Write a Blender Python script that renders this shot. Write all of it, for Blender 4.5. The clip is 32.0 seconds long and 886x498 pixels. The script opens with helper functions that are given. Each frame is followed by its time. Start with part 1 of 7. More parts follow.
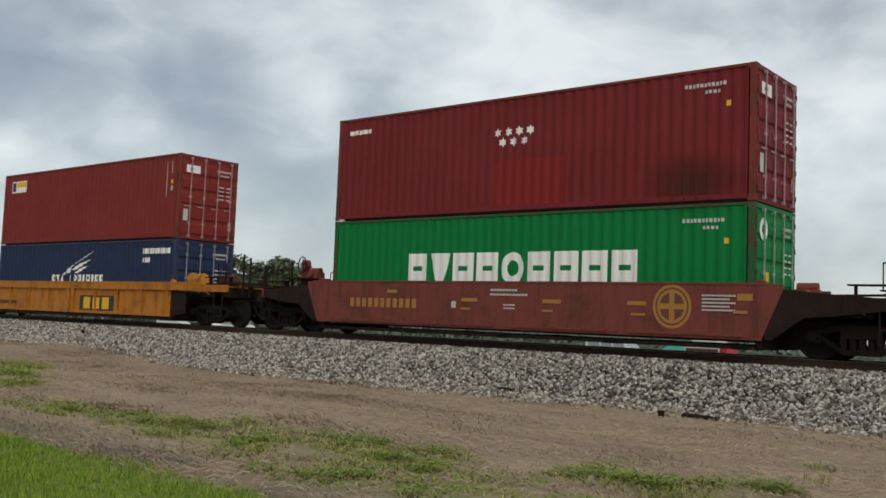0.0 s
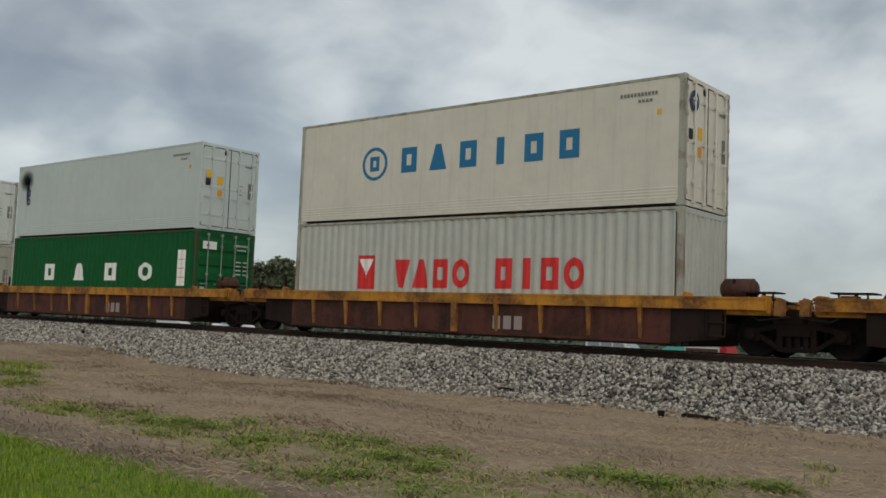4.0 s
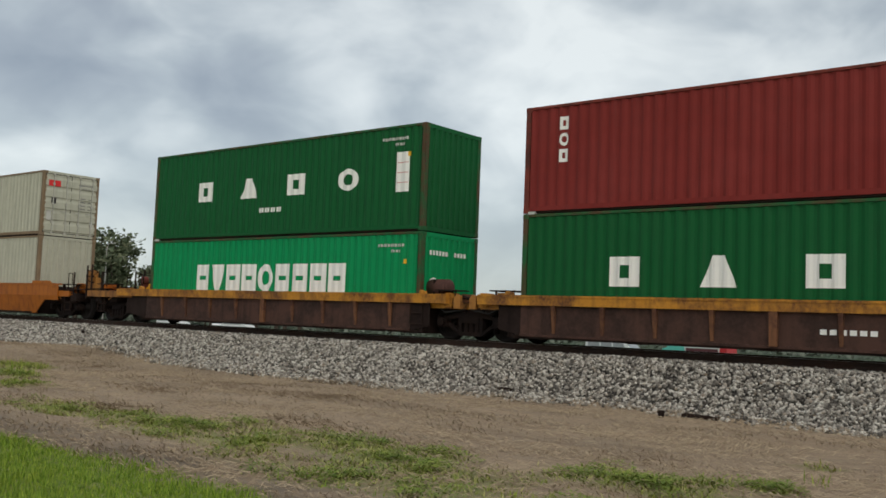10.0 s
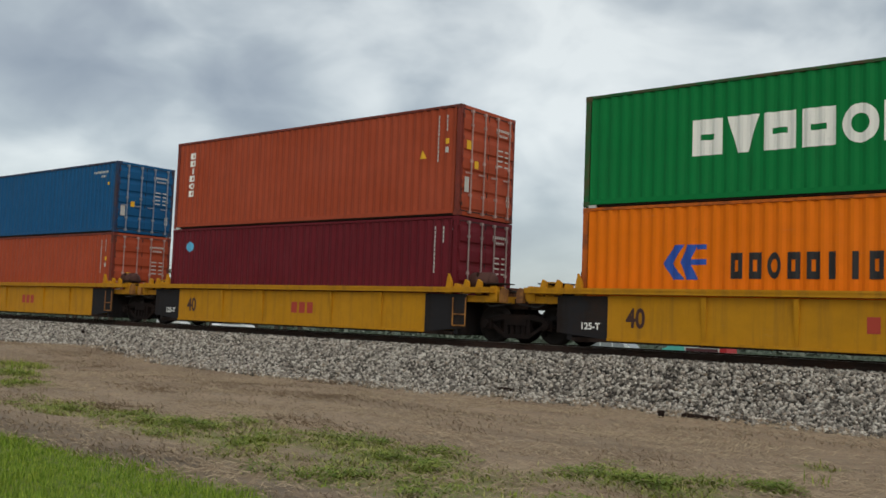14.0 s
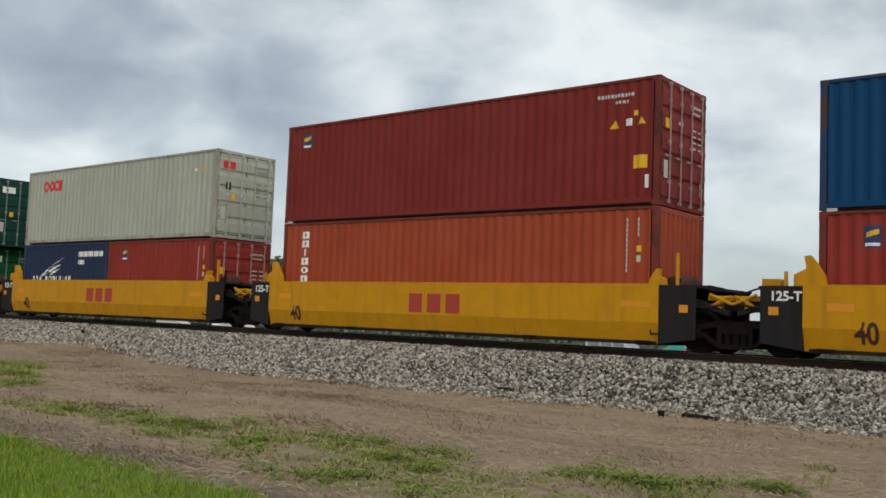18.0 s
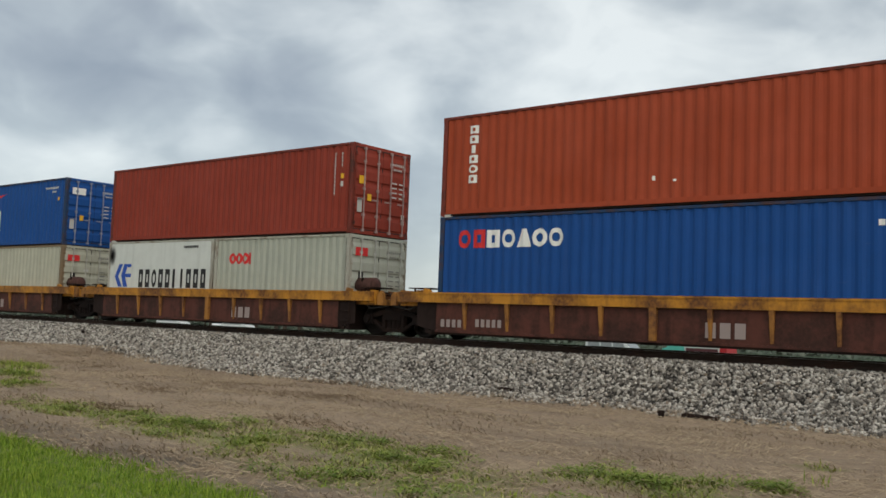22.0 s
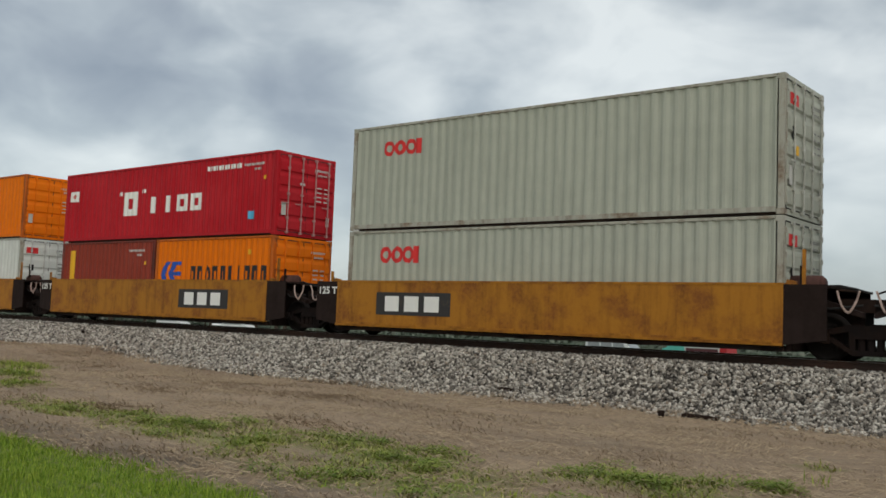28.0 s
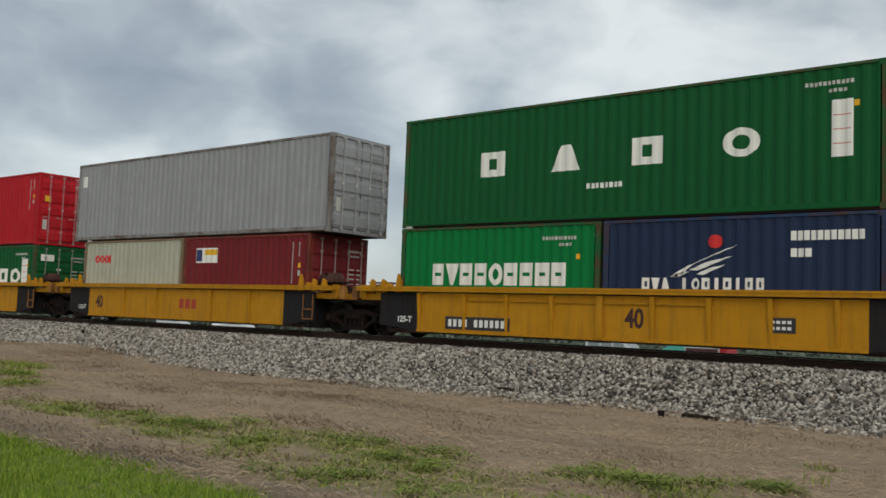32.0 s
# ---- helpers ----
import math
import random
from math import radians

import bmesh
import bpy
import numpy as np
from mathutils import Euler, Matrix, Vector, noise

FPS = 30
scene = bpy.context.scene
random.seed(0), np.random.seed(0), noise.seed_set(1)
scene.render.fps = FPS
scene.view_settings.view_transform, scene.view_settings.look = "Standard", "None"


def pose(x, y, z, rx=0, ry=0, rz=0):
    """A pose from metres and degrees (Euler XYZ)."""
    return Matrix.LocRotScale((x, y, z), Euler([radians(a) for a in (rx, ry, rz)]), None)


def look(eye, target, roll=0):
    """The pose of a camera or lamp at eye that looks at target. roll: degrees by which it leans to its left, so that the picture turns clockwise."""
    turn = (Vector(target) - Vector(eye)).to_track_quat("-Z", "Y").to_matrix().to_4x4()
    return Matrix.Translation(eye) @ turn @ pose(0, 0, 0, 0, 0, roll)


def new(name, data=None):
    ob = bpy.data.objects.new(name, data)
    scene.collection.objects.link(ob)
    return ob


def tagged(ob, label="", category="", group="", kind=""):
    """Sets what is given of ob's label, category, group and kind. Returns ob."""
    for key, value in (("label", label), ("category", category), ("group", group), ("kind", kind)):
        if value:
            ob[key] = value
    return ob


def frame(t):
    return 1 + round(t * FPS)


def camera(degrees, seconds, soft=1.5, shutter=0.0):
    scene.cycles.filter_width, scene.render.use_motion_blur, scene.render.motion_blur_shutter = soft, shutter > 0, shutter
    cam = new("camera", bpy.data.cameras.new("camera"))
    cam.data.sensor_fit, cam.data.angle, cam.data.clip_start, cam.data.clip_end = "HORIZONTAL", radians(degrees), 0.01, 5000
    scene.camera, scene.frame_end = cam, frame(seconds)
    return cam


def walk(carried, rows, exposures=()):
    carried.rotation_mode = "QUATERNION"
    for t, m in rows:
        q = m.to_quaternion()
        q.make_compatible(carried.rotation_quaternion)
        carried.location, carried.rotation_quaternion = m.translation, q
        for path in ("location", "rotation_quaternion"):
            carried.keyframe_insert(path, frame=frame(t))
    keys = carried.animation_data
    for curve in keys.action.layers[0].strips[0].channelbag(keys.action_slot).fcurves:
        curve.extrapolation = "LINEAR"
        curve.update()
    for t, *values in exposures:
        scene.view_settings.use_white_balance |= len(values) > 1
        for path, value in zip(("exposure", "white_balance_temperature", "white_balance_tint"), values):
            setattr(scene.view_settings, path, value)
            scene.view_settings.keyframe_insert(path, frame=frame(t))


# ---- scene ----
# World: x along the track (the train runs towards +x), y away from the camera, z up, ground near the camera at 0.
EYE = 1.5
RAIL = 1.0          # height of the rail top
TRACK = 20.19       # y of the track's centre line

cam = camera(50.0, 32.0, soft=1.6)
stand = pose(0, 0, EYE, 94.275, -2.216, 39.048)
EXPOSURE = [(0, -.2), (3, -.41), (6, -.46), (9, -.15), (10, -.17), (12, -.40), (13, -.26), (14, -.22), (15, .0), (18, -.12), (23, -.17), (25, -.22), (29, -.23), (32, -.26)]
walk(cam, [(0.0, stand), (32.0, stand)], EXPOSURE)

# ---------------------------------------------------------------- light
SUN_AT = Vector((0.72, -0.50, 0.62)).normalized()
world = bpy.data.worlds.new("sky")
scene.world = world
world.use_nodes = True
wn = world.node_tree
sky = wn.nodes.new("ShaderNodeTexSky")
sky.sky_type, sky.sun_disc = "NISHITA", False
sky.sun_elevation = math.asin(SUN_AT.z)
sky.sun_rotation = math.atan2(SUN_AT.x, SUN_AT.y)
wn.nodes["Background"].inputs["Strength"].default_value = 0.1
wn.links.new(sky.outputs[0], wn.nodes["Background"].inputs[0])
sun = new("sun", bpy.data.lights.new("sun", "SUN"))
sun.data.energy, sun.data.angle, sun.data.color = 2.35, radians(35), (1.0, 0.962, 0.895)
sun.matrix_world = look(SUN_AT * 100, (0, 0, 0))

# ---------------------------------------------------------------- materials


class Nodes:
    """A small helper to wire a procedural surface."""

    def __init__(self, name):
        self.m = bpy.data.materials.new(name)
        self.m.use_nodes = True
        self.t = self.m.node_tree
        self.b = self.t.nodes["Principled BSDF"]
        self.co = self.t.nodes.new("ShaderNodeTexCoord").outputs["Object"]

    def link(self, a, b):
        self.t.links.new(a, b)

    def stretch(self, sx, sy, sz, shift=None):
        n = self.t.nodes.new("ShaderNodeMapping")
        n.inputs["Scale"].default_value = (sx, sy, sz)
        self.link(self.co, n.inputs[0])
        if shift is not None:
            self.link(shift, n.inputs["Location"])
        return n.outputs[0]

    def noise(self, scale, detail=4, rough=0.55, at=None, distort=0.0):
        n = self.t.nodes.new("ShaderNodeTexNoise")
        n.inputs["Scale"].default_value, n.inputs["Detail"].default_value = scale, detail
        n.inputs["Roughness"].default_value, n.inputs["Distortion"].default_value = rough, distort
        self.link(at if at is not None else self.co, n.inputs["Vector"])
        return n.outputs["Fac"]

    def ramp(self, fac, *stops):
        n = self.t.nodes.new("ShaderNodeValToRGB")
        e = n.color_ramp.elements
        while len(e) < len(stops):
            e.new(0.5)
        for el, (p, c) in zip(e, stops):
            el.position = p
            el.color = (c, c, c, 1) if isinstance(c, (int, float)) else (*c, 1)
        self.link(fac, n.inputs[0])
        return n.outputs[0]

    def mix(self, fac, a, b, kind="MIX"):
        n = self.t.nodes.new("ShaderNodeMix")
        n.data_type, n.blend_type = "RGBA", kind
        for sock, v in ((n.inputs["Factor"], fac), (n.inputs[6], a), (n.inputs[7], b)):
            if isinstance(v, (int, float)):
                sock.default_value = v
            elif isinstance(v, tuple):
                sock.default_value = (*v, 1)
            else:
                self.link(v, sock)
        return n.outputs[2]

    def math(self, op, a, b=0.0):
        n = self.t.nodes.new("ShaderNodeMath")
        n.operation = op
        for sock, v in zip(n.inputs, (a, b)):
            if isinstance(v, (int, float)):
                sock.default_value = v
            else:
                self.link(v, sock)
        return n.outputs[0]

    def random(self):
        return self.t.nodes.new("ShaderNodeObjectInfo").outputs["Random"]

    def island(self):
        return self.t.nodes.new("ShaderNodeNewGeometry").outputs["Random Per Island"]

    def done(self, color, rough=0.6, metal=0.0, bump=None, strength=0.3, dist=0.01, gloss=0.3):
        if isinstance(color, tuple):
            self.b.inputs["Base Color"].default_value = (*color, 1)
        else:
            self.link(color, self.b.inputs["Base Color"])
        if isinstance(rough, (int, float)):
            self.b.inputs["Roughness"].default_value = rough
        else:
            self.link(rough, self.b.inputs["Roughness"])
        self.b.inputs["Metallic"].default_value = metal
        self.b.inputs["Specular IOR Level"].default_value = gloss
        if bump is not None:
            n = self.t.nodes.new("ShaderNodeBump")
            n.inputs["Strength"].default_value, n.inputs["Distance"].default_value = strength, dist
            self.link(bump, n.inputs["Height"])
            self.link(n.outputs[0], self.b.inputs["Normal"])
        return self.m


def tint(c, k):
    return tuple(min(1.0, v * k) for v in c)


def paint(name, c, dirt=0.35, rust=0.3, rough=0.5, fade=0.15):
    """Weathered paint on steel: faded patches, streaks that run down, specks of rust."""
    n = Nodes(name)
    shift = n.t.nodes.new("ShaderNodeCombineXYZ")
    r = n.random()
    n.link(n.math("MULTIPLY", r, 37.0), shift.inputs[0])
    n.link(n.math("MULTIPLY", r, 11.0), shift.inputs[2])
    at = n.stretch(1, 1, 1, shift.outputs[0])
    grey = sum(c) / 3
    pale = tuple(v * (1 + fade) + grey * fade * 0.5 for v in c)
    col = n.mix(n.ramp(n.noise(0.5, 5, 0.6, at), (0.35, 0.0), (0.7, 1.0)), c, pale)
    streak = n.noise(1.0, 5, 0.6, n.stretch(5, 5, 0.35, shift.outputs[0]))
    grime = tuple(v * 0.45 + 0.02 for v in c)
    col = n.mix(n.math("MULTIPLY", n.ramp(streak, (0.5, 0.0), (0.78, 1.0)), dirt), col, grime)
    cloud = n.ramp(n.noise(2.2, 6, 0.68, at), (0.42, 0.0), (0.68, 1.0))
    col = n.mix(n.math("MULTIPLY", cloud, 0.35 * dirt + 0.08), col, tuple(v * 0.62 + 0.006 for v in c))
    scuff = n.ramp(n.noise(4.0, 5, 0.7, n.stretch(0.5, 0.5, 3.0, shift.outputs[0])), (0.63, 0.0), (0.74, 0.35))
    col = n.mix(scuff, col, tuple(v * 0.8 + grey * 0.2 + 0.03 for v in c))
    speck = n.ramp(n.noise(9.0, 6, 0.7, at), (0.64, 0.0), (0.72, 1.0))
    wide = n.ramp(n.noise(0.9, 3, 0.5, at), (0.45, 0.0), (0.7, 1.0))
    col = n.mix(n.math("MULTIPLY", n.math("MULTIPLY", speck, wide), rust), col, (0.11, 0.045, 0.022))
    fine = n.noise(60, 3)
    ro = n.math("ADD", n.math("MULTIPLY", n.noise(3, 4, 0.6, at), 0.3), rough - 0.15)
    return n.done(col, ro, 0.0, fine, 0.08, 0.004, 0.08)


def rusty(name, c, rust, amount, rough=0.75, gloss=0.25):
    """Old car paint that has largely rusted and gathered brake dust."""
    n = Nodes(name)
    shift = n.t.nodes.new("ShaderNodeCombineXYZ")
    n.link(n.math("MULTIPLY", n.random(), 53.0), shift.inputs[0])
    at = n.stretch(1, 1, 1, shift.outputs[0])
    a = n.ramp(n.noise(1.1, 7, 0.68, at), (0.62 - amount * 0.35, 0.0), (0.78 - amount * 0.35, 1.0))
    col = n.mix(a, c, rust)
    s = n.ramp(n.noise(1.0, 5, 0.6, n.stretch(4, 4, 0.5, shift.outputs[0])), (0.48, 0.0), (0.75, 0.8))
    col = n.mix(s, col, tint(rust, 0.55))
    col = n.mix(n.ramp(n.noise(14, 4), (0.4, 0.0), (0.8, 0.4)), col, tint(c, 1.25))
    return n.done(col, rough, 0.0, n.noise(35, 5, 0.7), 0.25, 0.006, gloss)


def plain(name, c, rough=0.6, metal=0.0, vary=0.25, scale=6.0):
    n = Nodes(name)
    col = n.mix(n.ramp(n.noise(scale, 5, 0.6), (0.3, 0.0), (0.7, 1.0)), tint(c, 1 - vary), tint(c, 1 + vary))
    return n.done(col, rough, metal, n.noise(scale * 8, 3), 0.15, 0.004)


def worn(name, c, base, rough=0.6):
    """Lettering paint, patchy where the paint below shows through."""
    n = Nodes(name)
    col = n.mix(n.ramp(n.noise(3.0, 7, 0.75), (0.6, 0.0), (0.72, 0.7)), c, base)
    return n.done(col, rough)


PAINT = {
    "dark_red": paint("dark_red_paint", (0.168, 0.020, 0.024)),
    "rust_red": paint("rust_red_paint", (0.193, 0.026, 0.022)),
    "maroon": paint("maroon_paint", (0.122, 0.012, 0.019)),
    "brick": paint("brick_red_paint", (0.252, 0.032, 0.023)),
    "brown": paint("red_brown_paint", (0.25, 0.042, 0.026)),
    "russet": paint("russet_paint", (0.30, 0.052, 0.029)),
    "terracotta": paint("terracotta_paint", (0.336, 0.061, 0.026)),
    "red": paint("bright_red_paint", (0.420, 0.012, 0.020), 0.25, 0.15),
    "green": paint("bright_green_paint", (0.004, 0.178, 0.045), 0.25, 0.2, fade=0.05),
    "teal_green": paint("sea_green_paint", (0.004, 0.255, 0.085), 0.2, 0.2, fade=0.05),
    "deep_green": paint("deep_green_paint", (0.008, 0.095, 0.028), 0.35, 0.3, fade=0.06),
    "bottle": paint("bottle_green_paint", (0.010, 0.052, 0.041), 0.3, 0.3, fade=0.06),
    "navy": paint("navy_paint", (0.021, 0.034, 0.076), 0.25, 0.2, fade=0.08),
    "slate_blue": paint("slate_blue_paint", (0.022, 0.072, 0.168), 0.25, 0.2, fade=0.08),
    "sky_blue": paint("sky_blue_paint", (0.006, 0.172, 0.295), 0.35, 0.35, fade=0.06),
    "mid_blue": paint("mid_blue_paint", (0.010, 0.086, 0.218), 0.4, 0.3, fade=0.06),
    "deep_blue": paint("deep_blue_paint", (0.005, 0.054, 0.145), 0.3, 0.25, fade=0.06),
    "royal": paint("royal_blue_paint", (0.014, 0.072, 0.262), 0.3, 0.25, fade=0.06),
    "orange": paint("orange_paint", (0.76, 0.172, 0.004), 0.2, 0.25, fade=0.03),
    "white": paint("white_paint", (0.60, 0.63, 0.595), 0.3, 0.35, 0.42, 0.05),
    "cream": paint("cream_paint", (0.64, 0.61, 0.53), 0.22, 0.35, 0.45, 0.06),
    "ice": paint("cool_white_paint", (0.50, 0.555, 0.54), 0.14, 0.15, 0.42, 0.05),
    "putty": paint("putty_grey_paint", (0.42, 0.42, 0.355), 0.14, 0.18, 0.5, 0.05),
    "beige": paint("beige_grey_paint", (0.43, 0.43, 0.345), 0.5, 0.5, 0.55, 0.06),
    "sage": paint("pale_sage_paint", (0.395, 0.415, 0.35), 0.4, 0.3, 0.55, 0.06),
    "grey": paint("plain_grey_paint", (0.31, 0.32, 0.335), 0.45, 0.6, 0.55, 0.05),
}
PAINT["rusty_pale"] = rusty("rusting_pale_post", (0.38, 0.375, 0.32), (0.17, 0.10, 0.055), 0.32, 0.6)
PAINT["pale"] = paint("pale_grey_paint", (0.475, 0.485, 0.44), 0.4, 0.4, 0.55, 0.06)
PAINT["rusty_green"] = rusty("rusting_green_post", (0.010, 0.10, 0.030), (0.10, 0.042, 0.022), 0.5, 0.6)
PAINT["rusty_grey"] = rusty("rusting_grey_post", (0.24, 0.235, 0.23), (0.10, 0.05, 0.03), 0.45, 0.6)
PAINT["rusty_navy"] = rusty("rusting_navy_post", (0.014, 0.045, 0.11), (0.085, 0.036, 0.022), 0.45, 0.6)
PAINT["rusty_red"] = rusty("rusting_red_post", (0.19, 0.034, 0.022), (0.075, 0.026, 0.018), 0.45, 0.6)
PAINT["rusty_orange"] = rusty("rusting_orange_post", (0.50, 0.11, 0.008), (0.16, 0.05, 0.02), 0.35, 0.6)
PAINT["rusty_blue"] = rusty("rusting_blue_post", (0.010, 0.10, 0.16), (0.10, 0.042, 0.022), 0.5, 0.6)
PAINT["chalk"] = paint("chalky_white_paint", (0.55, 0.545, 0.50), 0.6, 0.95, 0.6, 0.08)
PAINT["stained"] = paint("rust_stained_beige_paint", (0.21, 0.15, 0.092), 0.7, 1.0)
POST = {**{c: "rusty_red" for c in ("dark_red", "rust_red", "brick", "brown", "russet", "terracotta")}, **{c: "rusty_navy" for c in ("navy", "slate_blue", "mid_blue", "deep_blue", "royal")}, "orange": "rusty_orange", "teal_green": "rusty_green", "sage": "rusty_pale", "pale": "rusty_pale",
        "deep_green": "rusty_green", "sky_blue": "rusty_blue", "bottle": "rusty_green", "green": "rusty_green", "beige": "stained", "grey": "rusty_grey", "white": "rusty_pale", "cream": "rusty_pale", "putty": "rusty_pale", "chalk": "stained"}
INK = {
    "white": worn("white_lettering", (0.80, 0.80, 0.76), (0.6, 0.6, 0.56)),
    "dim": worn("dull_white_code", (0.50, 0.50, 0.47), (0.3, 0.3, 0.28)),
    "red": worn("red_lettering", (0.62, 0.03, 0.03), (0.5, 0.12, 0.10)),
    "pale_red": worn("faded_red_lettering", (0.55, 0.16, 0.13), (0.5, 0.4, 0.34)),
    "orange_red": worn("orange_red_patch", (0.215, 0.015, 0.013), (0.16, 0.016, 0.013)),
    "amber": worn("amber_patch", (0.70, 0.28, 0.02), (0.6, 0.25, 0.02)),
    "blue": worn("blue_lettering", (0.02, 0.16, 0.32), (0.2, 0.32, 0.4)),
    "royal": worn("royal_blue_lettering", (0.02, 0.08, 0.40), (0.05, 0.1, 0.3)),
    "navy": worn("navy_lettering", (0.03, 0.045, 0.14), (0.2, 0.2, 0.25)),
    "black": worn("black_lettering", (0.02, 0.02, 0.022), (0.06, 0.055, 0.05)),
    "yellow": worn("yellow_lettering", (0.75, 0.42, 0.02), (0.5, 0.28, 0.02)),
    "sky": worn("light_blue_decal", (0.10, 0.42, 0.66), (0.1, 0.3, 0.5)),
    "brick": worn("red_brown_lettering", (0.40, 0.05, 0.03), (0.5, 0.2, 0.03)),
    "grey": worn("grey_lettering", (0.20, 0.20, 0.19), (0.4, 0.4, 0.37)),
    "fresh_red": worn("fresh_red_patch", (0.205, 0.009, 0.006), (0.17, 0.01, 0.008)),
    "faded": worn("faded_white_lettering", (0.32, 0.26, 0.24), (0.11, 0.06, 0.05)),
    "worn_yellow": worn("worn_yellow_paint", (0.36, 0.17, 0.035), (0.20, 0.085, 0.03)),
    "brick_brown": worn("red_brown_quarter", (0.13, 0.045, 0.03), (0.1, 0.035, 0.025)),
    "brown": worn("dark_brown_stencil", (0.06, 0.025, 0.018), (0.14, 0.06, 0.02)),
    "plate": worn("black_plate_paint", (0.035, 0.033, 0.032), (0.12, 0.08, 0.04)),
}


def soot_material(name, c, most):
    """A scorch mark that thins out towards its rim."""
    n = Nodes(name)
    gen = n.t.nodes.new("ShaderNodeTexCoord").outputs["Generated"]
    v = n.t.nodes.new("ShaderNodeVectorMath")
    v.operation = "DISTANCE"
    flat = n.t.nodes.new("ShaderNodeMapping")
    flat.inputs["Scale"].default_value = (1, 0, 1)
    n.link(gen, flat.inputs[0])
    n.link(flat.outputs[0], v.inputs[0])
    v.inputs[1].default_value = (0.5, 0.0, 0.5)
    r = n.math("ADD", v.outputs["Value"], n.math("MULTIPLY", n.noise(5, 4), 0.12))
    n.done(c, 0.9, gloss=0.05)
    n.link(n.ramp(r, (0.16, most), (0.56, 0.0)), n.b.inputs["Alpha"])
    return n.m


INK["soot"] = soot_material("soot", (0.012, 0.011, 0.011), 1.0)
INK["stain"] = soot_material("brown_scorch", (0.07, 0.035, 0.025), .5)
PALEHOSE = plain("pale_rubber_hose", (0.42, 0.31, 0.27), 0.7)
STEEL = plain("galvanised_steel", (0.36, 0.34, 0.32), 0.5, 0.2)
RUBBER = plain("black_rubber", (0.02, 0.02, 0.02), 0.7)
RODS = {c: plain(c + "_lock_rod", tuple(.5 * a + .5 * b for a, b in zip(m.node_tree.nodes["Mix"].inputs[6].default_value[:3], (.44, .43, .41))), 0.5, 0.1, .3) for c, m in PAINT.items() if "Mix" in m.node_tree.nodes}
# Grimy steel, its base darkened further to paint in shade under the cars.
UNDER = rusty("shade_dark_grime", (0.021, 0.015, 0.013), (0.037, 0.021, 0.015), 0.45, 0.9, 0.1)
TRUCKM = rusty("shade_dark_truck_steel", (0.012, 0.009, 0.0085), (0.022, 0.013, 0.010), 0.45, 0.9, 0.1)
WHEELM = plain("shade_dark_wheel_steel", (0.013, 0.010, 0.009), 0.85, 0.0)
TREAD = plain("polished_tread", (0.35, 0.33, 0.31), 0.3, 0.9)
# End steel darkened the same way, for shade at the car ends.
DARKEND = rusty("shade_black_end_steel", (0.022, 0.021, 0.023), (0.032, 0.021, 0.016), 0.3, 0.85, 0.12)
BROWNEND = rusty("shade_brown_end_steel", (0.025, 0.016, 0.014), (0.018, 0.011, 0.009), 0.5, 0.85, 0.12)
MACHINE = plain("refrigeration_black", (0.02, 0.022, 0.028), 0.5)
CAR = {
    "rust_brown": rusty("rust_brown_side", (0.085, 0.038, 0.030), (0.055, 0.024, 0.018), 0.5),
    "red_rust": rusty("red_rust_side", (0.098, 0.033, 0.023), (0.042, 0.018, 0.013), 0.5),
    "dark_rust": rusty("dark_rust_side", (0.075, 0.036, 0.026), (0.034, 0.018, 0.014), 0.5),
    "dull_rib": rusty("dull_rust_rib", (0.17, 0.075, 0.035), (0.07, 0.03, 0.02), 0.5),
    "chord": rusty("worn_yellow_chord", (0.50, 0.22, 0.025), (0.12, 0.048, 0.02), 0.5, 0.6),
    "ochre_rib": rusty("ochre_rib", (0.36, 0.16, 0.035), (0.13, 0.055, 0.025), 0.5, 0.7),
    "yellow": paint("freight_yellow", (0.58, 0.275, 0.010), 0.6, 0.55, 0.5, 0.03),
    "old_yellow": paint("old_freight_yellow", (0.49, 0.23, 0.010), 0.75, 0.7, 0.55, 0.05),
    "deep_yellow": paint("deep_freight_yellow", (0.50, 0.205, 0.008), 0.6, 0.5, 0.5, 0.03),
    "amber": rusty("amber_side", (0.44, 0.165, 0.014), (0.24, 0.075, 0.012), 0.3, 0.6),
    "tan": rusty("tan_yellow_side", (0.372, 0.153, 0.013), (0.20, 0.068, 0.013), 0.39, 0.65),
    "rust_orange": rusty("rust_orange_side", (0.35, 0.105, 0.009), (0.22, 0.06, 0.009), 0.3, 0.6),
    "freight_brown": rusty("freight_brown_side", (0.175, 0.043, 0.032), (0.10, 0.03, 0.022), 0.3, 0.65),
}

# ---------------------------------------------------------------- mesh tools


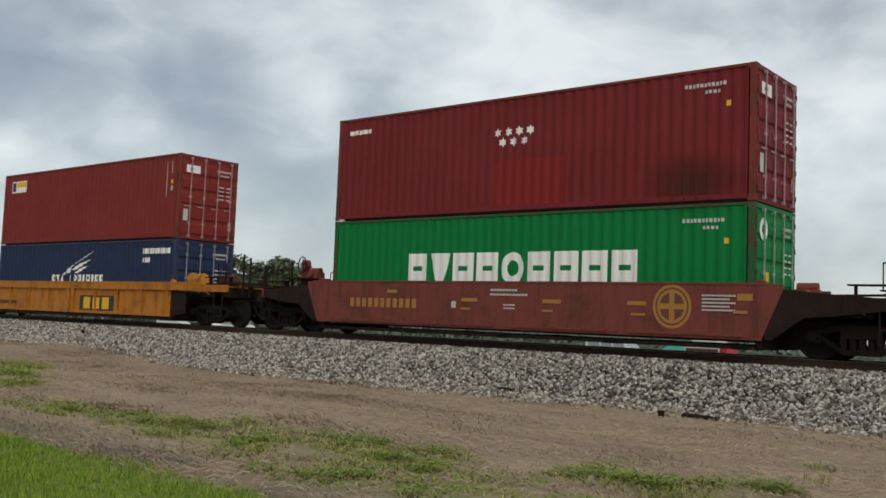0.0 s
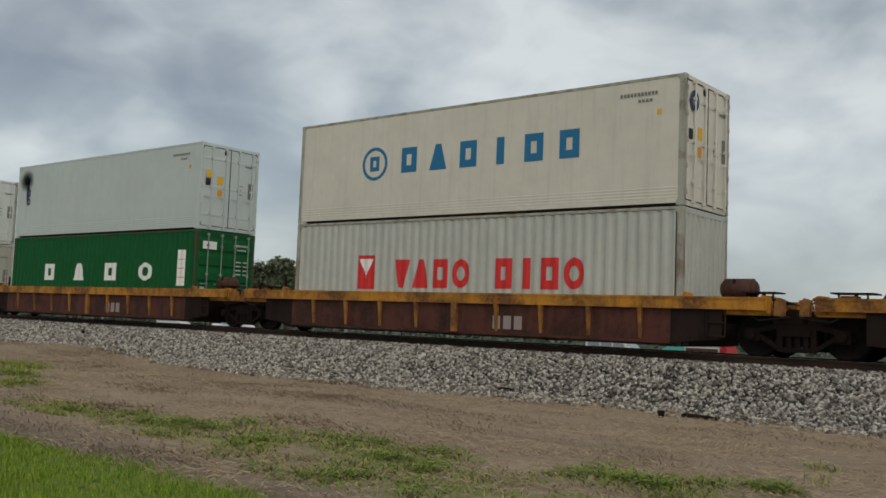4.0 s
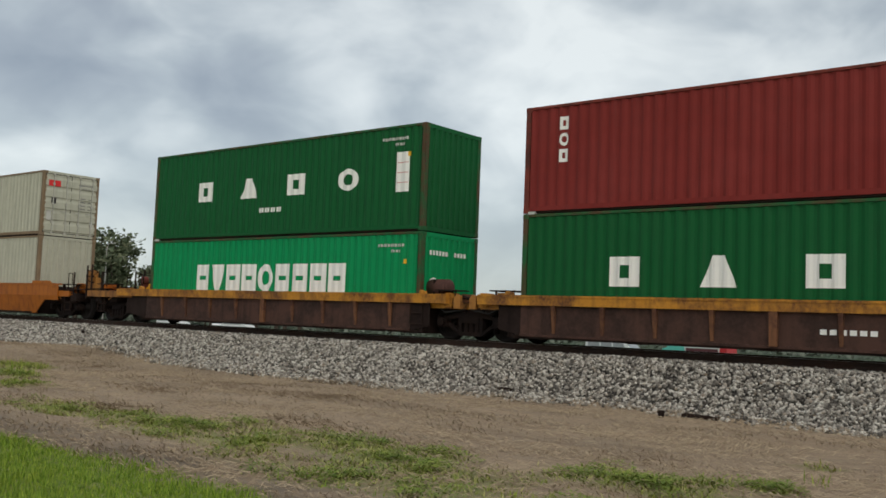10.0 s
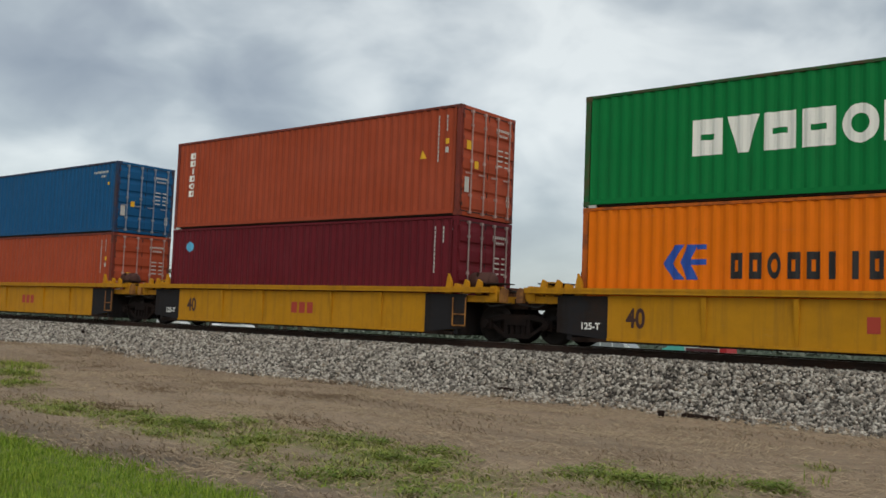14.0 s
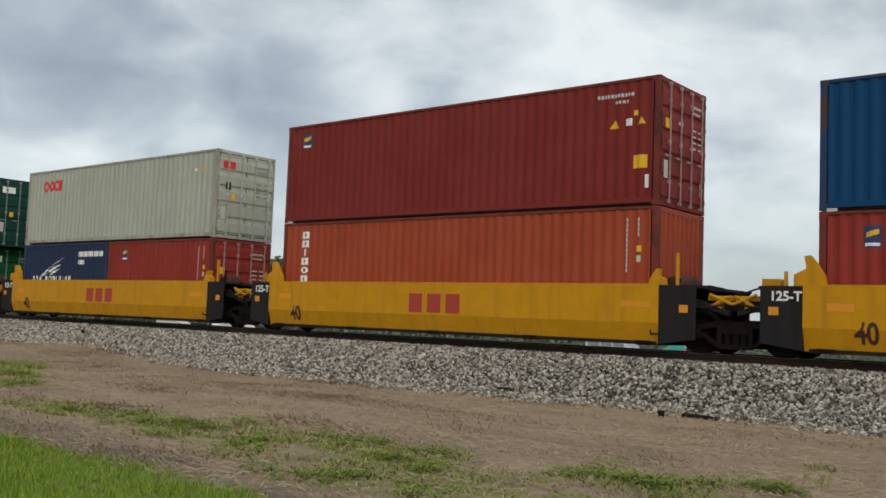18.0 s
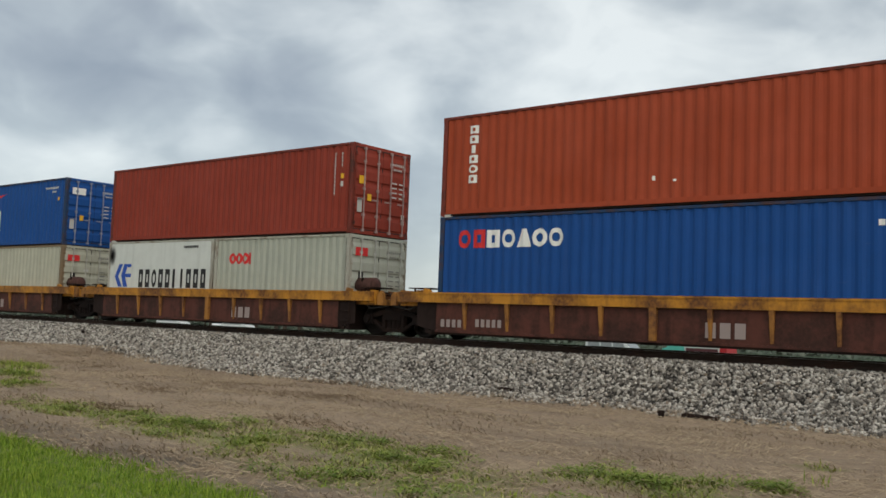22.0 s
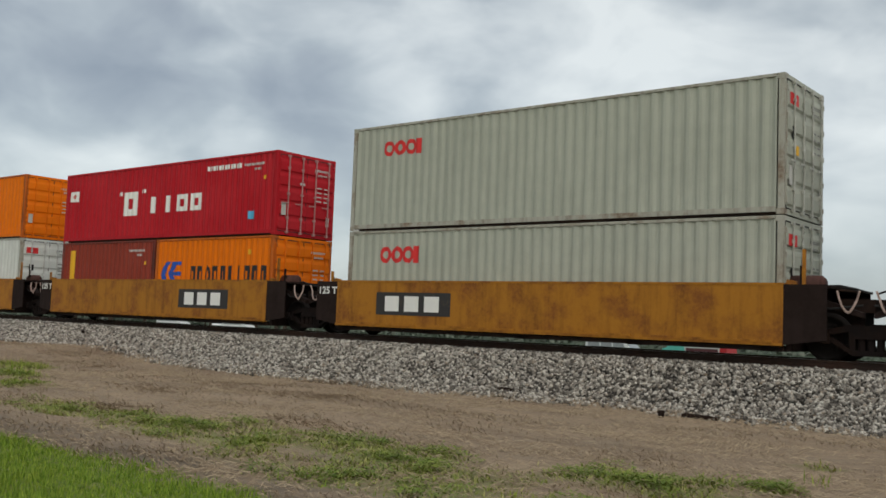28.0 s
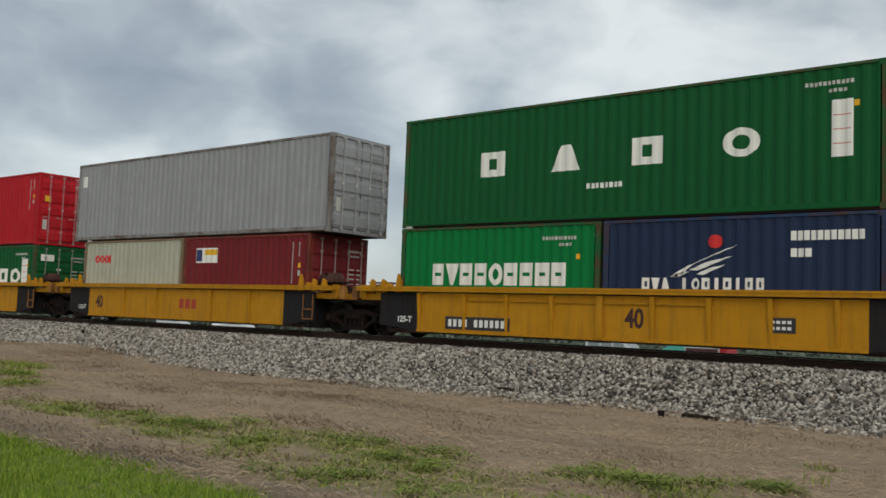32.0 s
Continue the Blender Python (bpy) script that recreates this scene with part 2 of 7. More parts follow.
class Shape:
    """Gathers boxes, prisms and rods into one mesh."""

    def __init__(self):
        self.v, self.f = [], []

    def add(self, verts, faces):
        k = len(self.v)
        self.v += verts
        self.f += [tuple(i + k for i in f) for f in faces]
        return self

    def box(self, x0, x1, y0, y1, z0, z1):
        return self.add([(x, y, z) for x in (x0, x1) for y in (y0, y1) for z in (z0, z1)],
                        [(0, 1, 3, 2), (4, 6, 7, 5), (0, 4, 5, 1), (2, 3, 7, 6), (0, 2, 6, 4), (1, 5, 7, 3)])

    def slab(self, outline, y0, y1):
        """An outline in x and z (counter-clockwise), thick from y0 to y1."""
        n = len(outline)
        return self.add([(x, y0, z) for x, z in outline] + [(x, y1, z) for x, z in outline],
                        [tuple(range(n)), tuple(range(2 * n - 1, n - 1, -1))] +
                        [(i, i + n, (i + 1) % n + n, (i + 1) % n) for i in range(n)])

    def rod(self, a, b, r, n=8, r2=None):
        a, b = Vector(a), Vector(b)
        w = (b - a).normalized()
        u = w.orthogonal().normalized()
        s = w.cross(u)
        r2 = r if r2 is None else r2
        ring = [(u * math.cos(i * math.tau / n) + s * math.sin(i * math.tau / n)) for i in range(n)]
        vs = [tuple(a + q * r) for q in ring] + [tuple(b + q * r2) for q in ring]
        return self.add(vs, [(i, (i + 1) % n, (i + 1) % n + n, i + n) for i in range(n)] +
                        [tuple(range(n - 1, -1, -1)), tuple(range(n, 2 * n))])

    def path(self, pts, r, n=6):
        for a, b in zip(pts, pts[1:]):
            self.rod(a, b, r, n)
        return self

    def ring(self, c, axis, radius, r, n=16, m=5):
        c, w = Vector(c), Vector(axis).normalized()
        u = w.orthogonal().normalized()
        s = w.cross(u)
        vs = []
        for i in range(n):
            d = u * math.cos(i * math.tau / n) + s * math.sin(i * math.tau / n)
            for j in range(m):
                a = j * math.tau / m
                vs.append(tuple(c + d * (radius + r * math.cos(a)) + w * (r * math.sin(a))))
        return self.add(vs, [(i * m + j, ((i + 1) % n) * m + j, ((i + 1) % n) * m + (j + 1) % m, i * m + (j + 1) % m)
                             for i in range(n) for j in range(m)])

    def lathe(self, profile, axis_y=True, n=24):
        """A profile of (offset along y, radius), turned about the y axis."""
        k = len(profile)
        vs = [(r * math.cos(i * math.tau / n), o, r * math.sin(i * math.tau / n)) for i in range(n) for o, r in profile]
        return self.add(vs, [(i * k + j, i * k + j + 1, ((i + 1) % n) * k + j + 1, ((i + 1) % n) * k + j)
                             for i in range(n) for j in range(k - 1)])

    def mesh(self, name, material, smooth=False):
        me = bpy.data.meshes.new(name)
        me.from_pydata(self.v, [], self.f)
        me.materials.append(material)
        if smooth:
            me.shade_smooth()
        return me


MESHES = {}


def cached(key, build, material, name, smooth=False):
    key = (key, material.name)
    if key not in MESHES:
        MESHES[key] = build().mesh(name, material, smooth)
    return MESHES[key]


def place(name, mesh, parent, at=(0, 0, 0), label="", turn=0.0):
    ob = new(name, mesh)
    ob.parent = parent
    ob.location = at
    if turn:
        ob.rotation_euler = (0, 0, turn)
    if label:
        ob["label"] = label
    return ob


def thing(name, at, label, category, group=""):
    ob = new(name)
    ob.empty_display_size = 0.3
    ob.location = at
    return tagged(ob, label, category, group)


# ---------------------------------------------------------------- painted marks

def rect(x0, z0, x1, z1):
    return [(x0, z0), (x1, z0), (x1, z1), (x0, z1)]


def oval(x0, z0, x1, z1, hole=0.55, n=20):
    cx, cz, rx, rz = (x0 + x1) / 2, (z0 + z1) / 2, (x1 - x0) / 2, (z1 - z0) / 2
    pt = lambda k, s: (cx + rx * s * math.cos(k * math.tau / n), cz + rz * s * math.sin(k * math.tau / n))
    if hole <= 0:
        return [[(cx, cz), pt(i, 1), pt(i + 1, 1)] for i in range(n)]
    return [[pt(i, hole), pt(i, 1), pt(i + 1, 1), pt(i + 1, hole)] for i in range(n)]


def star_points(cx, cz, r):
    """A six-pointed star."""
    pt = lambda k: (cx + r * (1 if k % 2 == 0 else .55) * math.sin(k * math.pi / 6), cz + r * (1 if k % 2 == 0 else .55) * math.cos(k * math.pi / 6))
    return [[(cx, cz), pt(k + 1), pt(k)] for k in range(12)]


def glyph(kind, x0, z0, x1, z1):
    """One plain shape that stands for a painted sign: block, ring, wedge or bar."""
    w = x1 - x0
    if kind == "o":
        return oval(x0, z0, x1, z1, 0.5)
    if kind == "a":
        return [[(x0, z0), (x1, z0), (x0 + w * .66, z1), (x0 + w * .34, z1)]]
    if kind == "v":
        return [[(x0 + w * .34, z0), (x0 + w * .66, z0), (x1, z1), (x0, z1)]]
    if kind == "i":
        return [rect(x0 + w * .3, z0, x0 + w * .7, z1)]
    if kind == "e":
        a, b, s, h = x0, x0 + w * .97, w * .26, z1 - z0
        return [rect(a, z0, a + s, z1), rect(b - s, z0, b, z1), rect(a + s, z0, b - s, z0 + h * .42), rect(a + s, z0 + h * .58, b - s, z1)]
    if kind == "l":
        return [rect(x0 + w * .1, z0, x0 + w * .6, z1)]
    if kind == "q":
        return [rect(x0 + w * .04, z0, x0 + w * .92, z1)]
    a, b, s, h = x0 + w * .02, x0 + w * .95, w * .32, (z1 - z0) * .28
    return [rect(a, z0, a + s, z1), rect(b - s, z0, b, z1), rect(a + s, z0, b - s, z0 + h), rect(a + s, z1 - h, b - s, z1)]


def row(pattern, x0, z0, x1, z1, gap=0.14):
    out, n = [], len(pattern)
    step = (x1 - x0) / (n - gap)
    for i, k in enumerate(pattern):
        if k != " ":
            out.append(glyph(k, x0 + i * step, z0, x0 + (i + 1 - gap) * step, z1))
    return out


def column(pattern, x0, z0, x1, z1):
    out, n = [], len(pattern)
    step = (z1 - z0) / n
    for i, k in enumerate(pattern):
        out.append(glyph(k, x0, z1 - (i + 0.80) * step, x1, z1 - i * step))
    return out


def signs(name, c, groups):
    """One mark for each shape of a sign."""
    return [(name, c, g) for g in groups]


def flat_list(groups):
    return [p for g in groups for p in g]


def bars(x0, z0, x1, z1, n, gap=0.3):
    step = (x1 - x0) / n
    return [rect(x0 + i * step, z0, x0 + (i + 1 - gap) * step, z1) for i in range(n)]


def wing(x0, z0, x1, z1):
    """Four swept feathers."""
    w, h = x1 - x0, z1 - z0
    P = lambda u, v: (x0 + u * w, z0 + v * h)
    return [[P(0, 0), P(.14, 0), P(.36, .42), P(.22, .30)], [P(.22, .30), P(.36, .42), P(1.0, 1.0), P(.80, .86)],
            [P(.30, .22), P(.42, .20), P(.92, .66), P(.55, .48)], [P(.40, .08), P(.50, .06), P(.84, .40), P(.58, .28)],
            [P(.02, .02), P(.12, .0), P(.30, .16), P(.2, .18)]]


def swoosh(x0, z0, x1, z1):
    w, h = x1 - x0, z1 - z0
    P = lambda u, v: (x0 + u * w, z0 + v * h)
    return [[P(0, .45), P(.5, .3), P(1, 1), P(.35, .72)], [P(.28, .3), P(.6, 0), P(.74, .3), P(.45, .5)], [P(.05, .75), P(.4, .62), P(.7, .85), P(.3, .9)]]


def fold(x0, z0, x1, z1):
    """Two leaning chevrons with a bar."""
    w, h = x1 - x0, z1 - z0
    P = lambda u, v: (x0 + u * w, z0 + v * h)
    return [[P(0, .45), P(.22, .45), P(.48, 1), P(.26, 1)], [P(.24, 0), P(.5, 0), P(.22, .45), P(0, .45)],
            [P(.40, .5), P(.62, .5), P(.80, 1), P(.56, 1)], [P(.56, 0), P(.82, 0), P(.62, .5), P(.40, .5)], rect(*P(.62, .42), *P(1, .58)), rect(*P(.78, .86), *P(1, 1))]


def clip(poly, lo, hi):
    for sign, lim in ((1, lo), (-1, -hi)):
        out = []
        for a, b in zip(poly, poly[1:] + poly[:1]):
            da, db = sign * a[0] - lim, sign * b[0] - lim
            if da >= 0:
                out.append(a)
            if da * db < 0:
                k = da / (da - db)
                out.append((a[0] + (b[0] - a[0]) * k, a[1] + (b[1] - a[1]) * k))
        poly = out
        if len(poly) < 3:
            return None
    return poly


def drape(polys, folds, depth):
    """Lays flat shapes over the ribs of a panel whose face is at y = depth(x)."""
    s = Shape()
    for p in polys:
        lo, hi = min(q[0] for q in p), max(q[0] for q in p)
        cuts = [lo] + [c for c in folds if lo < c < hi] + [hi]
        for a, b in zip(cuts, cuts[1:]):
            q = clip(p, a, b)
            if q:
                n = len(q)
                s.add([(x, depth(x) - 0.004, z) for x, z in q], [tuple(range(n))])
    at, keep, to = {}, [], []
    for v in s.v:
        key = (round(v[0], 4), round(v[2], 4))
        if key not in at:
            at[key] = len(keep)
            keep.append(v)
        to.append(at[key])
    faces = []
    for f in s.f:
        g = [i for j, i in enumerate(to[i] for i in f)]
        g = [i for j, i in enumerate(g) if i != g[j - 1]]
        if len(g) > 2:
            faces.append(tuple(g))
    s.v, s.f = keep, faces
    return s


def glyph_text(body, size):
    """Real letters from the built-in font, as a mesh shape."""
    cu = bpy.data.curves.new("stencil", "FONT")
    cu.body, cu.size, cu.offset = body, size, size * .03
    ob = bpy.data.objects.new("stencil", cu)
    scene.collection.objects.link(ob)
    me = bpy.data.meshes.new_from_object(ob.evaluated_get(bpy.context.evaluated_depsgraph_get()))
    s = Shape()
    s.add([(v.co.x, 0.0, v.co.y) for v in me.vertices], [tuple(p.vertices) for p in me.polygons])
    bpy.data.objects.remove(ob)
    bpy.data.curves.remove(cu)
    bpy.data.meshes.remove(me)
    return s

# ---------------------------------------------------------------- sky and ground

def cloud_material():
    n = Nodes("cloud_deck")
    nd = n.t.nodes
    for k in ("Principled BSDF",):
        nd.remove(nd[k])
    unit = nd.new("ShaderNodeVectorMath")
    unit.operation = "NORMALIZE"
    n.link(n.co, unit.inputs[0])
    sep = nd.new("ShaderNodeSeparateXYZ")
    n.link(unit.outputs[0], sep.inputs[0])
    def layer(sx, sz, scale, detail, rough, distort):
        m = nd.new("ShaderNodeMapping")
        m.inputs["Scale"].default_value = (sx, sx, sz)
        m.inputs["Location"].default_value = (CLOUD_SEED, CLOUD_SEED * .7, 0)
        n.link(unit.outputs[0], m.inputs[0])
        return n.noise(scale, detail, rough, m.outputs[0], distort)
    # a broken deck: wide banks, rounded heaps on them, a little fleece
    puff = n.math("ADD", n.math("MULTIPLY", layer(1.0, 1.7, 3.6, 2, 0.5, 0.2), 0.42), n.math("MULTIPLY", layer(1.0, 1.9, 7.5, 4, 0.45, 0.35), 0.60))
    puff = n.math("ADD", puff, n.math("MULTIPLY", layer(1.0, 1.5, 19.0, 3, 0.5, 0.3), 0.09))
    puff = n.math("SUBTRACT", puff, 0.06)
    # banks and openings: direction, breadth, strength
    for az, el, sharp, amount in BANKS:
        d = nd.new("ShaderNodeVectorMath")
        d.operation = "DOT_PRODUCT"
        n.link(unit.outputs[0], d.inputs[0])
        d.inputs[1].default_value = (-math.sin(radians(az)) * math.cos(radians(el)), math.cos(radians(az)) * math.cos(radians(el)), math.sin(radians(el)))
        lobe = n.math("POWER", n.math("MAXIMUM", d.outputs["Value"], 0.0), sharp)
        puff = n.math("ADD", puff, n.math("MULTIPLY", lobe, amount))
    col = n.ramp(puff, (0.27, (0.25, 0.282, 0.318)), (0.38, (0.325, 0.36, 0.39)), (0.45, (0.40, 0.442, 0.462)), (0.54, (0.565, 0.605, 0.61)), (0.66, (0.75, 0.785, 0.77)))
    low = n.ramp(sep.outputs[2], (0.02, 1.0), (0.19, 0.0))
    col = n.mix(n.math("MULTIPLY", low, 0.65), col, (0.40, 0.45, 0.472))
    toward = nd.new("ShaderNodeVectorMath")
    toward.operation = "DOT_PRODUCT"
    n.link(unit.outputs[0], toward.inputs[0])
    toward.inputs[1].default_value = SUN_AT
    glow = n.math("POWER", n.math("MAXIMUM", toward.outputs["Value"], 0.0), 2.0)
    col = n.mix(n.math("MINIMUM", n.math("MULTIPLY", glow, 1.2), 0.9), col, (0.79, 0.765, 0.70))
    em = nd.new("ShaderNodeEmission")
    n.link(col, em.inputs[0])
    n.link(n.math("ADD", n.math("MULTIPLY", glow, 0.5), 1.46), em.inputs[1])
    see = nd.new("ShaderNodeBsdfTransparent")
    mixs = nd.new("ShaderNodeMixShader")
    mixs.inputs[0].default_value = 0.75
    n.link(see.outputs[0], mixs.inputs[1])
    n.link(em.outputs[0], mixs.inputs[2])
    n.link(mixs.outputs[0], nd["Material Output"].inputs[0])
    n.m.cycles.emission_sampling = "NONE"
    return n.m


CLOUD_SEED = 3.7
BANKS = [(62, 17, 55, -.10), (50, 15.5, 180, .03), (47, 13.5, 260, .05), (60, 9.5, 220, .08), (33, 18, 90, .09), (27, 18, 260, -.05), (17, 14, 60, .09), (14, 5, 160, .08)]


def cloud_dome():
    s, R, nu, nv = Shape(), 3600.0, 64, 20
    vs = [(R * math.cos(e) * math.cos(a), R * math.cos(e) * math.sin(a), R * math.sin(e))
          for e in [radians(-3 + 93 * j / nv) for j in range(nv)] for a in [i * math.tau / nu for i in range(nu)]]
    vs.append((0, 0, R))
    fs = [(j * nu + i, (j * nu + (i + 1) % nu), (j + 1) * nu + (i + 1) % nu, (j + 1) * nu + i) for j in range(nv - 1) for i in range(nu)]
    fs += [((nv - 1) * nu + i, (nv - 1) * nu + (i + 1) % nu, len(vs) - 1) for i in range(nu)]
    s.add(vs, fs)
    return tagged(new("backdrop", s.mesh("backdrop", cloud_material(), True)), "grey overcast sky with brighter breaks in the cloud", "sky", kind="structure")


dome = cloud_dome()


def smooth(a, b, x):
    k = min(1.0, max(0.0, (x - a) / (b - a)))
    return k * k * (3 - 2 * k)


def toe(x):
    """y at which the ballast meets the soil."""
    return 16.15 + 0.55 * math.sin(x * 0.42 + 0.4) + 0.3 * noise.noise((x * 0.6, 3.1, 0)) - 0.7 * math.exp(-((x + 13) / 4) ** 2) + 0.9 * math.exp(-((x + 7.5) / 2.2) ** 2)


def ground_z(x, y):
    z = 0.05 * noise.noise((x * 0.35, y * 0.35, 0.0)) + 0.03 * noise.noise((x * 1.3, y * 1.3, 5.0))
    z *= 1 - smooth(40, 70, abs(y) + abs(x) * 0.2)
    z += 0.25 * (1 - smooth(-27, -21, x)) * smooth(10.5, 14.5, y) * (1 - smooth(17, 20, y)) * smooth(-75, -45, x)
    z += -1.2 * smooth(26, 62, y)
    if y > 80:
        z -= 0.0092 * (y - 80)
    return z


def lawn(x, y):
    """How green the ground is, 0 to 1."""
    n = 0.55 * noise.noise((x * 0.9, y * 0.9, 2.0)) + 0.5 * noise.noise((x * 2.6, y * 3.4, 7.0))
    g = smooth(-0.25, 0.25, 5.35 + 0.3 * n - y - max(0.0, x + 6.5) * 0.5)
    for cx, cy, rx, ry, k in ((-12.4, 7.5, 1.6, 0.5, .7), (-9.6, 7.5, 1.7, 0.75, .9), (-7.6, 8.0, 1.5, 0.6, .75), (-6.2, 7.6, 1.2, 0.55, .75),
                              (-4.3, 8.4, 1.1, 0.5, .75), (-3.3, 9.1, 0.28, 0.28, 1.0), (-3.5, 11.1, 0.22, 0.25, 1.0), (-22.6, 11.6, 1.1, 0.5, 1.0), (-19.6, 10.0, 1.0, 0.45, 1.0), (-17.2, 8.75, 0.9, 0.35, 1.0), (-5.6, 6.6, 2.2, 0.6, .6)):
        d = ((x - cx) / rx) ** 2 + ((y - cy) / ry) ** 2
        s = min(1.0, rx / 1.2)
        g = max(g, k * smooth(-1.3 * s, 1.4, 1.0 - d + 1.9 * s * n))
    if y > 25:
        g = max(g, 0.6 * smooth(25, 30, y))
    if y < 2:
        g = 1.0
    return g


def ground_sheet():
    def lines(lo, a, b, hi, step):
        fine = list(np.arange(a, b, step))
        out, d = [], step
        p = a
        left = []
        while p > lo:
            d *= 1.28
            p -= d
            left.append(max(p, lo))
        p, d, right = fine[-1], step, []
        while p < hi:
            d *= 1.28
            p += d
            right.append(min(p, hi))
        return left[::-1] + fine + right
    xs, ys = lines(-3300, -44, 4, 3300, 0.28), lines(-1500, 2.5, 19, 3400, 0.2)
    vs, green = [], []
    for y in ys:
        for x in xs:
            vs.append((x, y, ground_z(x, y)))
            green.append(lawn(x, y))
    nx = len(xs)
    me = bpy.data.meshes.new("ground")
    me.from_pydata(vs, [], [(j * nx + i, j * nx + i + 1, (j + 1) * nx + i + 1, (j + 1) * nx + i) for j in range(len(ys) - 1) for i in range(nx - 1)])
    far = me.attributes.new("pasture", "FLOAT", "POINT")
    far.data.foreach_set("value", [smooth(23, 27, v[1]) for v in vs])
    soil = me.attributes.new("soil", "FLOAT", "POINT")
    soil.data.foreach_set("value", [smooth(.9, .1, abs(v[1] - 5.75 + max(0.0, v[0] + 6.5) * .5 - .35 * noise.noise((v[0] * .5, v[1] * .5, 12.0)))) * smooth(-18, -12, v[0]) for v in vs])
    at = me.attributes.new("green", "FLOAT", "POINT")
    at.data.foreach_set("value", green)
    me.shade_smooth()
    n = Nodes("dry_verge")
    a = n.t.nodes.new("ShaderNodeAttribute")
    a.attribute_name = "green"
    mat = n.noise(0.42, 9, 0.72, n.stretch(0.55, 1.6, 1))
    straw = n.mix(n.ramp(mat, (0.36, 0.0), (0.62, 1.0)), (0.193, 0.138, 0.093), (0.358, 0.264, 0.180))
    straw = n.mix(n.ramp(n.noise(1.5, 6, 0.65, n.stretch(0.8, 1.6, 1)), (0.5, 0.0), (0.66, 0.7)), straw, (0.262, 0.207, 0.150))
    straw = n.mix(n.ramp(n.noise(9, 7, 0.7, n.stretch(0.7, 2.4, 1)), (0.45, 0.0), (0.72, 0.8)), straw, (0.412, 0.322, 0.218))
    straw = n.mix(n.ramp(n.noise(24, 5, 0.7), (0.5, 0.0), (0.74, 0.55)), straw, (0.075, 0.058, 0.042))
    so = n.t.nodes.new("ShaderNodeAttribute")
    so.attribute_name = "soil"
    straw = n.mix(n.math("MULTIPLY", so.outputs["Fac"], n.ramp(n.noise(1.8, 6, 0.7), (0.35, 0.3), (0.6, 0.95))), straw, (0.145, 0.115, 0.088))
    grass = n.mix(n.ramp(n.noise(7, 6, 0.7), (0.3, 0.0), (0.7, 1.0)), (0.095, 0.145, 0.017), (0.175, 0.225, 0.035))
    grass = n.mix(n.ramp(n.noise(2.0, 6, 0.7), (0.47, 0.0), (0.66, 0.8)), grass, (0.21, 0.185, 0.10))
    f = n.t.nodes.new("ShaderNodeAttribute")
    f.attribute_name = "pasture"
    field = n.mix(n.ramp(n.noise(0.15, 6, 0.7), (0.35, 0.0), (0.65, 1.0)), (0.030, 0.052, 0.026), (0.062, 0.085, 0.040))
    me.materials.append(n.done(n.mix(f.outputs["Fac"], n.mix(a.outputs["Fac"], straw, grass), field), 0.95, 0.0, n.noise(18, 8, 0.75), 0.35, 0.05))
    return tagged(new("ground", me), "dry brown verge with green grass patches, running out to flat fields", "ground", kind="structure")


ground_sheet()


def tufts(name, label, count, area, height, want, colors, width, seed, lean=0.5):
    """Grass as many single blades, joined into one sheet of stuff."""
    rng = random.Random(seed)
    vs, fs = [], []
    x0, x1, y0, y1 = area
    made = tries = 0
    while made < count and tries < count * 12:
        tries += 1
        x, y = rng.uniform(x0, x1), rng.uniform(y0, y1)
        if y > toe(x) + 0.1 or rng.random() > want(x, y):
            continue
        made += 1
        z = ground_z(x, y) - 0.02
        for _ in range(3):
            bx, by = x + rng.gauss(0, 0.035), y + rng.gauss(0, 0.035)
            a = rng.uniform(0, math.tau)
            h = height * rng.uniform(0.35, 1.15) * (0.75 + 0.9 * max(0.0, noise.noise((x * 1.7, y * 1.7, 9.0))))
            w = width * rng.uniform(0.7, 1.3)
            l = h * lean * rng.uniform(0.2, 1.2)
            dx, dy = math.cos(a), math.sin(a)
            k = len(vs)
            vs += [(bx - dy * w, by + dx * w, z), (bx + dy * w, by - dx * w, z),
                   (bx + dx * l * .4 + dy * w * .7, by + dy * l * .4 - dx * w * .7, z + h * .6),
                   (bx + dx * l * .4 - dy * w * .7, by + dy * l * .4 + dx * w * .7, z + h * .6), (bx + dx * l, by + dy * l, z + h)]
            fs += [(k, k + 1, k + 2, k + 3), (k + 3, k + 2, k + 4)]
    me = bpy.data.meshes.new(name)
    me.from_pydata(vs, [], fs)
    n = Nodes(name)
    me.materials.append(n.done(n.ramp(n.island(), (0.0, colors[0]), (0.5, colors[1]), (1.0, colors[2])), 0.8))
    return tagged(new(name, me), label, "grass", kind="stuff")


def clumpy(x, y):
    """Weeds stand in clumps with bare straw between."""
    return smooth(-.05, .4, noise.noise((x * 1.15, y * 1.7, 4.0)) + .5 * noise.noise((x * 3.1, y * 4.0, 6.0)))


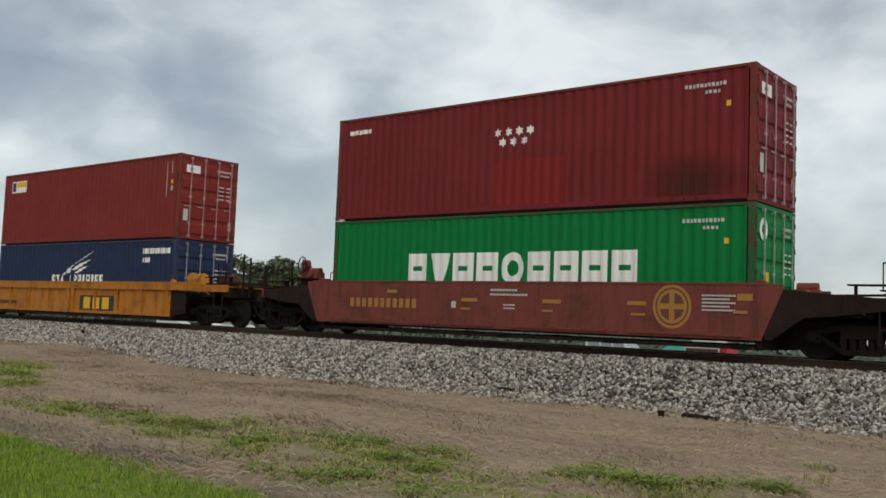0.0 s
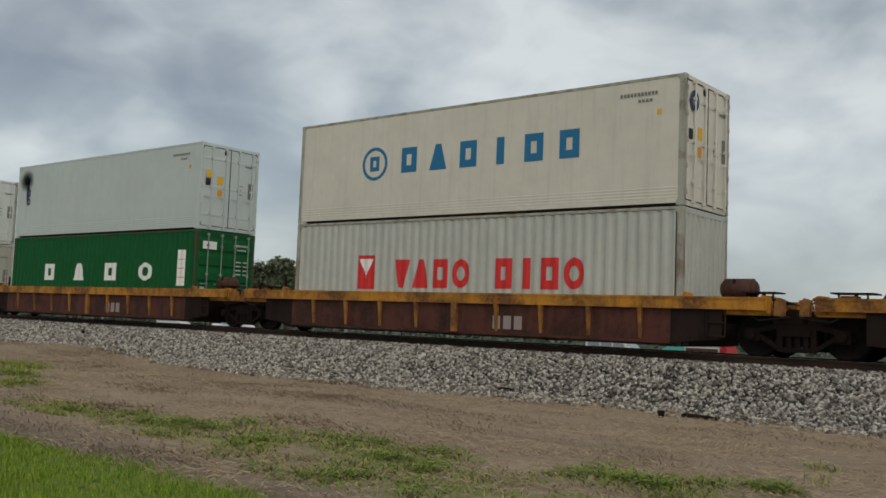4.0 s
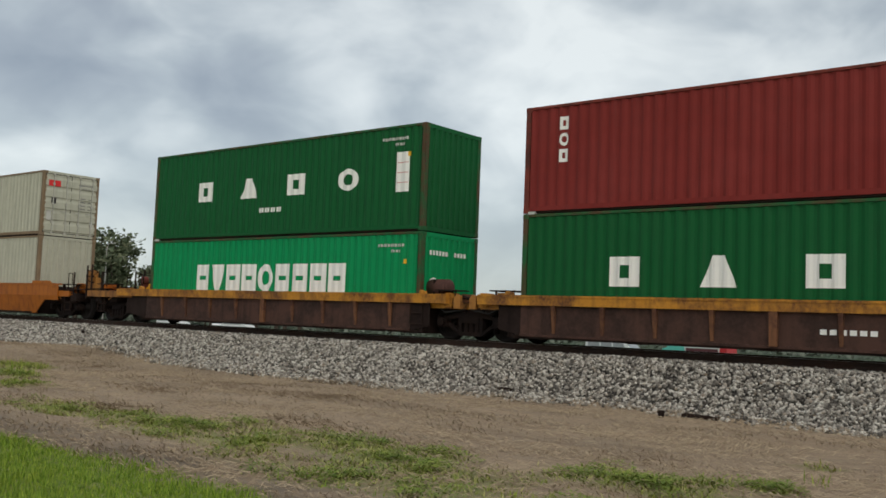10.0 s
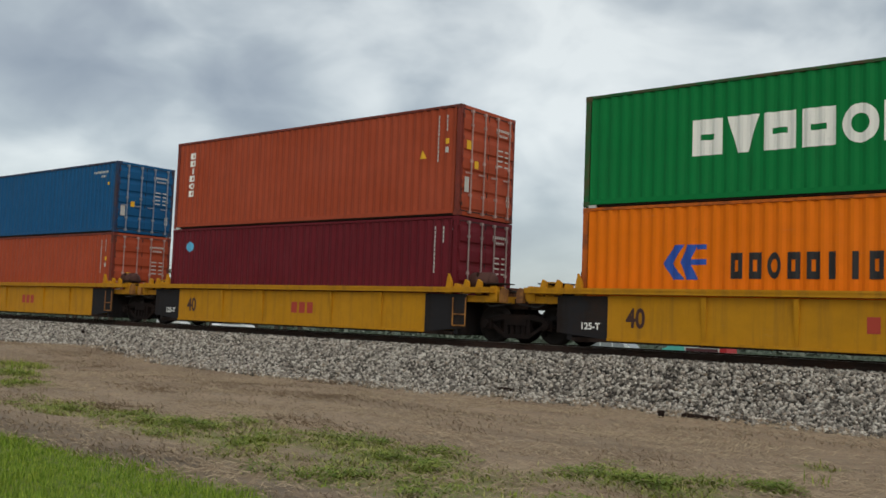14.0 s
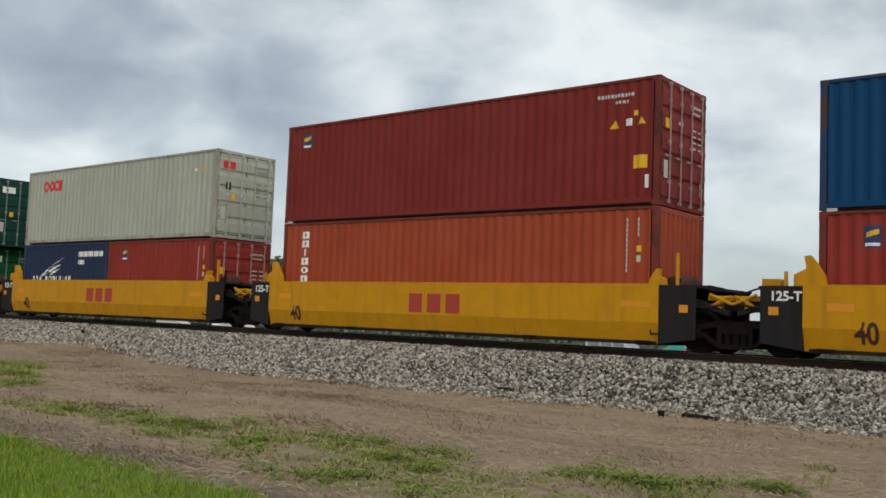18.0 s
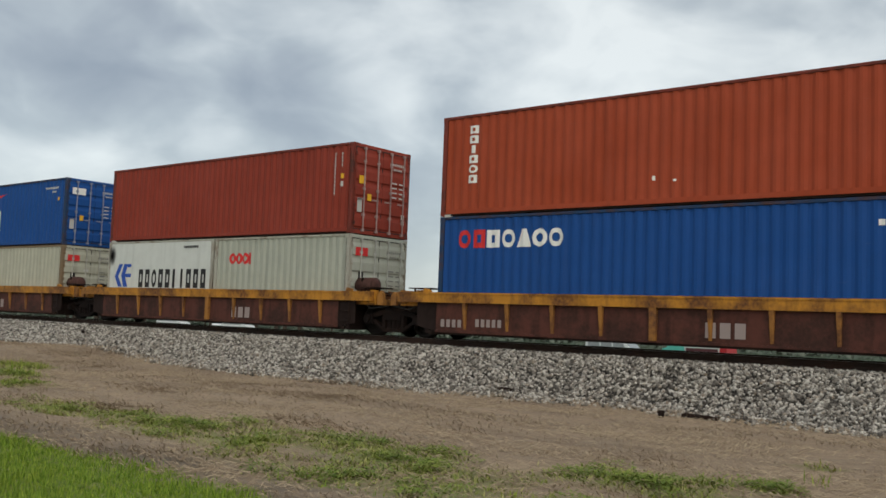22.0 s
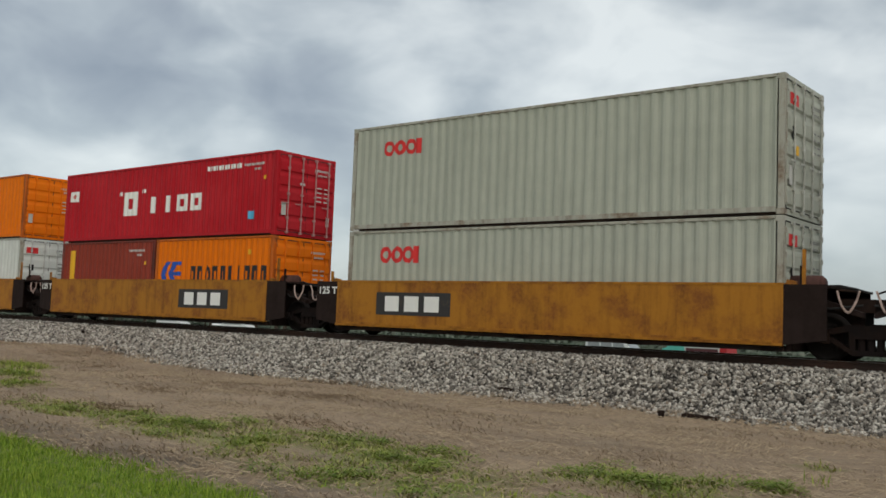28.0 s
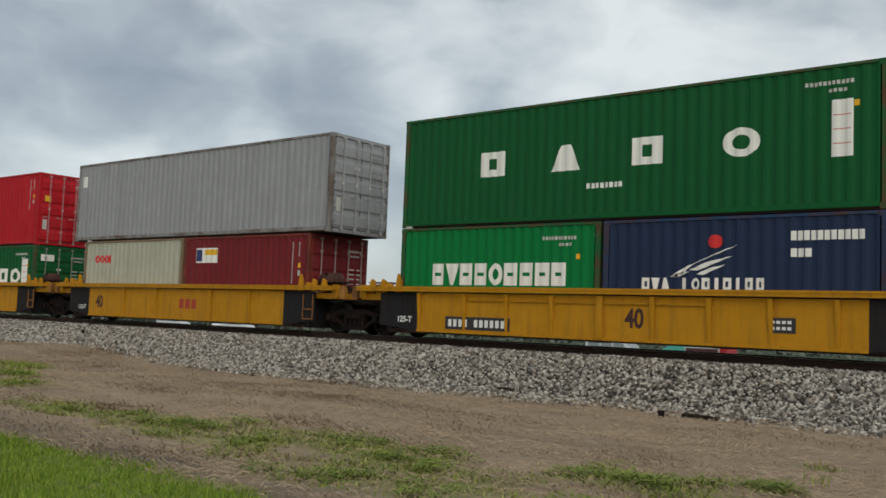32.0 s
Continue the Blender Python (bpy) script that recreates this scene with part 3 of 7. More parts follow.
tufts("grass", "lush green mown grass beside the verge", 34000, (-17, -2.5, 2.2, 6.0), 0.085, lambda x, y: lawn(x, y) if y < 6 else 0,
      ((0.10, 0.18, 0.013), (0.165, 0.26, 0.022), (0.29, 0.36, 0.045)), 0.005, 3)
tufts("weeds", "patchy green weeds growing in dry grass", 14000, (-26, -1.5, 5.6, 12.5), 0.085, lambda x, y: lawn(x, y) * (.22 + clumpy(x, y)),
      ((0.13, 0.17, 0.022), (0.22, 0.25, 0.045), (0.40, 0.36, 0.15)), 0.009, 4, 1.6)
tufts("dry_grass", "short straw-coloured dry grass", 5000, (-34, -0.5, 5.0, 17.2), 0.038, lambda x, y: 0.2 + 1.0 * max(0.0, noise.noise((x * .6, y * 1.1, 1.0))),
      ((0.21, 0.155, 0.105), (0.30, 0.235, 0.16), (0.46, 0.38, 0.27)), 0.006, 5, 2.4)

tall = lambda x, y: max(smooth(-.3, .9, 1 - ((x - cx) / rx) ** 2 - ((y - cy) / ry) ** 2) for cx, cy, rx, ry in ((-22.4, 11.5, 1.0, .45), (-19.6, 10.0, .9, .38), (-17.2, 8.75, .8, .3), (-3.55, 11.2, .10, .14), (-3.05, 9.7, .16, .18)))
tufts("tall_weeds", "tall bright green grass tufts on the verge", 750, (-23.5, -2.7, 7.8, 12.2), 0.2, tall,
      ((0.12, 0.19, 0.02), (0.20, 0.26, 0.035), (0.34, 0.35, 0.08)), 0.008, 6, .6)


def strands(count, area, seed):
    """Long flattened straw lying in swirls over the verge, a few stalks still upright."""
    rng = random.Random(seed)
    vs, fs = [], []
    x0, x1, y0, y1 = area
    while len(fs) < count * 2:
        x, y = rng.uniform(x0, x1), rng.uniform(y0, y1)
        thick = .15 + .9 * max(0.0, .35 + noise.noise((x * .45, y * .8, 21.0)))
        if y > toe(x) + .15 or rng.random() > thick or (lawn(x, y) > .9 and y < 5.6):
            continue
        swirl = 2.6 * noise.noise((x * .5, y * .7, 31.0)) + rng.gauss(0, .55)
        l = rng.uniform(.08, .24)
        up = rng.uniform(.01, .05) if rng.random() < .96 else rng.uniform(.12, .3)
        w = rng.uniform(.0025, .005)
        dx, dy = math.cos(swirl), math.sin(swirl)
        if up > .1:
            dx, dy = dx * .25, dy * .25
        k, z, zm = len(vs), ground_z(x, y) + .004, up
        vs += [(x - dy * w, y + dx * w, z), (x + dy * w, y - dx * w, z), (x + dx * l * .5 + dy * w, y + dy * l * .5 - dx * w, z + zm), (x + dx * l * .5 - dy * w, y + dy * l * .5 + dx * w, z + zm + .006),
               (x + dx * l, y + dy * l, z + (zm * .3 if up < .1 else zm * 1.7))]
        fs += [(k, k + 1, k + 2, k + 3), (k + 3, k + 2, k + 4)]
    me = bpy.data.meshes.new("straw")
    me.from_pydata(vs, [], fs)
    n = Nodes("straw_blades")
    me.materials.append(n.done(n.ramp(n.island(), (0.0, (0.19, 0.137, 0.09)), (0.5, (0.292, 0.22, 0.144)), (1.0, (0.415, 0.33, 0.22))), 0.85))
    return tagged(new("straw", me), "long flattened dead straw matted over the verge", "grass", kind="stuff")


strands(46000, (-30, -.5, 5.2, 17.0), 15)


def weed_clumps(count, seed):
    """Low leafy weeds: rosettes of small leaves heaped into soft mounds."""
    rng = random.Random(seed)
    vs, fs = [], []
    made = 0
    while made < count:
        x, y = rng.uniform(-22, -2), rng.uniform(5.9, 11.5)
        if rng.random() > lawn(x, y) ** 1.5 * clumpy(x, y) * 1.4:
            continue
        made += 1
        r = rng.uniform(.07, .22)
        hue = rng.random()
        for _ in range(int(26 + 160 * r)):
            a, d = rng.uniform(0, math.tau), r * math.sqrt(rng.random())
            px, py = x + d * math.cos(a), y + d * math.sin(a)
            z = ground_z(px, py) + .015 + (.11 * r / .22) * (1 - (d / r) ** 2) * rng.uniform(.4, 1.0)
            l, w, t = rng.uniform(.018, .05), rng.uniform(.006, .014), rng.uniform(-.5, .9)
            dx, dy = math.cos(a + rng.gauss(0, .8)), math.sin(a + rng.gauss(0, .8))
            k = len(vs)
            vs += [(px, py, z), (px + dx * l * .5 - dy * w, py + dy * l * .5 + dx * w, z + l * t * .5), (px + dx * l, py + dy * l, z + l * t * .6), (px + dx * l * .5 + dy * w, py + dy * l * .5 - dx * w, z + l * t * .5)]
            fs.append((k, k + 1, k + 2, k + 3))
    me = bpy.data.meshes.new("leafy_weeds")
    me.from_pydata(vs, [], fs)
    n = Nodes("weed_leaves")
    leaf = n.ramp(n.island(), (0.0, (0.105, 0.16, 0.018)), (0.55, (0.19, 0.25, 0.032)), (1.0, (0.35, 0.36, 0.08)))
    leaf = n.mix(n.ramp(n.noise(1.3, 3), (0.4, 0.0), (0.62, 0.6)), leaf, (0.11, 0.18, 0.032))
    me.materials.append(n.done(leaf, 0.7))
    return tagged(new("leafy_weeds", me), "low green leafy weeds in soft mounds on the verge", "weeds", kind="stuff")


weed_clumps(460, 23)

# ---------------------------------------------------------------- ballast and track

BED = RAIL - 0.215  # top of the ballast


def bed_z(x, y):
    t = toe(x)
    g = ground_z(x, t) - 0.04
    k = (y - t) / (18.62 - t)
    if k < 0:
        return g - 0.1
    crown = BED + 0.012 * noise.noise((x * 2, y * 2, 0))
    z = g + (crown - g) * smooth(-0.12, 1.05, k) if k < 1 else crown
    if y > 21.8:
        z = BED + (-0.35 - BED) * min(1.0, (y - 21.8) / 2.6)
    return z


def ballast_bed():
    xs = list(np.arange(-400, -48, 8.0)) + list(np.arange(-48, 4, 0.4)) + list(np.arange(4, 120, 8.0))
    ys = list(np.arange(14.4, 18.9, 0.25)) + [19.4, 20.2, 21.0, 21.8, 22.4, 23.2, 24.4, 25.2]
    me = bpy.data.meshes.new("ballast_bed")
    me.from_pydata([(x, y, bed_z(x, y)) for y in ys for x in xs], [],
                   [(j * len(xs) + i, j * len(xs) + i + 1, (j + 1) * len(xs) + i + 1, (j + 1) * len(xs) + i) for j in range(len(ys) - 1) for i in range(len(xs) - 1)])
    me.shade_smooth()
    n = Nodes("gap_shade_fines")
    v = n.t.nodes.new("ShaderNodeTexVoronoi")
    v.inputs["Scale"].default_value = 16
    n.link(n.co, v.inputs["Vector"])
    # Bed painted near black to stand in for shadow between the stones.
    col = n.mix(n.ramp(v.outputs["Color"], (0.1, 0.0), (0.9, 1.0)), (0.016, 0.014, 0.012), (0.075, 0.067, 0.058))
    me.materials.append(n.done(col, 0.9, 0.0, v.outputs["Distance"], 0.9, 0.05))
    return tagged(new("ballast_bed", me), "sloping bed of grey crushed stone under the track", "ballast", kind="structure")


ballast_bed()


def ballast_stones(count, seed=8):
    """Crushed stones, each a chipped eight-cornered lump with its own turn and grey."""
    rng = np.random.default_rng(seed)
    corner = np.array([(x, y, z) for x in (-1, 1) for y in (-1, 1) for z in (-1, 1)], float)
    quads = np.array([(0, 1, 3, 2), (4, 6, 7, 5), (0, 4, 5, 1), (2, 3, 7, 6), (0, 2, 6, 4), (1, 5, 7, 3)])
    x = -44 + 46 * rng.random(count) ** 0.85
    y = 14.9 + 4.25 * rng.random(count)
    keep = np.array([b >= toe(a) - 0.15 - (0.5 * r) ** 3 * 8 for a, b, r in zip(x, y, rng.random(count))])
    x, y = x[keep], y[keep]
    count = len(x)
    z = np.array([max(bed_z(a, b), ground_z(a, b) - 0.01) for a, b in zip(x, y)])
    size = (rng.uniform(0.018, 0.038, count) * (1 + 0.25 * np.clip((-14 - x) / 22, 0, 1)))[:, None, None] * rng.uniform(0.65, 1.2, (count, 1, 3))
    pts = corner[None] * size * rng.uniform(0.6, 1.1, (count, 8, 3))
    q = rng.normal(size=(count, 4))
    q /= np.linalg.norm(q, axis=1)[:, None]
    w, a, b, c = q.T
    rot = np.stack([np.stack([1 - 2 * (b * b + c * c), 2 * (a * b - c * w), 2 * (a * c + b * w)], -1),
                    np.stack([2 * (a * b + c * w), 1 - 2 * (a * a + c * c), 2 * (b * c - a * w)], -1),
                    np.stack([2 * (a * c - b * w), 2 * (b * c + a * w), 1 - 2 * (a * a + b * b)], -1)], -2)
    pts = np.einsum("nij,nkj->nki", rot, pts)
    pts += np.stack([x, y, z + rng.uniform(-0.01, 0.045, count)], -1)[:, None]
    faces = (quads[None] + 8 * np.arange(count)[:, None, None]).reshape(-1, 4)
    me = bpy.data.meshes.new("ballast_stones")
    me.vertices.add(count * 8)
    me.vertices.foreach_set("co", pts.reshape(-1))
    me.loops.add(len(faces) * 4)
    me.loops.foreach_set("vertex_index", faces.reshape(-1).astype(np.int32))
    me.polygons.add(len(faces))
    me.polygons.foreach_set("loop_start", (np.arange(len(faces)) * 4).astype(np.int32))
    me.update(calc_edges=True)
    n = Nodes("crushed_stone")
    i = n.island()
    col = n.ramp(i, (0.0, (0.03, 0.027, 0.024)), (0.28, (0.17, 0.152, 0.128)), (0.6, (0.36, 0.332, 0.286)), (0.9, (0.66, 0.622, 0.548)), (1.0, (0.25, 0.195, 0.14)))
    col = n.mix(n.ramp(n.noise(30, 4), (0.4, 0.0), (0.8, 0.5)), col, (0.17, 0.15, 0.135))
    me.materials.append(n.done(col, 0.9))
    return tagged(new("ballast_stones", me), "grey and white crushed stone track ballast", "ballast", kind="stuff")


ballast_stones(78000)


def track():
    base = thing("railway_track", (0, TRACK, 0), "single railway track with dark rusted rails on wooden ties", "railway track")
    base["kind"] = "structure"
    head = [(-.035, RAIL - .045), (-.033, RAIL - .005), (-.02, RAIL), (.02, RAIL), (.033, RAIL - .005), (.035, RAIL - .045), (.012, RAIL - .055),
            (.010, RAIL - .14), (.070, RAIL - .165), (.075, RAIL - .18), (-.075, RAIL - .18), (-.070, RAIL - .165), (-.010, RAIL - .14), (-.012, RAIL - .055)]
    steel = rusty("rail_steel", (0.045, 0.028, 0.022), (0.06, 0.03, 0.02), 0.5, 0.7)
    for side in (-1, 1):
        s = Shape()
        xs = [-420, -150, -60, -20, 10, 60, 140]
        k = len(head)
        s.add([(x, side * 0.753 + u, w) for x in xs for u, w in head], [(i * k + j, i * k + (j + 1) % k, (i + 1) * k + (j + 1) % k, (i + 1) * k + j) for i in range(len(xs) - 1) for j in range(k)])
        place("rail", s.mesh("rail", steel), base)
        t = Shape().box(-420, 140, side * 0.753 - .024, side * 0.753 + .024, RAIL - .002, RAIL + .001)
        place("running_band", t.mesh("running_band", TREAD), base, label="bright worn running band")
    wood = plain("creosoted_tie", (0.05, 0.036, 0.027), 0.9, 0.0, 0.4, 5)
    tie = Shape().box(-.115, .115, -1.30, 1.30, RAIL - .36, RAIL - .185).mesh("tie", wood)
    plate = Shape().box(-.09, .09, -.17, .17, RAIL - .186, RAIL - .166).box(-.03, .03, -.11, -.08, RAIL - .17, RAIL - .14).box(-.03, .03, .08, .11, RAIL - .17, RAIL - .14).mesh("tie_plate", steel)
    for i in range(96):
        at = -46 + i * 0.51
        t = place("tie", tie, base, (at, 0, 0))
        for side in (-1, 1):
            if i % 2 == 0:
                place("tie_plate", plate, t, (0, side * .753, 0))
    return base


track()


def verge_scraps():
    pipe = thing("pipe_stub", (-7.42, 15.18, ground_z(-7.42, 15.18)), "short dark iron pipe stub standing in the dry grass", "pipe")
    s = Shape()
    s.rod((0, 0, -0.03), (0.0, 0, 0.13), 0.055, 10)
    place("pipe", s.mesh("pipe", UNDER), pipe)
    place("collar", Shape().rod((0, 0, .09), (0, 0, .12), .068, 10).mesh("collar", UNDER), pipe)
    for name, x, y, l, turn, label in (("fallen_tie_plank", -6.95, 15.7, .62, 0.1, "dark weathered wooden plank lying in the dirt"), ("scrap_rod", -30.3, 17.7, 1.1, -.5, "rusty steel rod lying at the foot of the ballast"),
                                       ("scrap_plank", -11.6, 16.5, .34, .2, "short dark piece of wood at the ballast edge")):
        m = Shape().box(-l / 2, l / 2, -.05, .05, -.02, .045).box(-l / 2 + .04, l / 2 - .1, -.03, .03, .045, .055)
        ob = new(name, m.mesh(name, UNDER))
        ob.location, ob.rotation_euler = (x, y, max(ground_z(x, y), bed_z(x, y)) + .03), (0, 0.03, turn)
        tagged(ob, label, "debris")


verge_scraps()

# ---------------------------------------------------------------- containers

WID = 2.438
LOW, HIGH = 2.591, 2.896
PITCH = 0.278


def folds_of(length):
    """x of the rib edges of a corrugated side, and the depth at each."""
    a, b = 0.16, length - 0.16
    n = round((b - a) / PITCH)
    p = (b - a) / n
    xs, ds = [a], [0.012]
    for i in range(n):
        o = a + i * p
        xs += [o + p * .10, o + p * .36, o + p * .60, o + p * .86]
        ds += [0.012, 0.046, 0.046, 0.012]
    return xs + [b], ds + [0.012]


def ribbed_side(length, h):
    xs, ds = folds_of(length)
    s = Shape()
    k = len(xs)
    s.add([(x, d, z) for z in (0.15, h - 0.07) for x, d in zip(xs, ds)], [(i, i + 1, i + 1 + k, i + k) for i in range(k - 1)])
    return s


def flat_side(length, h):
    """A smooth insulated side with shallow seams and a ribbed kick strip, one pressed sheet."""
    xs, zs = [(0.12, .008)], [(0.12, 0.0)]
    for i in range(1, int(length / 1.2)):
        xs += [(i * 1.2 - .02, .008), (i * 1.2 - .008, .012), (i * 1.2 + .008, .012), (i * 1.2 + .02, .008)]
    for j in range(4):
        zs += [(.16 + j * .07, 0.0), (.17 + j * .07, -.005), (.19 + j * .07, -.005), (.20 + j * .07, 0.0)]
    xs, zs = xs + [(length - .12, .008)], zs + [(h - .07, 0.0)]
    k = len(xs)
    return Shape().add([(x, a + b, z) for z, b in zs for x, a in xs], [(j * k + i, j * k + i + 1, (j + 1) * k + i + 1, (j + 1) * k + i) for j in range(len(zs) - 1) for i in range(k - 1)])


def ribbed_end(h, half=WID / 2):
    xs, n = [], 9
    p = (WID - 0.30) / n
    pts = []
    for i in range(n):
        o = -half + .15 + i * p
        pts += [(o, 0.0), (o + p * .38, 0.0), (o + p * .5, 0.045), (o + p * .88, 0.045)]
    pts.append((half - .15, 0.0))
    k = len(pts)
    return Shape().add([(-d, y, z) for z in (0.14, h - .1) for y, d in pts], [(i, i + 1, i + 1 + k, i + k) for i in range(k - 1)])


def door_leaf(h, smooth_leaf):
    """One leaf, hinged edge at y = 0, facing +x."""
    w = WID / 2 - 0.10
    front = []
    if smooth_leaf:
        for z in (.5, h * .5, h - .5):
            front += [(-.008, z - .045), (.0, z - .035), (.0, z + .035), (-.008, z + .045)]
    else:
        step = (h - .34) / 5
        for i in range(5):
            z = .17 + i * step
            front += [(-.008, z), (.026, z + step * .10), (.026, z + step * .62), (-.008, z + step * .86)]
    return Shape().slab([(-.055, .14), (-.008, .14)] + front + [(-.008, h - .12), (-.055, h - .12)], .006, w - .004)


def lock_rod(h):
    s = Shape().rod((.056, 0, .10), (.056, 0, h - .10), .021, 6)
    for z in (.11, .55, h * .5, h - .5, h - .13):
        s.box(.008, .072, -.045, .045, z - .035, z + .035)
    s.box(.06, .085, -.26, .02, h * .38, h * .38 + .035)
    return s


def hinge_set(h):
    """The hinge edge, one strip with five knuckles."""
    right, z = [], .2
    for i in range(5):
        c = .3 + i * (h - .6) / 4
        right += [(.012, c - .06), (.036, c - .05), (.036, c + .05), (.012, c + .06)]
    return Shape().slab([(0, .2)] + right + [(0, h - .2)], -.03, .03)


def flat_bars(spots, w, t, x):
    """Upright painted bars on an end: y, z of each one's corner."""
    s = Shape()
    for y, z in spots:
        s.add([(x, y, z), (x, y + w, z), (x, y + w, z + t), (x, y, z + t)], [(0, 1, 2, 3)])
    return s


def cool_unit(h):
    """The bay of the refrigeration machine: a recessed black box."""
    return Shape().box(-.30, -.02, -1.08, 1.08, .16, h - .12)


def cool_fittings(unit, h):
    """What is fixed in the bay: two upper panels, fan ring, service panel with its louvres."""
    box = lambda key, n, *b: place(n, cached((key, h), lambda: Shape().box(*b), MACHINE, n), unit)
    box("evaporator", "upper_panel", -.02, .03, -1.05, -.05, h * .60, h - .2)
    box("condenser", "upper_panel", -.02, .05, .05, 1.05, h * .62, h - .18)
    place("fan_ring", cached(("fan", h), lambda: Shape().ring((0, -.55, h * .36), (1, 0, 0), .36, .02, 18, 4), STEEL, "fan_ring"), unit)
    panel = box("service", "service_panel", -.02, .02, .1, .95, .3, h * .52)
    for i in range(6):
        place("louvre", cached("louvre", lambda: Shape().box(.02, .04, .15, .9, .0, .04), MACHINE, "louvre"), unit, (0, 0, .36 + i * .14))
    return panel


def casting():
    """A corner casting with its slot."""
    s = Shape().box(0, .178, 0, .162, 0, .118)
    return s.box(.05, .13, -.003, .0, .035, .085).box(-.003, 0, .05, .12, .035, .085)


def container(x_left, base, length, h, color, kind, end, code, label, marks=(), shade=0, zshift=0.0):
    """A freight container, its left end at x_left and its floor at base, with painted marks (x from its left end, z from the rail)."""
    m = PAINT[color]
    frame_m = m if kind == "reefer" and color not in ("chalk", "white", "cream") else PAINT[POST.get(color, color)]
    ob = thing("shipping_container", (x_left + length / 2, TRACK, base), label, "shipping container", "containers on the train")
    hw, hl = WID / 2, length / 2
    side = flat_side if kind == "reefer" else ribbed_side
    me = cached((kind, length, h), lambda: side(length, h), m, "side_panel")
    place("side_panel", me, ob, (-hl, -hw, 0))
    place("side_panel", me, ob, (hl, hw, 0), turn=math.pi)
    roof = lambda: Shape().box(-hl + .03, hl - .03, -hw + .03, hw - .03, h - .055, h - .03).box(-hl + .3, hl - .3, -hw + .15, hw - .15, h - .03, h - .018)
    place("roof_panel", cached(("roof", length, h), roof, m, "roof_panel"), ob)
    # Dark floor edge below the rail paints in the shaded gap between stacked boxes.
    floor = lambda: Shape().box(-hl + .05, hl - .05, -hw + .035, hw - .035, .004, .14)
    place("floor_panel", cached(("floor", length), floor, UNDER, "floor_panel"), ob)
    rail_t = cached(("top", length), lambda: Shape().box(-hl + .17, hl - .17, 0, .06, -.065, -.002), frame_m, "top_rail")
    rail_b = cached(("bottom", length), lambda: Shape().slab([(-hl + .17, .05), (hl - .17, .05), (hl - .17, .16), (-hl + .17, .16)], 0, .05), frame_m if color in ("beige", "chalk", "grey", "pale", "sage") else m, "bottom_rail")
    for s in (-1, 1):
        t = 0 if s < 0 else math.pi
        place("top_rail", rail_t, ob, (0, s * hw, h), turn=t)
        place("bottom_rail", rail_b, ob, (0, s * hw, 0), turn=t)
    post = cached(("post", h), lambda: Shape().box(.004, .14, .004, .07, .11, h - .11).box(.004, .05, .07, .13, .11, h - .11), frame_m, "corner_post")
    cast = cached("casting", casting, frame_m, "corner_casting")
    for sx, sy, t in ((-1, -1, 0), (1, -1, math.pi / 2), (1, 1, math.pi), (-1, 1, -math.pi / 2)):
        place("corner_post", post, ob, (sx * hl, sy * hw, 0), turn=t)
        place("corner_casting", cast, ob, (sx * hl, sy * hw, 0), turn=t)
        place("corner_casting", cast, ob, (sx * hl, sy * hw, h - .118), turn=t)
    beam = cached("beam", lambda: Shape().box(-.07, -.004, -hw + .16, hw - .16, 0, .12), m, "end_beam")
    for sx, t in ((1, 0), (-1, math.pi)):
        place("end_beam", beam, ob, (sx * hl, 0, .01), turn=t)
        place("end_beam", beam, ob, (sx * hl, 0, h - .125), turn=t)
    wall = cached(("wall", h), lambda: ribbed_end(h), m, "end_wall")
    unit = None
    if kind == "reefer":
        unit = cached(("unit", h), lambda: cool_unit(h), MACHINE, "cooling_unit")
    # the end that leads the train
    if end == "doors":
        leaf = cached(("leaf", h, kind), lambda: door_leaf(h, kind == "reefer"), m, "door")
        rod = cached(("rod", h), lambda: lock_rod(h), m if kind == "reefer" or color == "orange" else RODS[color], "lock_rod")
        hinge = cached(("hinge", h), lambda: hinge_set(h), frame_m, "hinge_strip")
        for s in (-1, 1):
            d = place("door", leaf, ob, (hl, 0 if s > 0 else -hw + .10, 0))
            for k in (.30, .80):
                place("lock_rod", rod, d, (0, (hw - .1) * k, 0))
            place("hinge_strip", hinge, d, (0, (hw - .1) if s > 0 else 0.0, 0))
            seal = lambda: Shape().box(-.03, .004, -.006, .012, .13, h - .11).box(-.03, .004, hw - .112, hw - .094, .13, h - .11).box(-.03, .004, .012, hw - .112, .118, .142).box(-.03, .004, .012, hw - .112, h - .122, h - .10)
            place("door_gasket", cached(("seal", h), seal, RUBBER, "door_gasket"), d)
    elif end == "unit":
        cool_fittings(place("cooling_unit", unit, ob, (hl, 0, 0), "black refrigeration machine"), h)
        plate = cached("grille", lambda: Shape().slab([(.02, 2.18), (.36, 2.18), (.40, 2.23), (.40, 2.75), (.34, 2.81), (.02, 2.81)], -.12, 1.04), PAINT["white"], "grille_plate")
        g = place("grille_plate", plate, ob, (hl, 0, 0), "white grille cover")
        slot = cached("grille_slot", lambda: Shape().box(.40, .405, 0, .085, 0, .07), MACHINE, "grille_slot")
        for i in range(6):
            for j in range(4):
                if i != 3:
                    place("grille_slot", slot, g, (0, .0 + i * .165, 2.32 + j * .105))
        low = cached("low_panel", lambda: Shape().box(-.05, .03, -1.02, .98, .2, 1.62), PAINT["ice"], "lower_panel")
        lp = place("lower_panel", low, ob, (hl, 0, 0), "white lower service panel")
        place("inspection_window", cached("insp", lambda: Shape().box(.03, .036, -.62, -.34, .95, 1.4), MACHINE, "inspection_window"), lp)
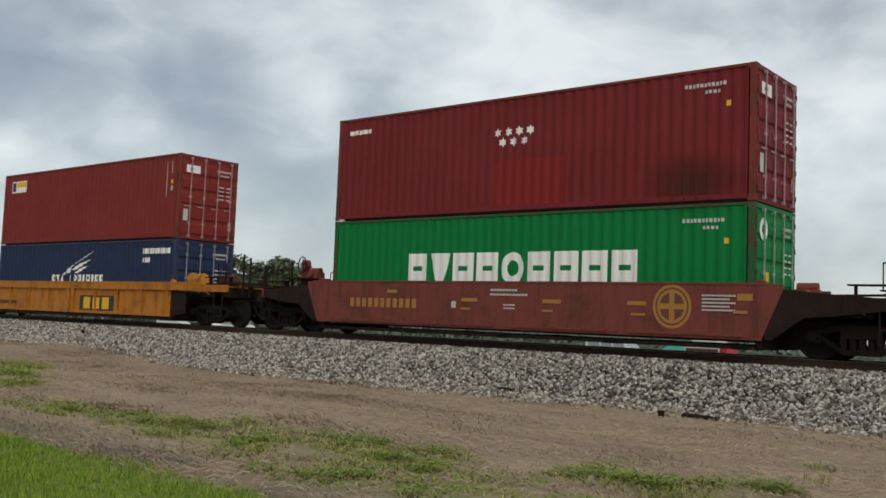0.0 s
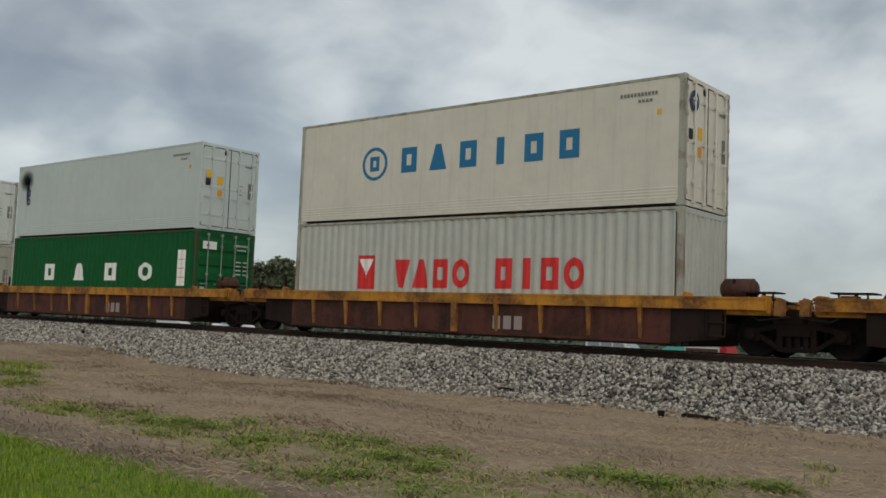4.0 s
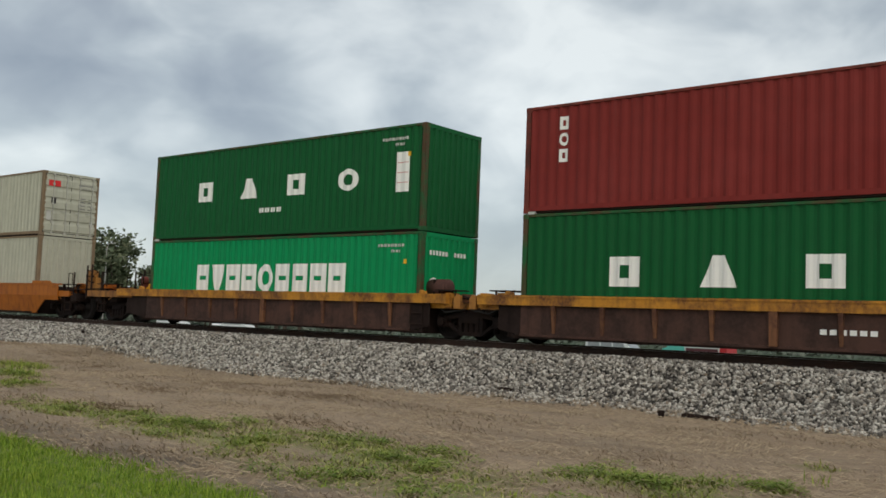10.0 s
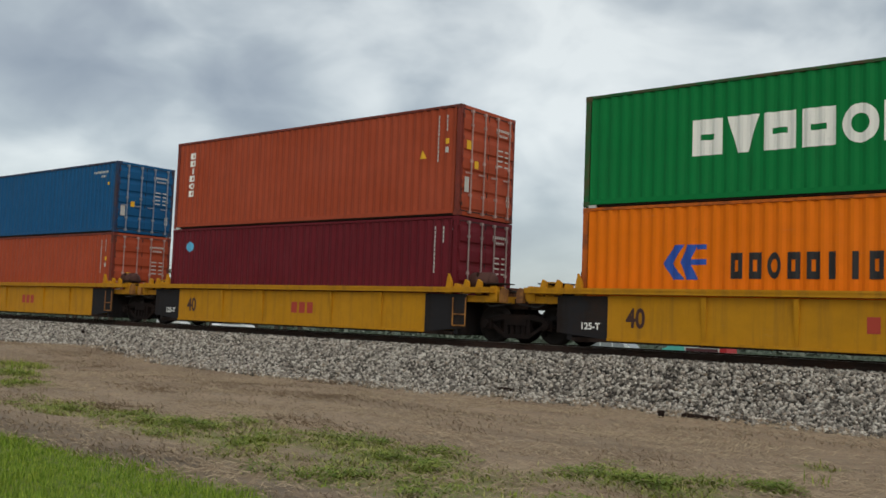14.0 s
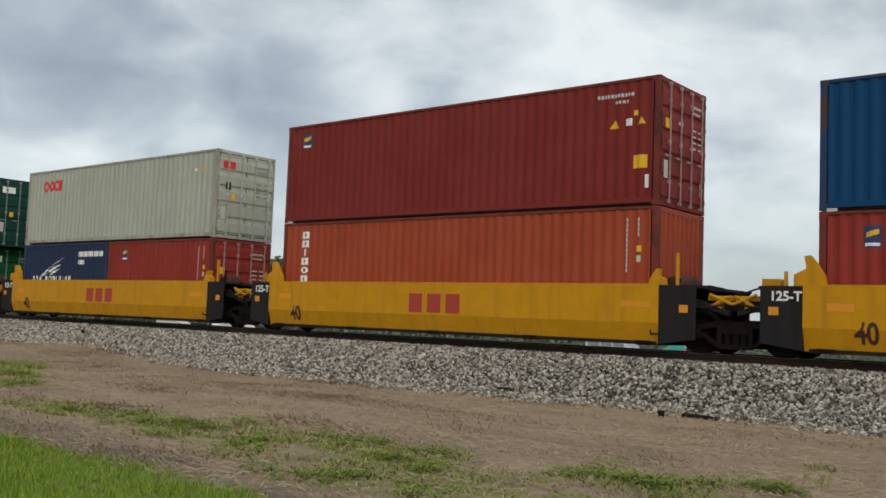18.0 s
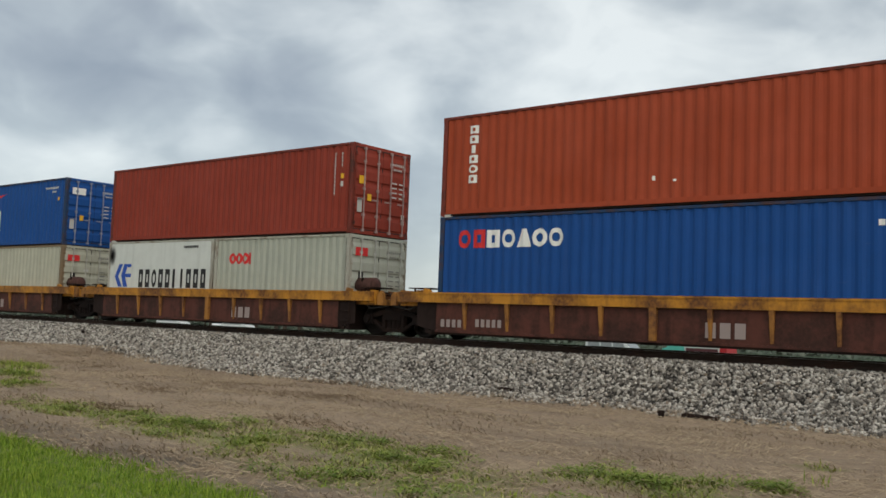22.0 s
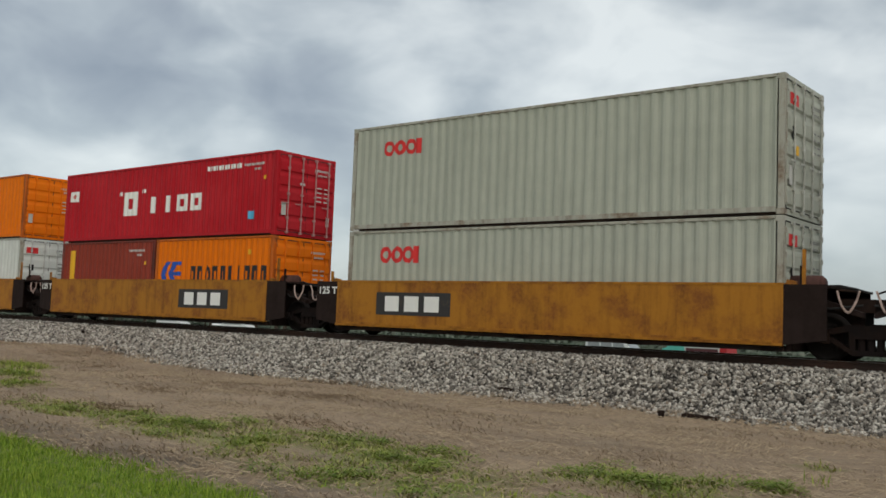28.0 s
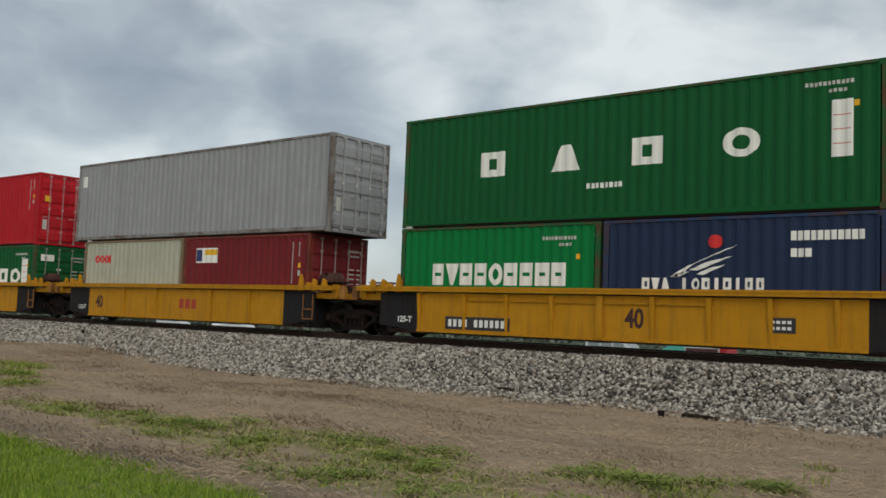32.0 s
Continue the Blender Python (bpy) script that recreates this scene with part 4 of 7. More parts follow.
        strut = cached("strut", lambda: Shape().slab([(.0, .6), (.05, .6), (.30, 1.62), (.18, 1.62)], -.03, .03), MACHINE, "strut")
        for y in (-.1, .94):
            place("strut", strut, lp, (.03, y, 0))
        shroud = lambda: Shape().slab([(.02, 1.64), (.26, 1.64), (.40, 1.73), (.44, 1.84), (.44, 2.10), (.38, 2.20), (.24, 2.28), (.02, 2.42)], -1.02, 1.02)
        fan = place("fan_shroud", cached("shroud", shroud, MACHINE, "fan_shroud"), ob, (hl, 0, 0))
        place("shroud_lip", cached("lip", lambda: Shape().slab([(.02, 1.57), (.28, 1.57), (.30, 1.64), (.02, 1.64)], -1.0, 1.0), STEEL, "shroud_lip"), fan)
        notice = cached("notice", lambda: Shape().box(.441, .446, -.62, -.22, 1.86, 2.09), INK["white"], "notice_plate")
        place("notice_plate", notice, ob, (hl, 0, 0), "white notice plate")
        tag = cached("tag", lambda: Shape().box(.06, .30, -.36, -.14, 2.40, 2.62), INK["white"], "control_box")
        place("control_box", tag, ob, (hl, 0, 0), "white control box")
        name_bars = cached("unit_bars", lambda: flat_bars(((-.96, 2.38), (-.83, 2.38), (-.70, 2.38), (-.57, 2.38)), .10, .15, .245), INK["white"], "sign_block")
        place("sign_block", name_bars, ob, (hl, 0, 0), "white painted bars")["kind"] = "stuff"
        side_bars = cached("fan_bars", lambda: flat_bars(tuple((.38 + .09 * q, 1.93) for q in range(6)), .06, .09, .446), INK["white"], "sign_block")
        place("sign_block", side_bars, ob, (hl, 0, 0), "white painted bars")["kind"] = "stuff"
        for y in (-.86, -.62):
            place("valve_body", cached("valve", lambda: Shape().box(.03, .14, -.06, .06, 2.60, 2.70).rod((.08, 0, 2.70), (.08, 0, 2.76), .03, 8), STEEL, "valve_body"), ob, (hl, y, 0))
        place("bar_backing", cached("bar_back", lambda: Shape().box(.03, .24, -1.0, -.42, 2.32, 2.56), MACHINE, "bar_backing"), ob, (hl, 0, 0))
    else:
        place("end_wall", wall, ob, (hl, 0, 0))
    # the end that trails
    if kind == "reefer" and end != "unit":
        cool_fittings(place("cooling_unit", unit, ob, (-hl, 0, 0), "black refrigeration machine", turn=math.pi), h)
    else:
        place("end_wall", wall, ob, (-hl, 0, 0), turn=math.pi)
    # marks on the near side
    if kind == "reefer":
        xs, depth = [], (lambda x: 0.006)
    else:
        xs, ds = folds_of(length)
        depth = lambda x: float(np.interp(x, xs, ds))
    ink = "grey" if color in ("white", "cream", "ice", "putty", "beige", "sage", "grey", "chalk", "pale") else "dim"
    lot = [(n, c, [[(x, z - base + RAIL) for x, z in p] for p in polys]) for n, c, polys in marks]
    right = length - 0.62
    if code == "h":
        lot.append(("number_mark", ink, bars(right - .95, h - .40, right, h - .32, 11) + bars(right - .50, h - .55, right - .12, h - .48, 4)))
        lot.append(("sticker", "yellow", [rect(right - .02, h - .86, right + .08, h - .74)]))
    elif code == "ht":
        lot.append(("number_mark", ink, bars(right - .95, h - .40, right, h - .32, 11) + bars(right - .50, h - .55, right - .12, h - .48, 4)))
        lot.append(("warning_triangle", "yellow", [[(right - .06, 1.2), (right + .24, 1.2), (right + .09, 1.47)]]))
        lot.append(("triangle_mark", "black", [[(right + .06, 1.25), (right + .12, 1.25), (right + .09, 1.38)]]))
    elif code == "v":
        lot.append(("number_mark", ink, flat_list(column("iiiiiiiiiii", right - .16, h - 1.5, right - .06, h - .26) + column("iiii", right + .12, h - .7, right + .22, h - .26))))
        lot.append(("sticker", "yellow", [rect(right + .12, h - 1.02, right + .24, h - .88)]))
        lot.append(("sticker", ink, [rect(right + .12, h - 1.25, right + .23, h - 1.1)]))
    elif code == "vt":
        lot.append(("number_mark", ink, flat_list(column("iiiiiiiiiii", right - .16, h - 1.5, right - .06, h - .26) + column("iiii", right + .12, h - .7, right + .22, h - .26))))
        lot.append(("warning_triangle", "yellow", [[(right - .02, .45), (right + .22, .45), (right + .1, .68)]]))
    for order, (n, c, polys) in enumerate(lot):
        s = drape(polys, xs, lambda x: depth(x) - order * .0012)
        mk = place(n, s.mesh(n, INK[c]), ob, (-hl, -hw, 0))
        if n.endswith("_mark"):
            mk["kind"] = "stuff"
    if end == "wall" and shade == 5:
        for nm, c, polys in (("sign_ring", "white", oval(-.95, h - 1.75, -.45, h - 1.2, .45, 16)), ("number_mark", "white", bars(-.9, h - .6, -.1, h - .48, 6) + bars(.15, h - .6, .7, h - .48, 4))):
            s = Shape()
            for p in polys:
                s.add([(.006, y, z) for y, z in p], [tuple(range(len(p)))])
            mk = place(nm, s.mesh(nm, INK[c]), ob, (hl, 0, 0))
            mk["kind"] = "stuff"
    # marks on the doors
    if end == "doors" and kind == "reefer":
        for c, y0, z0, y1, z1 in (("black", -1.0, h - 1.42, -.80, h - 1.18), ("yellow", -.52, h - 1.36, -.30, h - 1.08), ("amber", -.50, h - 1.75, -.32, h - 1.52), ("grey", .62, h - .62, .98, h - .56), ("grey", .35, h - 1.3, .55, h - 1.27),
                                  ("grey", .35, h - 1.45, .52, h - 1.42), ("grey", .35, h - 1.6, .55, h - 1.57), ("black", -.28, h - .32, -.14, h - .18), ("grey", .78, h - 1.7, 1.0, h - 1.15)):
            place("sticker", cached(("sk", c, y0, z0), lambda: Shape().add([(.004, y, z) for y, z in rect(y0, z0, y1, z1)], [(0, 1, 2, 3)]), INK[c], "sticker"), ob, (hl, 0, 0))
    if end == "doors":
        dm = Shape()
        flat = lambda y0, z0, y1, z1: dm.add([(.030, y0, z0), (.030, y1, z0), (.030, y1, z1), (.030, y0, z1)], [(0, 1, 2, 3)])
        for i in range(7):
            flat(.30 + i * .09, h - .46, .36 + i * .09, h - .39)
        for i in range(5):
            flat(.44 + i * .08, h - .60, .49 + i * .08, h - .54)
        for j in range(4):
            flat(.40, h - 1.0 - j * .14, .62, h - .96 - j * .14)
            flat(.72, h - 1.0 - j * .14, .88, h - .96 - j * .14)
        if kind != "reefer":
            tagged(place("number_mark", cached(("door_code", h), lambda: dm, INK[ink], "number_mark"), ob, (hl, 0, 0)), kind="stuff")
        if kind != "reefer":
            for q, (y0, z0, y1, z1, c) in enumerate(((-1.02, .62, -.84, 1.02, "dim"), (.86, .42, .98, .72, "dim"), (-.30, h - .98, -.10, h - .90, "dim"), (-.62, h - 1.62, -.46, h - 1.42, "yellow"))):
                plate_m = cached(("door_plate", q, h), lambda: Shape().box(.026, .034, y0, y1, z0, z1), INK[c], "door_plate")
                if q < 2 or (q + len(label)) % 3 == 0:
                    place("door_plate", plate_m, ob, (hl, 0, 0))
        st = lambda: Shape().add([(.031, y, z) for y, z in ((-.98, h - .95), (-.72, h - .95), (-.72, h - .72), (-.98, h - .72))], [(0, 1, 2, 3)])
        if shade == 1:
            place("sticker", cached(("st", h), st, INK["yellow"], "sticker"), ob, (hl, 0, -.2), "yellow warning sticker")
        elif shade == 2:
            sg = lambda: Shape().add([(.031, y, z) for y, z in ((-.98, h - .62), (-.42, h - .62), (-.42, h - .36), (-.98, h - .36))], [(0, 1, 2, 3)])
            place("sign_block", cached(("sg", h), sg, INK["white"], "sign_block"), ob, (hl, 0, 0), "white painted sign")
        elif shade == 3:
            rg = lambda: Shape().add([(.031, y, z) for p in oval(-1.0, h - .78, -.55, h - .30, .45, 16) for y, z in p], [tuple(range(i * 4, i * 4 + 4)) for i in range(16)])
            dark = kind == "reefer"
            place("sign_ring", cached(("rg", h, dark), rg, INK["navy" if dark else "white"], "sign_ring"), ob, (hl, 0, 0), "dark blue painted ring" if dark else "white painted ring")
        elif shade == 4:
            rr = lambda: Shape().add([(.031, y, z) for y, z in ((-1.0, h - .60), (-.50, h - .60), (-.50, h - .36), (-1.0, h - .36))], [(0, 1, 2, 3)])
            place("sign_block", cached(("rr", h), rr, INK["red"], "sign_block"), ob, (hl, 0, 0), "red painted sign")
            place("sticker", cached(("bk", h), lambda: Shape().add([(.031, y, z) for y, z in ((-.85, h - 1.3), (-.65, h - 1.3), (-.65, h - 1.05), (-.85, h - 1.05))], [(0, 1, 2, 3)]), INK["black"], "sticker"), ob, (hl, 0, 0))
    if zshift:
        lock = cached("twist_lock", lambda: Shape().box(-.05, .14, -.012, .10, -.03, .035), INK["dim"], "twist_lock")
        place("twist_lock", lock, ob, (-hl + (length - 12.192) / 2 + .2, -hw, 0), "pale steel twist lock")
    MOVING.append((ob, x_left + length / 2))
    return ob


MOVING = []

# ---------------------------------------------------------------- well cars

WHEELS = ([], [])   # wheel sets, by their place on the truck
RW = 0.46


def wheelset():
    s = Shape()
    for side in (-1, 1):
        o = side * 0.70
        prof = [(o - side * .02, .02), (o - side * .03, .16), (o, .19), (o + side * .005, .36), (o - side * .055, .385), (o - side * .06, RW + .025), (o - side * .03, RW + .025),
                (o - side * .02, RW), (o + side * .075, RW - .004), (o + side * .08, .385), (o + side * .035, .36), (o + side * .03, .19), (o + side * .09, .16), (o + side * .1, .02)]
        s.lathe(prof, n=28)
        for k in range(3):
            a = k * math.tau / 3
            s.rod((.27 * math.cos(a), o, .27 * math.sin(a)), (.27 * math.cos(a), o + side * .045, .27 * math.sin(a)), .03, 6)
    s.rod((0, -1.05, 0), (0, 1.05, 0), .075, 10)
    return s


def side_frame():
    """Cast frame with its two windows, journal boxes and spring nest."""
    s = Shape()
    y0, y1 = -.07, .07
    s.slab([(-1.12, .40), (-.98, .56), (-.42, .70), (.42, .70), (.98, .56), (1.12, .40), (.92, .40), (.80, .50), (.38, .58), (-.38, .58), (-.80, .50), (-.92, .40)], y0, y1)
    s.slab([(-.86, .36), (-.72, .36), (-.33, .12), (.33, .12), (.72, .36), (.86, .36), (.86, .46), (.72, .46), (.34, .22), (-.34, .22), (-.72, .46), (-.86, .46)], y0, y1)
    for k in (-1, 1):
        s.box(k * .89 - .15, k * .89 + .15, y0 - .05, y1, .33, .58)
        s.rod((k * .89, y0 - .14, RW), (k * .89, y0 - .04, RW), .10, 10)
        s.slab([(k * .33 - .05, .20), (k * .33 + .05, .20), (k * .33 + .05, .62), (k * .33 - .05, .62)], y0 - .01, y1 + .01)
    for x in (-.17, 0, .17):
        s.rod((x, 0, .21), (x, 0, .44), .075, 8)
    s.box(-.28, .28, y0 - .04, y1 + .04, .44, .58)
    return s


def truck(parent, x, label=""):
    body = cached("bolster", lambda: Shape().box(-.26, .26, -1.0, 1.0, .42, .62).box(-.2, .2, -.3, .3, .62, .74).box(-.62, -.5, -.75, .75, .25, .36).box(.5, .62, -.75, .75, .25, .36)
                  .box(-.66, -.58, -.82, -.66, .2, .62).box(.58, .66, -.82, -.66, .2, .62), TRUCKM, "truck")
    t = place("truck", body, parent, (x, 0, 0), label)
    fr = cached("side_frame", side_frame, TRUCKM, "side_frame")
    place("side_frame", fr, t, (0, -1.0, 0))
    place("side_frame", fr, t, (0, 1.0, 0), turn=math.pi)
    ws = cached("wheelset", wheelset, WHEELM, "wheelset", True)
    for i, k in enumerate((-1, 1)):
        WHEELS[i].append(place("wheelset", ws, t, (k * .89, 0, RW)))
    return t


RIBS = [.12 + 1.283 * (i - 4) for i in range(9)]
KIND = {
    # side sheet bottom and top, chord bottom and top, half length of the sheet, its paint, chord, ribs, ends
    "rib_brown": dict(z=(.21, .96), chord=(.94, 1.20), half=5.95, sheet="rust_brown", chordc="chord", rib="ochre_rib", end=BROWNEND, ribs=RIBS),
    "rib_red": dict(z=(.21, .96), chord=(.94, 1.20), half=5.95, sheet="red_rust", chordc="chord", rib="ochre_rib", end=BROWNEND, ribs=RIBS),
    "rib_dark": dict(z=(.21, .94), chord=(.92, 1.16), half=5.95, sheet="dark_rust", chordc="chord", rib="dull_rib", end=BROWNEND, ribs=RIBS),
    "rib_yellow": dict(z=(.20, 1.18), chord=(1.16, 1.34), half=5.28, sheet="old_yellow", chordc="old_yellow", rib="old_yellow", end=DARKEND, ribs=[-3.0, -1.1, 1.85, 3.75]),
    "rib_gold": dict(z=(.20, 1.18), chord=(1.16, 1.34), half=5.28, sheet="old_yellow", chordc="old_yellow", rib="old_yellow", end=DARKEND, ribs=[-5.2, *RIBS[1:]], more=.52),
    "rib_amber": dict(z=(.28, 1.16), chord=(1.14, 1.41), half=6.25, sheet="amber", chordc="amber", rib="amber", end=BROWNEND, ribs=[-5.97, -4.5, -3.03, -1.57, -.08, .24, 1.72, 3.18, 4.65, 6.1]),
    "smooth_yellow": dict(z=(.17, 1.43), chord=None, half=6.30, sheet="yellow", chordc="yellow", rib=None, end=DARKEND, ribs=[], fold=.62),
    "smooth_tan": dict(z=(.27, 1.46), chord=None, half=6.20, sheet="tan", chordc="tan", rib=None, end=BROWNEND, ribs=[], sill=True),
    "smooth_brown": dict(z=(.35, 1.46), chord=None, half=6.45, sheet="freight_brown", chordc="freight_brown", rib=None, end=BROWNEND, ribs=[], sill=True, taper=True),
    "smooth_orange": dict(z=(.19, 1.29), chord=None, half=8.25, sheet="rust_orange", chordc="rust_orange", rib=None, end=BROWNEND, ribs=[], taper=True, fold=.86),
    "smooth_amber": dict(z=(.19, 1.24), chord=None, half=8.25, sheet="deep_yellow", chordc="deep_yellow", rib=None, end=BROWNEND, ribs=[], taper=True, fold=.86),
}


def side_wall(k):
    """The parts of one side: the sheet, cut up over the trucks where it tapers and folded in below where the car has that fold, and its flanges."""
    z0, z1 = k["z"]
    hf = k["half"]
    out = {}
    y0, y1 = (-1.405, -1.37) if k["chord"] else (-1.5, -1.465)
    if k.get("taper"):
        low = min(hf - .08, 6.5)
        zc = z0 + .5
        if hf > 7:
            pts = [(-low, z0), (low, z0), (low + .75, zc), (hf, zc), (hf, z1), (-hf, z1), (-hf, zc), (-low - .75, zc)]
        else:
            pts = [(-low, z0), (low, z0), (hf + .35, z1 - .12), (hf + .35, z1), (-hf - .35, z1), (-hf - .35, z1 - .12)]
        if k.get("fold"):
            zf = k["fold"]
            out["side_sheet"] = Shape().box(-hf, hf, y0, y1, zf, z1)
            lower = [(-low, z0), (low, z0), (low + .75, zc), (hf, zc), (hf, zf), (-hf, zf), (-hf, zc), (-low - .75, zc)]
            skirt = Shape().slab(lower, y0, y1)
            skirt.v = [(x, y + (zf - z) * .135 / (zf - z0), z) for x, y, z in skirt.v]
            out["folded_skirt"] = skirt
            out["bottom_flange"] = Shape().box(-low, low, -1.375, -1.30, z0 - .02, z0 + .02)
            cheek = Shape()
            for w in (-1, 1):
                cheek.slab([(w * px, pz) for px, pz in ((6.3, z1 + .025), (7.75, z1 + .025), (7.55, z1 + .13), (6.3, z1 + .13))][::w], -1.495, -1.44)
            out["end_cheek"] = cheek
        else:
            out["side_sheet"] = Shape().slab(pts, y0, y1)
            out["bottom_flange"] = Shape().box(-low, low, -1.51, -1.44, z0 - .02, z0 + .03)
        out["top_flange"] = Shape().box(-hf, hf, -1.515, -1.30, z1 - .02, z1 + .03)
    elif k.get("fold"):
        zf = k["fold"]
        out["side_sheet"] = Shape().box(-hf, hf, y0, y1, zf, z1)
        out["folded_skirt"] = Shape().add([(x, y, z) for x in (-hf, hf) for y, z in ((-1.5, zf), (-1.465, zf), (-1.33, z0), (-1.365, z0))],
                                          [(0, 4, 5, 1), (1, 5, 6, 2), (2, 6, 7, 3), (3, 7, 4, 0), (0, 1, 2, 3), (4, 7, 6, 5)])
        out["top_flange"] = Shape().box(-hf, hf, -1.505, -1.28, z1 - .015, z1 + .025)
    else:
        he = hf + k.get("more", 0.0)
        out["side_sheet"] = Shape().box(-hf, he, y0, y1, z0, z1)
        out["bottom_flange"] = Shape().box(-hf, he, y0 - .03, y1 + .05, z0 - .02, z0 + .035)
        if not k["chord"]:
            out["top_flange"] = Shape().box(-hf, hf, -1.51, -1.28, z1 - .02, z1 + .03)
    return out


def end_gear(car, x, way, kind, at=None):
    """What stands on a coupler end: deck and end sill, raised walkway boards, thin posts and hoop rails, hand brake, valve, tank, coupler with hoses."""
    k = KIND[kind]
    top = (k["chord"] or k["z"])[1] - (.10 if k["chord"] else .26)
    paintm = CAR[k["chordc"]]
    P = lambda dx: x - way * dx
    X = lambda u, v: sorted((P(u), P(v)))
    B = lambda u, v, y0, y1, z0, z1: Shape().box(*X(u, v), y0, y1, z0, z1)
    rusted = "rib_" in kind and kind not in ("rib_yellow", "rib_gold", "rib_amber")
    u0 = .28 if rusted and way < 0 else .62 if k["chord"] else 1.0
    place("end_platform", B(u0 + .05, 3.2, -1.40, 1.40, top - .17, top).mesh("end_platform", CAR["red_rust"] if rusted else paintm), car)
    place("platform_edge", B(u0, 3.1, -1.44, -1.40, top - .20, top + .02).mesh("platform_edge", CAR["ochre_rib"] if rusted else paintm), car)
    place("end_sill", B(.66, 1.05, -1.32, 1.32, top - .36, top - .14).box(*X(.66, .78), -1.36, 1.36, top - .14, top - .06).mesh("end_sill", BROWNEND), car)
    place("body_bolster", B(1.5, 2.0, -1.30, 1.30, top - .36, top - .17).mesh("body_bolster", BROWNEND), car)
    # walkways: one low at the coupler, one raised beside the brake
    for u, v, z in ((.1, 1.3, .07), (.7, 1.95, .25)):
        for y0, y1 in ((-1.32, -1.02), (.95, 1.25)):
            place("walkway", B(u, v, y0, y1, top + z, top + z + .03).box(*X(u + .1, u + .14), y0 + .1, y1 - .1, top - .1, top + z).box(*X(v - .14, v - .1), y0 + .1, y1 - .1, top - .1, top + z).mesh("walkway", UNDER), car)
    for i in range(3):
        place("tread_board", B(.1 + .14 * i, .2 + .14 * i, -1.0, .93, top + .07, top + .09).mesh("tread_board", UNDER), car)
    post_m = paintm if kind == "smooth_yellow" else UNDER
    for u, yy, hgt in ((.16, -1.22, .98), (.30, .9, .90), (.95, -1.28, .72)) + (((1.35, -1.34, 1.0),) if "tan" in kind and way > 0 else ()):
        place("end_post", Shape().rod((P(u), yy, top - .25), (P(u), yy, top + hgt), .034, 6).mesh("end_post", post_m), car)
    for u, yy in ((1.05, -1.3), (1.15, 1.25)):
        hoop = [(P(u), yy, top - .1), (P(u), yy, top + .68), (P(u + .26), yy, top + .68), (P(u + .26), yy, top + .16)]
        place("grab_rail", Shape().path(hoop, .015).mesh("grab_rail", UNDER), car)
    # hand brake: on a tall stand by the coupler, or low beside the load
    tall = kind == "smooth_orange" and way > 0 or kind == "smooth_tan" and way > 0
    housing = CAR["ochre_rib"] if kind in ("smooth_orange", "rib_brown") else CAR["freight_brown"]
    if (kind != "rib_amber" or way < 0) and (kind != "smooth_orange" or way > 0) and (kind != "smooth_brown" or way < 0):
        hx, hy, hz = (P(at or .82), -.95, top + (.90 if "tan" in kind else .60)) if tall else (P(at or 2.2), -.95, top + (.78 if not k["chord"] and way < 0 else .64 if "yellow" in kind or "gold" in kind else .52 if way > 0 else .42))
        if kind == "rib_red" and way < 0:
            hx, hy, hz = P(1.8), 1.15, top + .64
        if not k["chord"] and way < 0:
            place("brake_step", B(1.75, 2.95, -1.3, -.5, top + .34, top + .38).box(*X(2.0, 2.06), -1.2, -1.14, top - .05, top + .34).box(*X(2.8, 2.86), -1.2, -1.14, top - .05, top + .34).mesh("brake_step", UNDER), car)
        face = (way, -.35, 0) if tall else (.25 * way, -1, 0)
        axis = Vector(face).normalized()
        c0 = Vector((hx, hy, hz))
        hb = place("hand_brake", Shape().rod(tuple(c0 - axis * .05), tuple(c0 - axis * .22), .15, 14).box(hx - .09, hx + .09, hy + .06, hy + .26, top - .02, hz - .05).mesh("hand_brake", housing), car, label="rust-coloured hand brake housing")
        if tall and "tan" in kind:
            web = [(.06, top - .1), (.75, top - .1), (.62, top + .25), (.34, hz - .1), (.26, hz + .2), (.06, hz + .2)]
            place("brake_case", Shape().slab([(hx - way * q, z) for q, z in web][::-way], hy + .04, hy + .16).mesh("brake_case", housing), hb)
        elif tall:
            place("brake_case", Shape().slab([(hx - way * q, z) for q, z in ((.08, top - .05), (.44, top - .05), (.44, hz + .12), (.34, hz + .22), (.08, hz + .22))][::-way], hy - .02, hy + .26).mesh("brake_case", housing), hb)
        w = Shape().ring(tuple(c0), face, .235, .017, 20, 5)
        u = axis.orthogonal().normalized()
        v = axis.cross(u)
        for i in range(5):
            d = u * math.cos(i * math.tau / 5) + v * math.sin(i * math.tau / 5)
            w.rod(tuple(c0), tuple(c0 + d * .235), .011, 5)
        place("brake_wheel", w.mesh("brake_wheel", UNDER), hb)
        place("chain_guard", Shape().slab([(hx - .12, top), (hx + .12, top), (hx + .05, hz - .1), (hx - .05, hz - .1)], hy + .26, hy + .34).mesh("chain_guard", housing), hb)
    # valve with its pipes, reservoir
    vm = CAR["yellow"] if k["chord"] else paintm
    vx = P((at or 2.0) + .8)
    vz = top + (.36 if not k["chord"] and way < 0 else 0)
    if k["chord"] and way > 0 and kind != "rib_dark":
        drum = Shape().rod((vx - .26, -.95, vz + .21), (vx + .26, -.95, vz + .21), .19, 16).rod((vx - .30, -.95, vz + .21), (vx - .26, -.95, vz + .21), .23, 16).rod((vx + .26, -.95, vz + .21), (vx + .30, -.95, vz + .21), .21, 16).box(vx - .2, vx - .12, -1.1, -.8, vz - .02, vz + .1).box(vx + .12, vx + .2, -1.1, -.8, vz - .02, vz + .1)
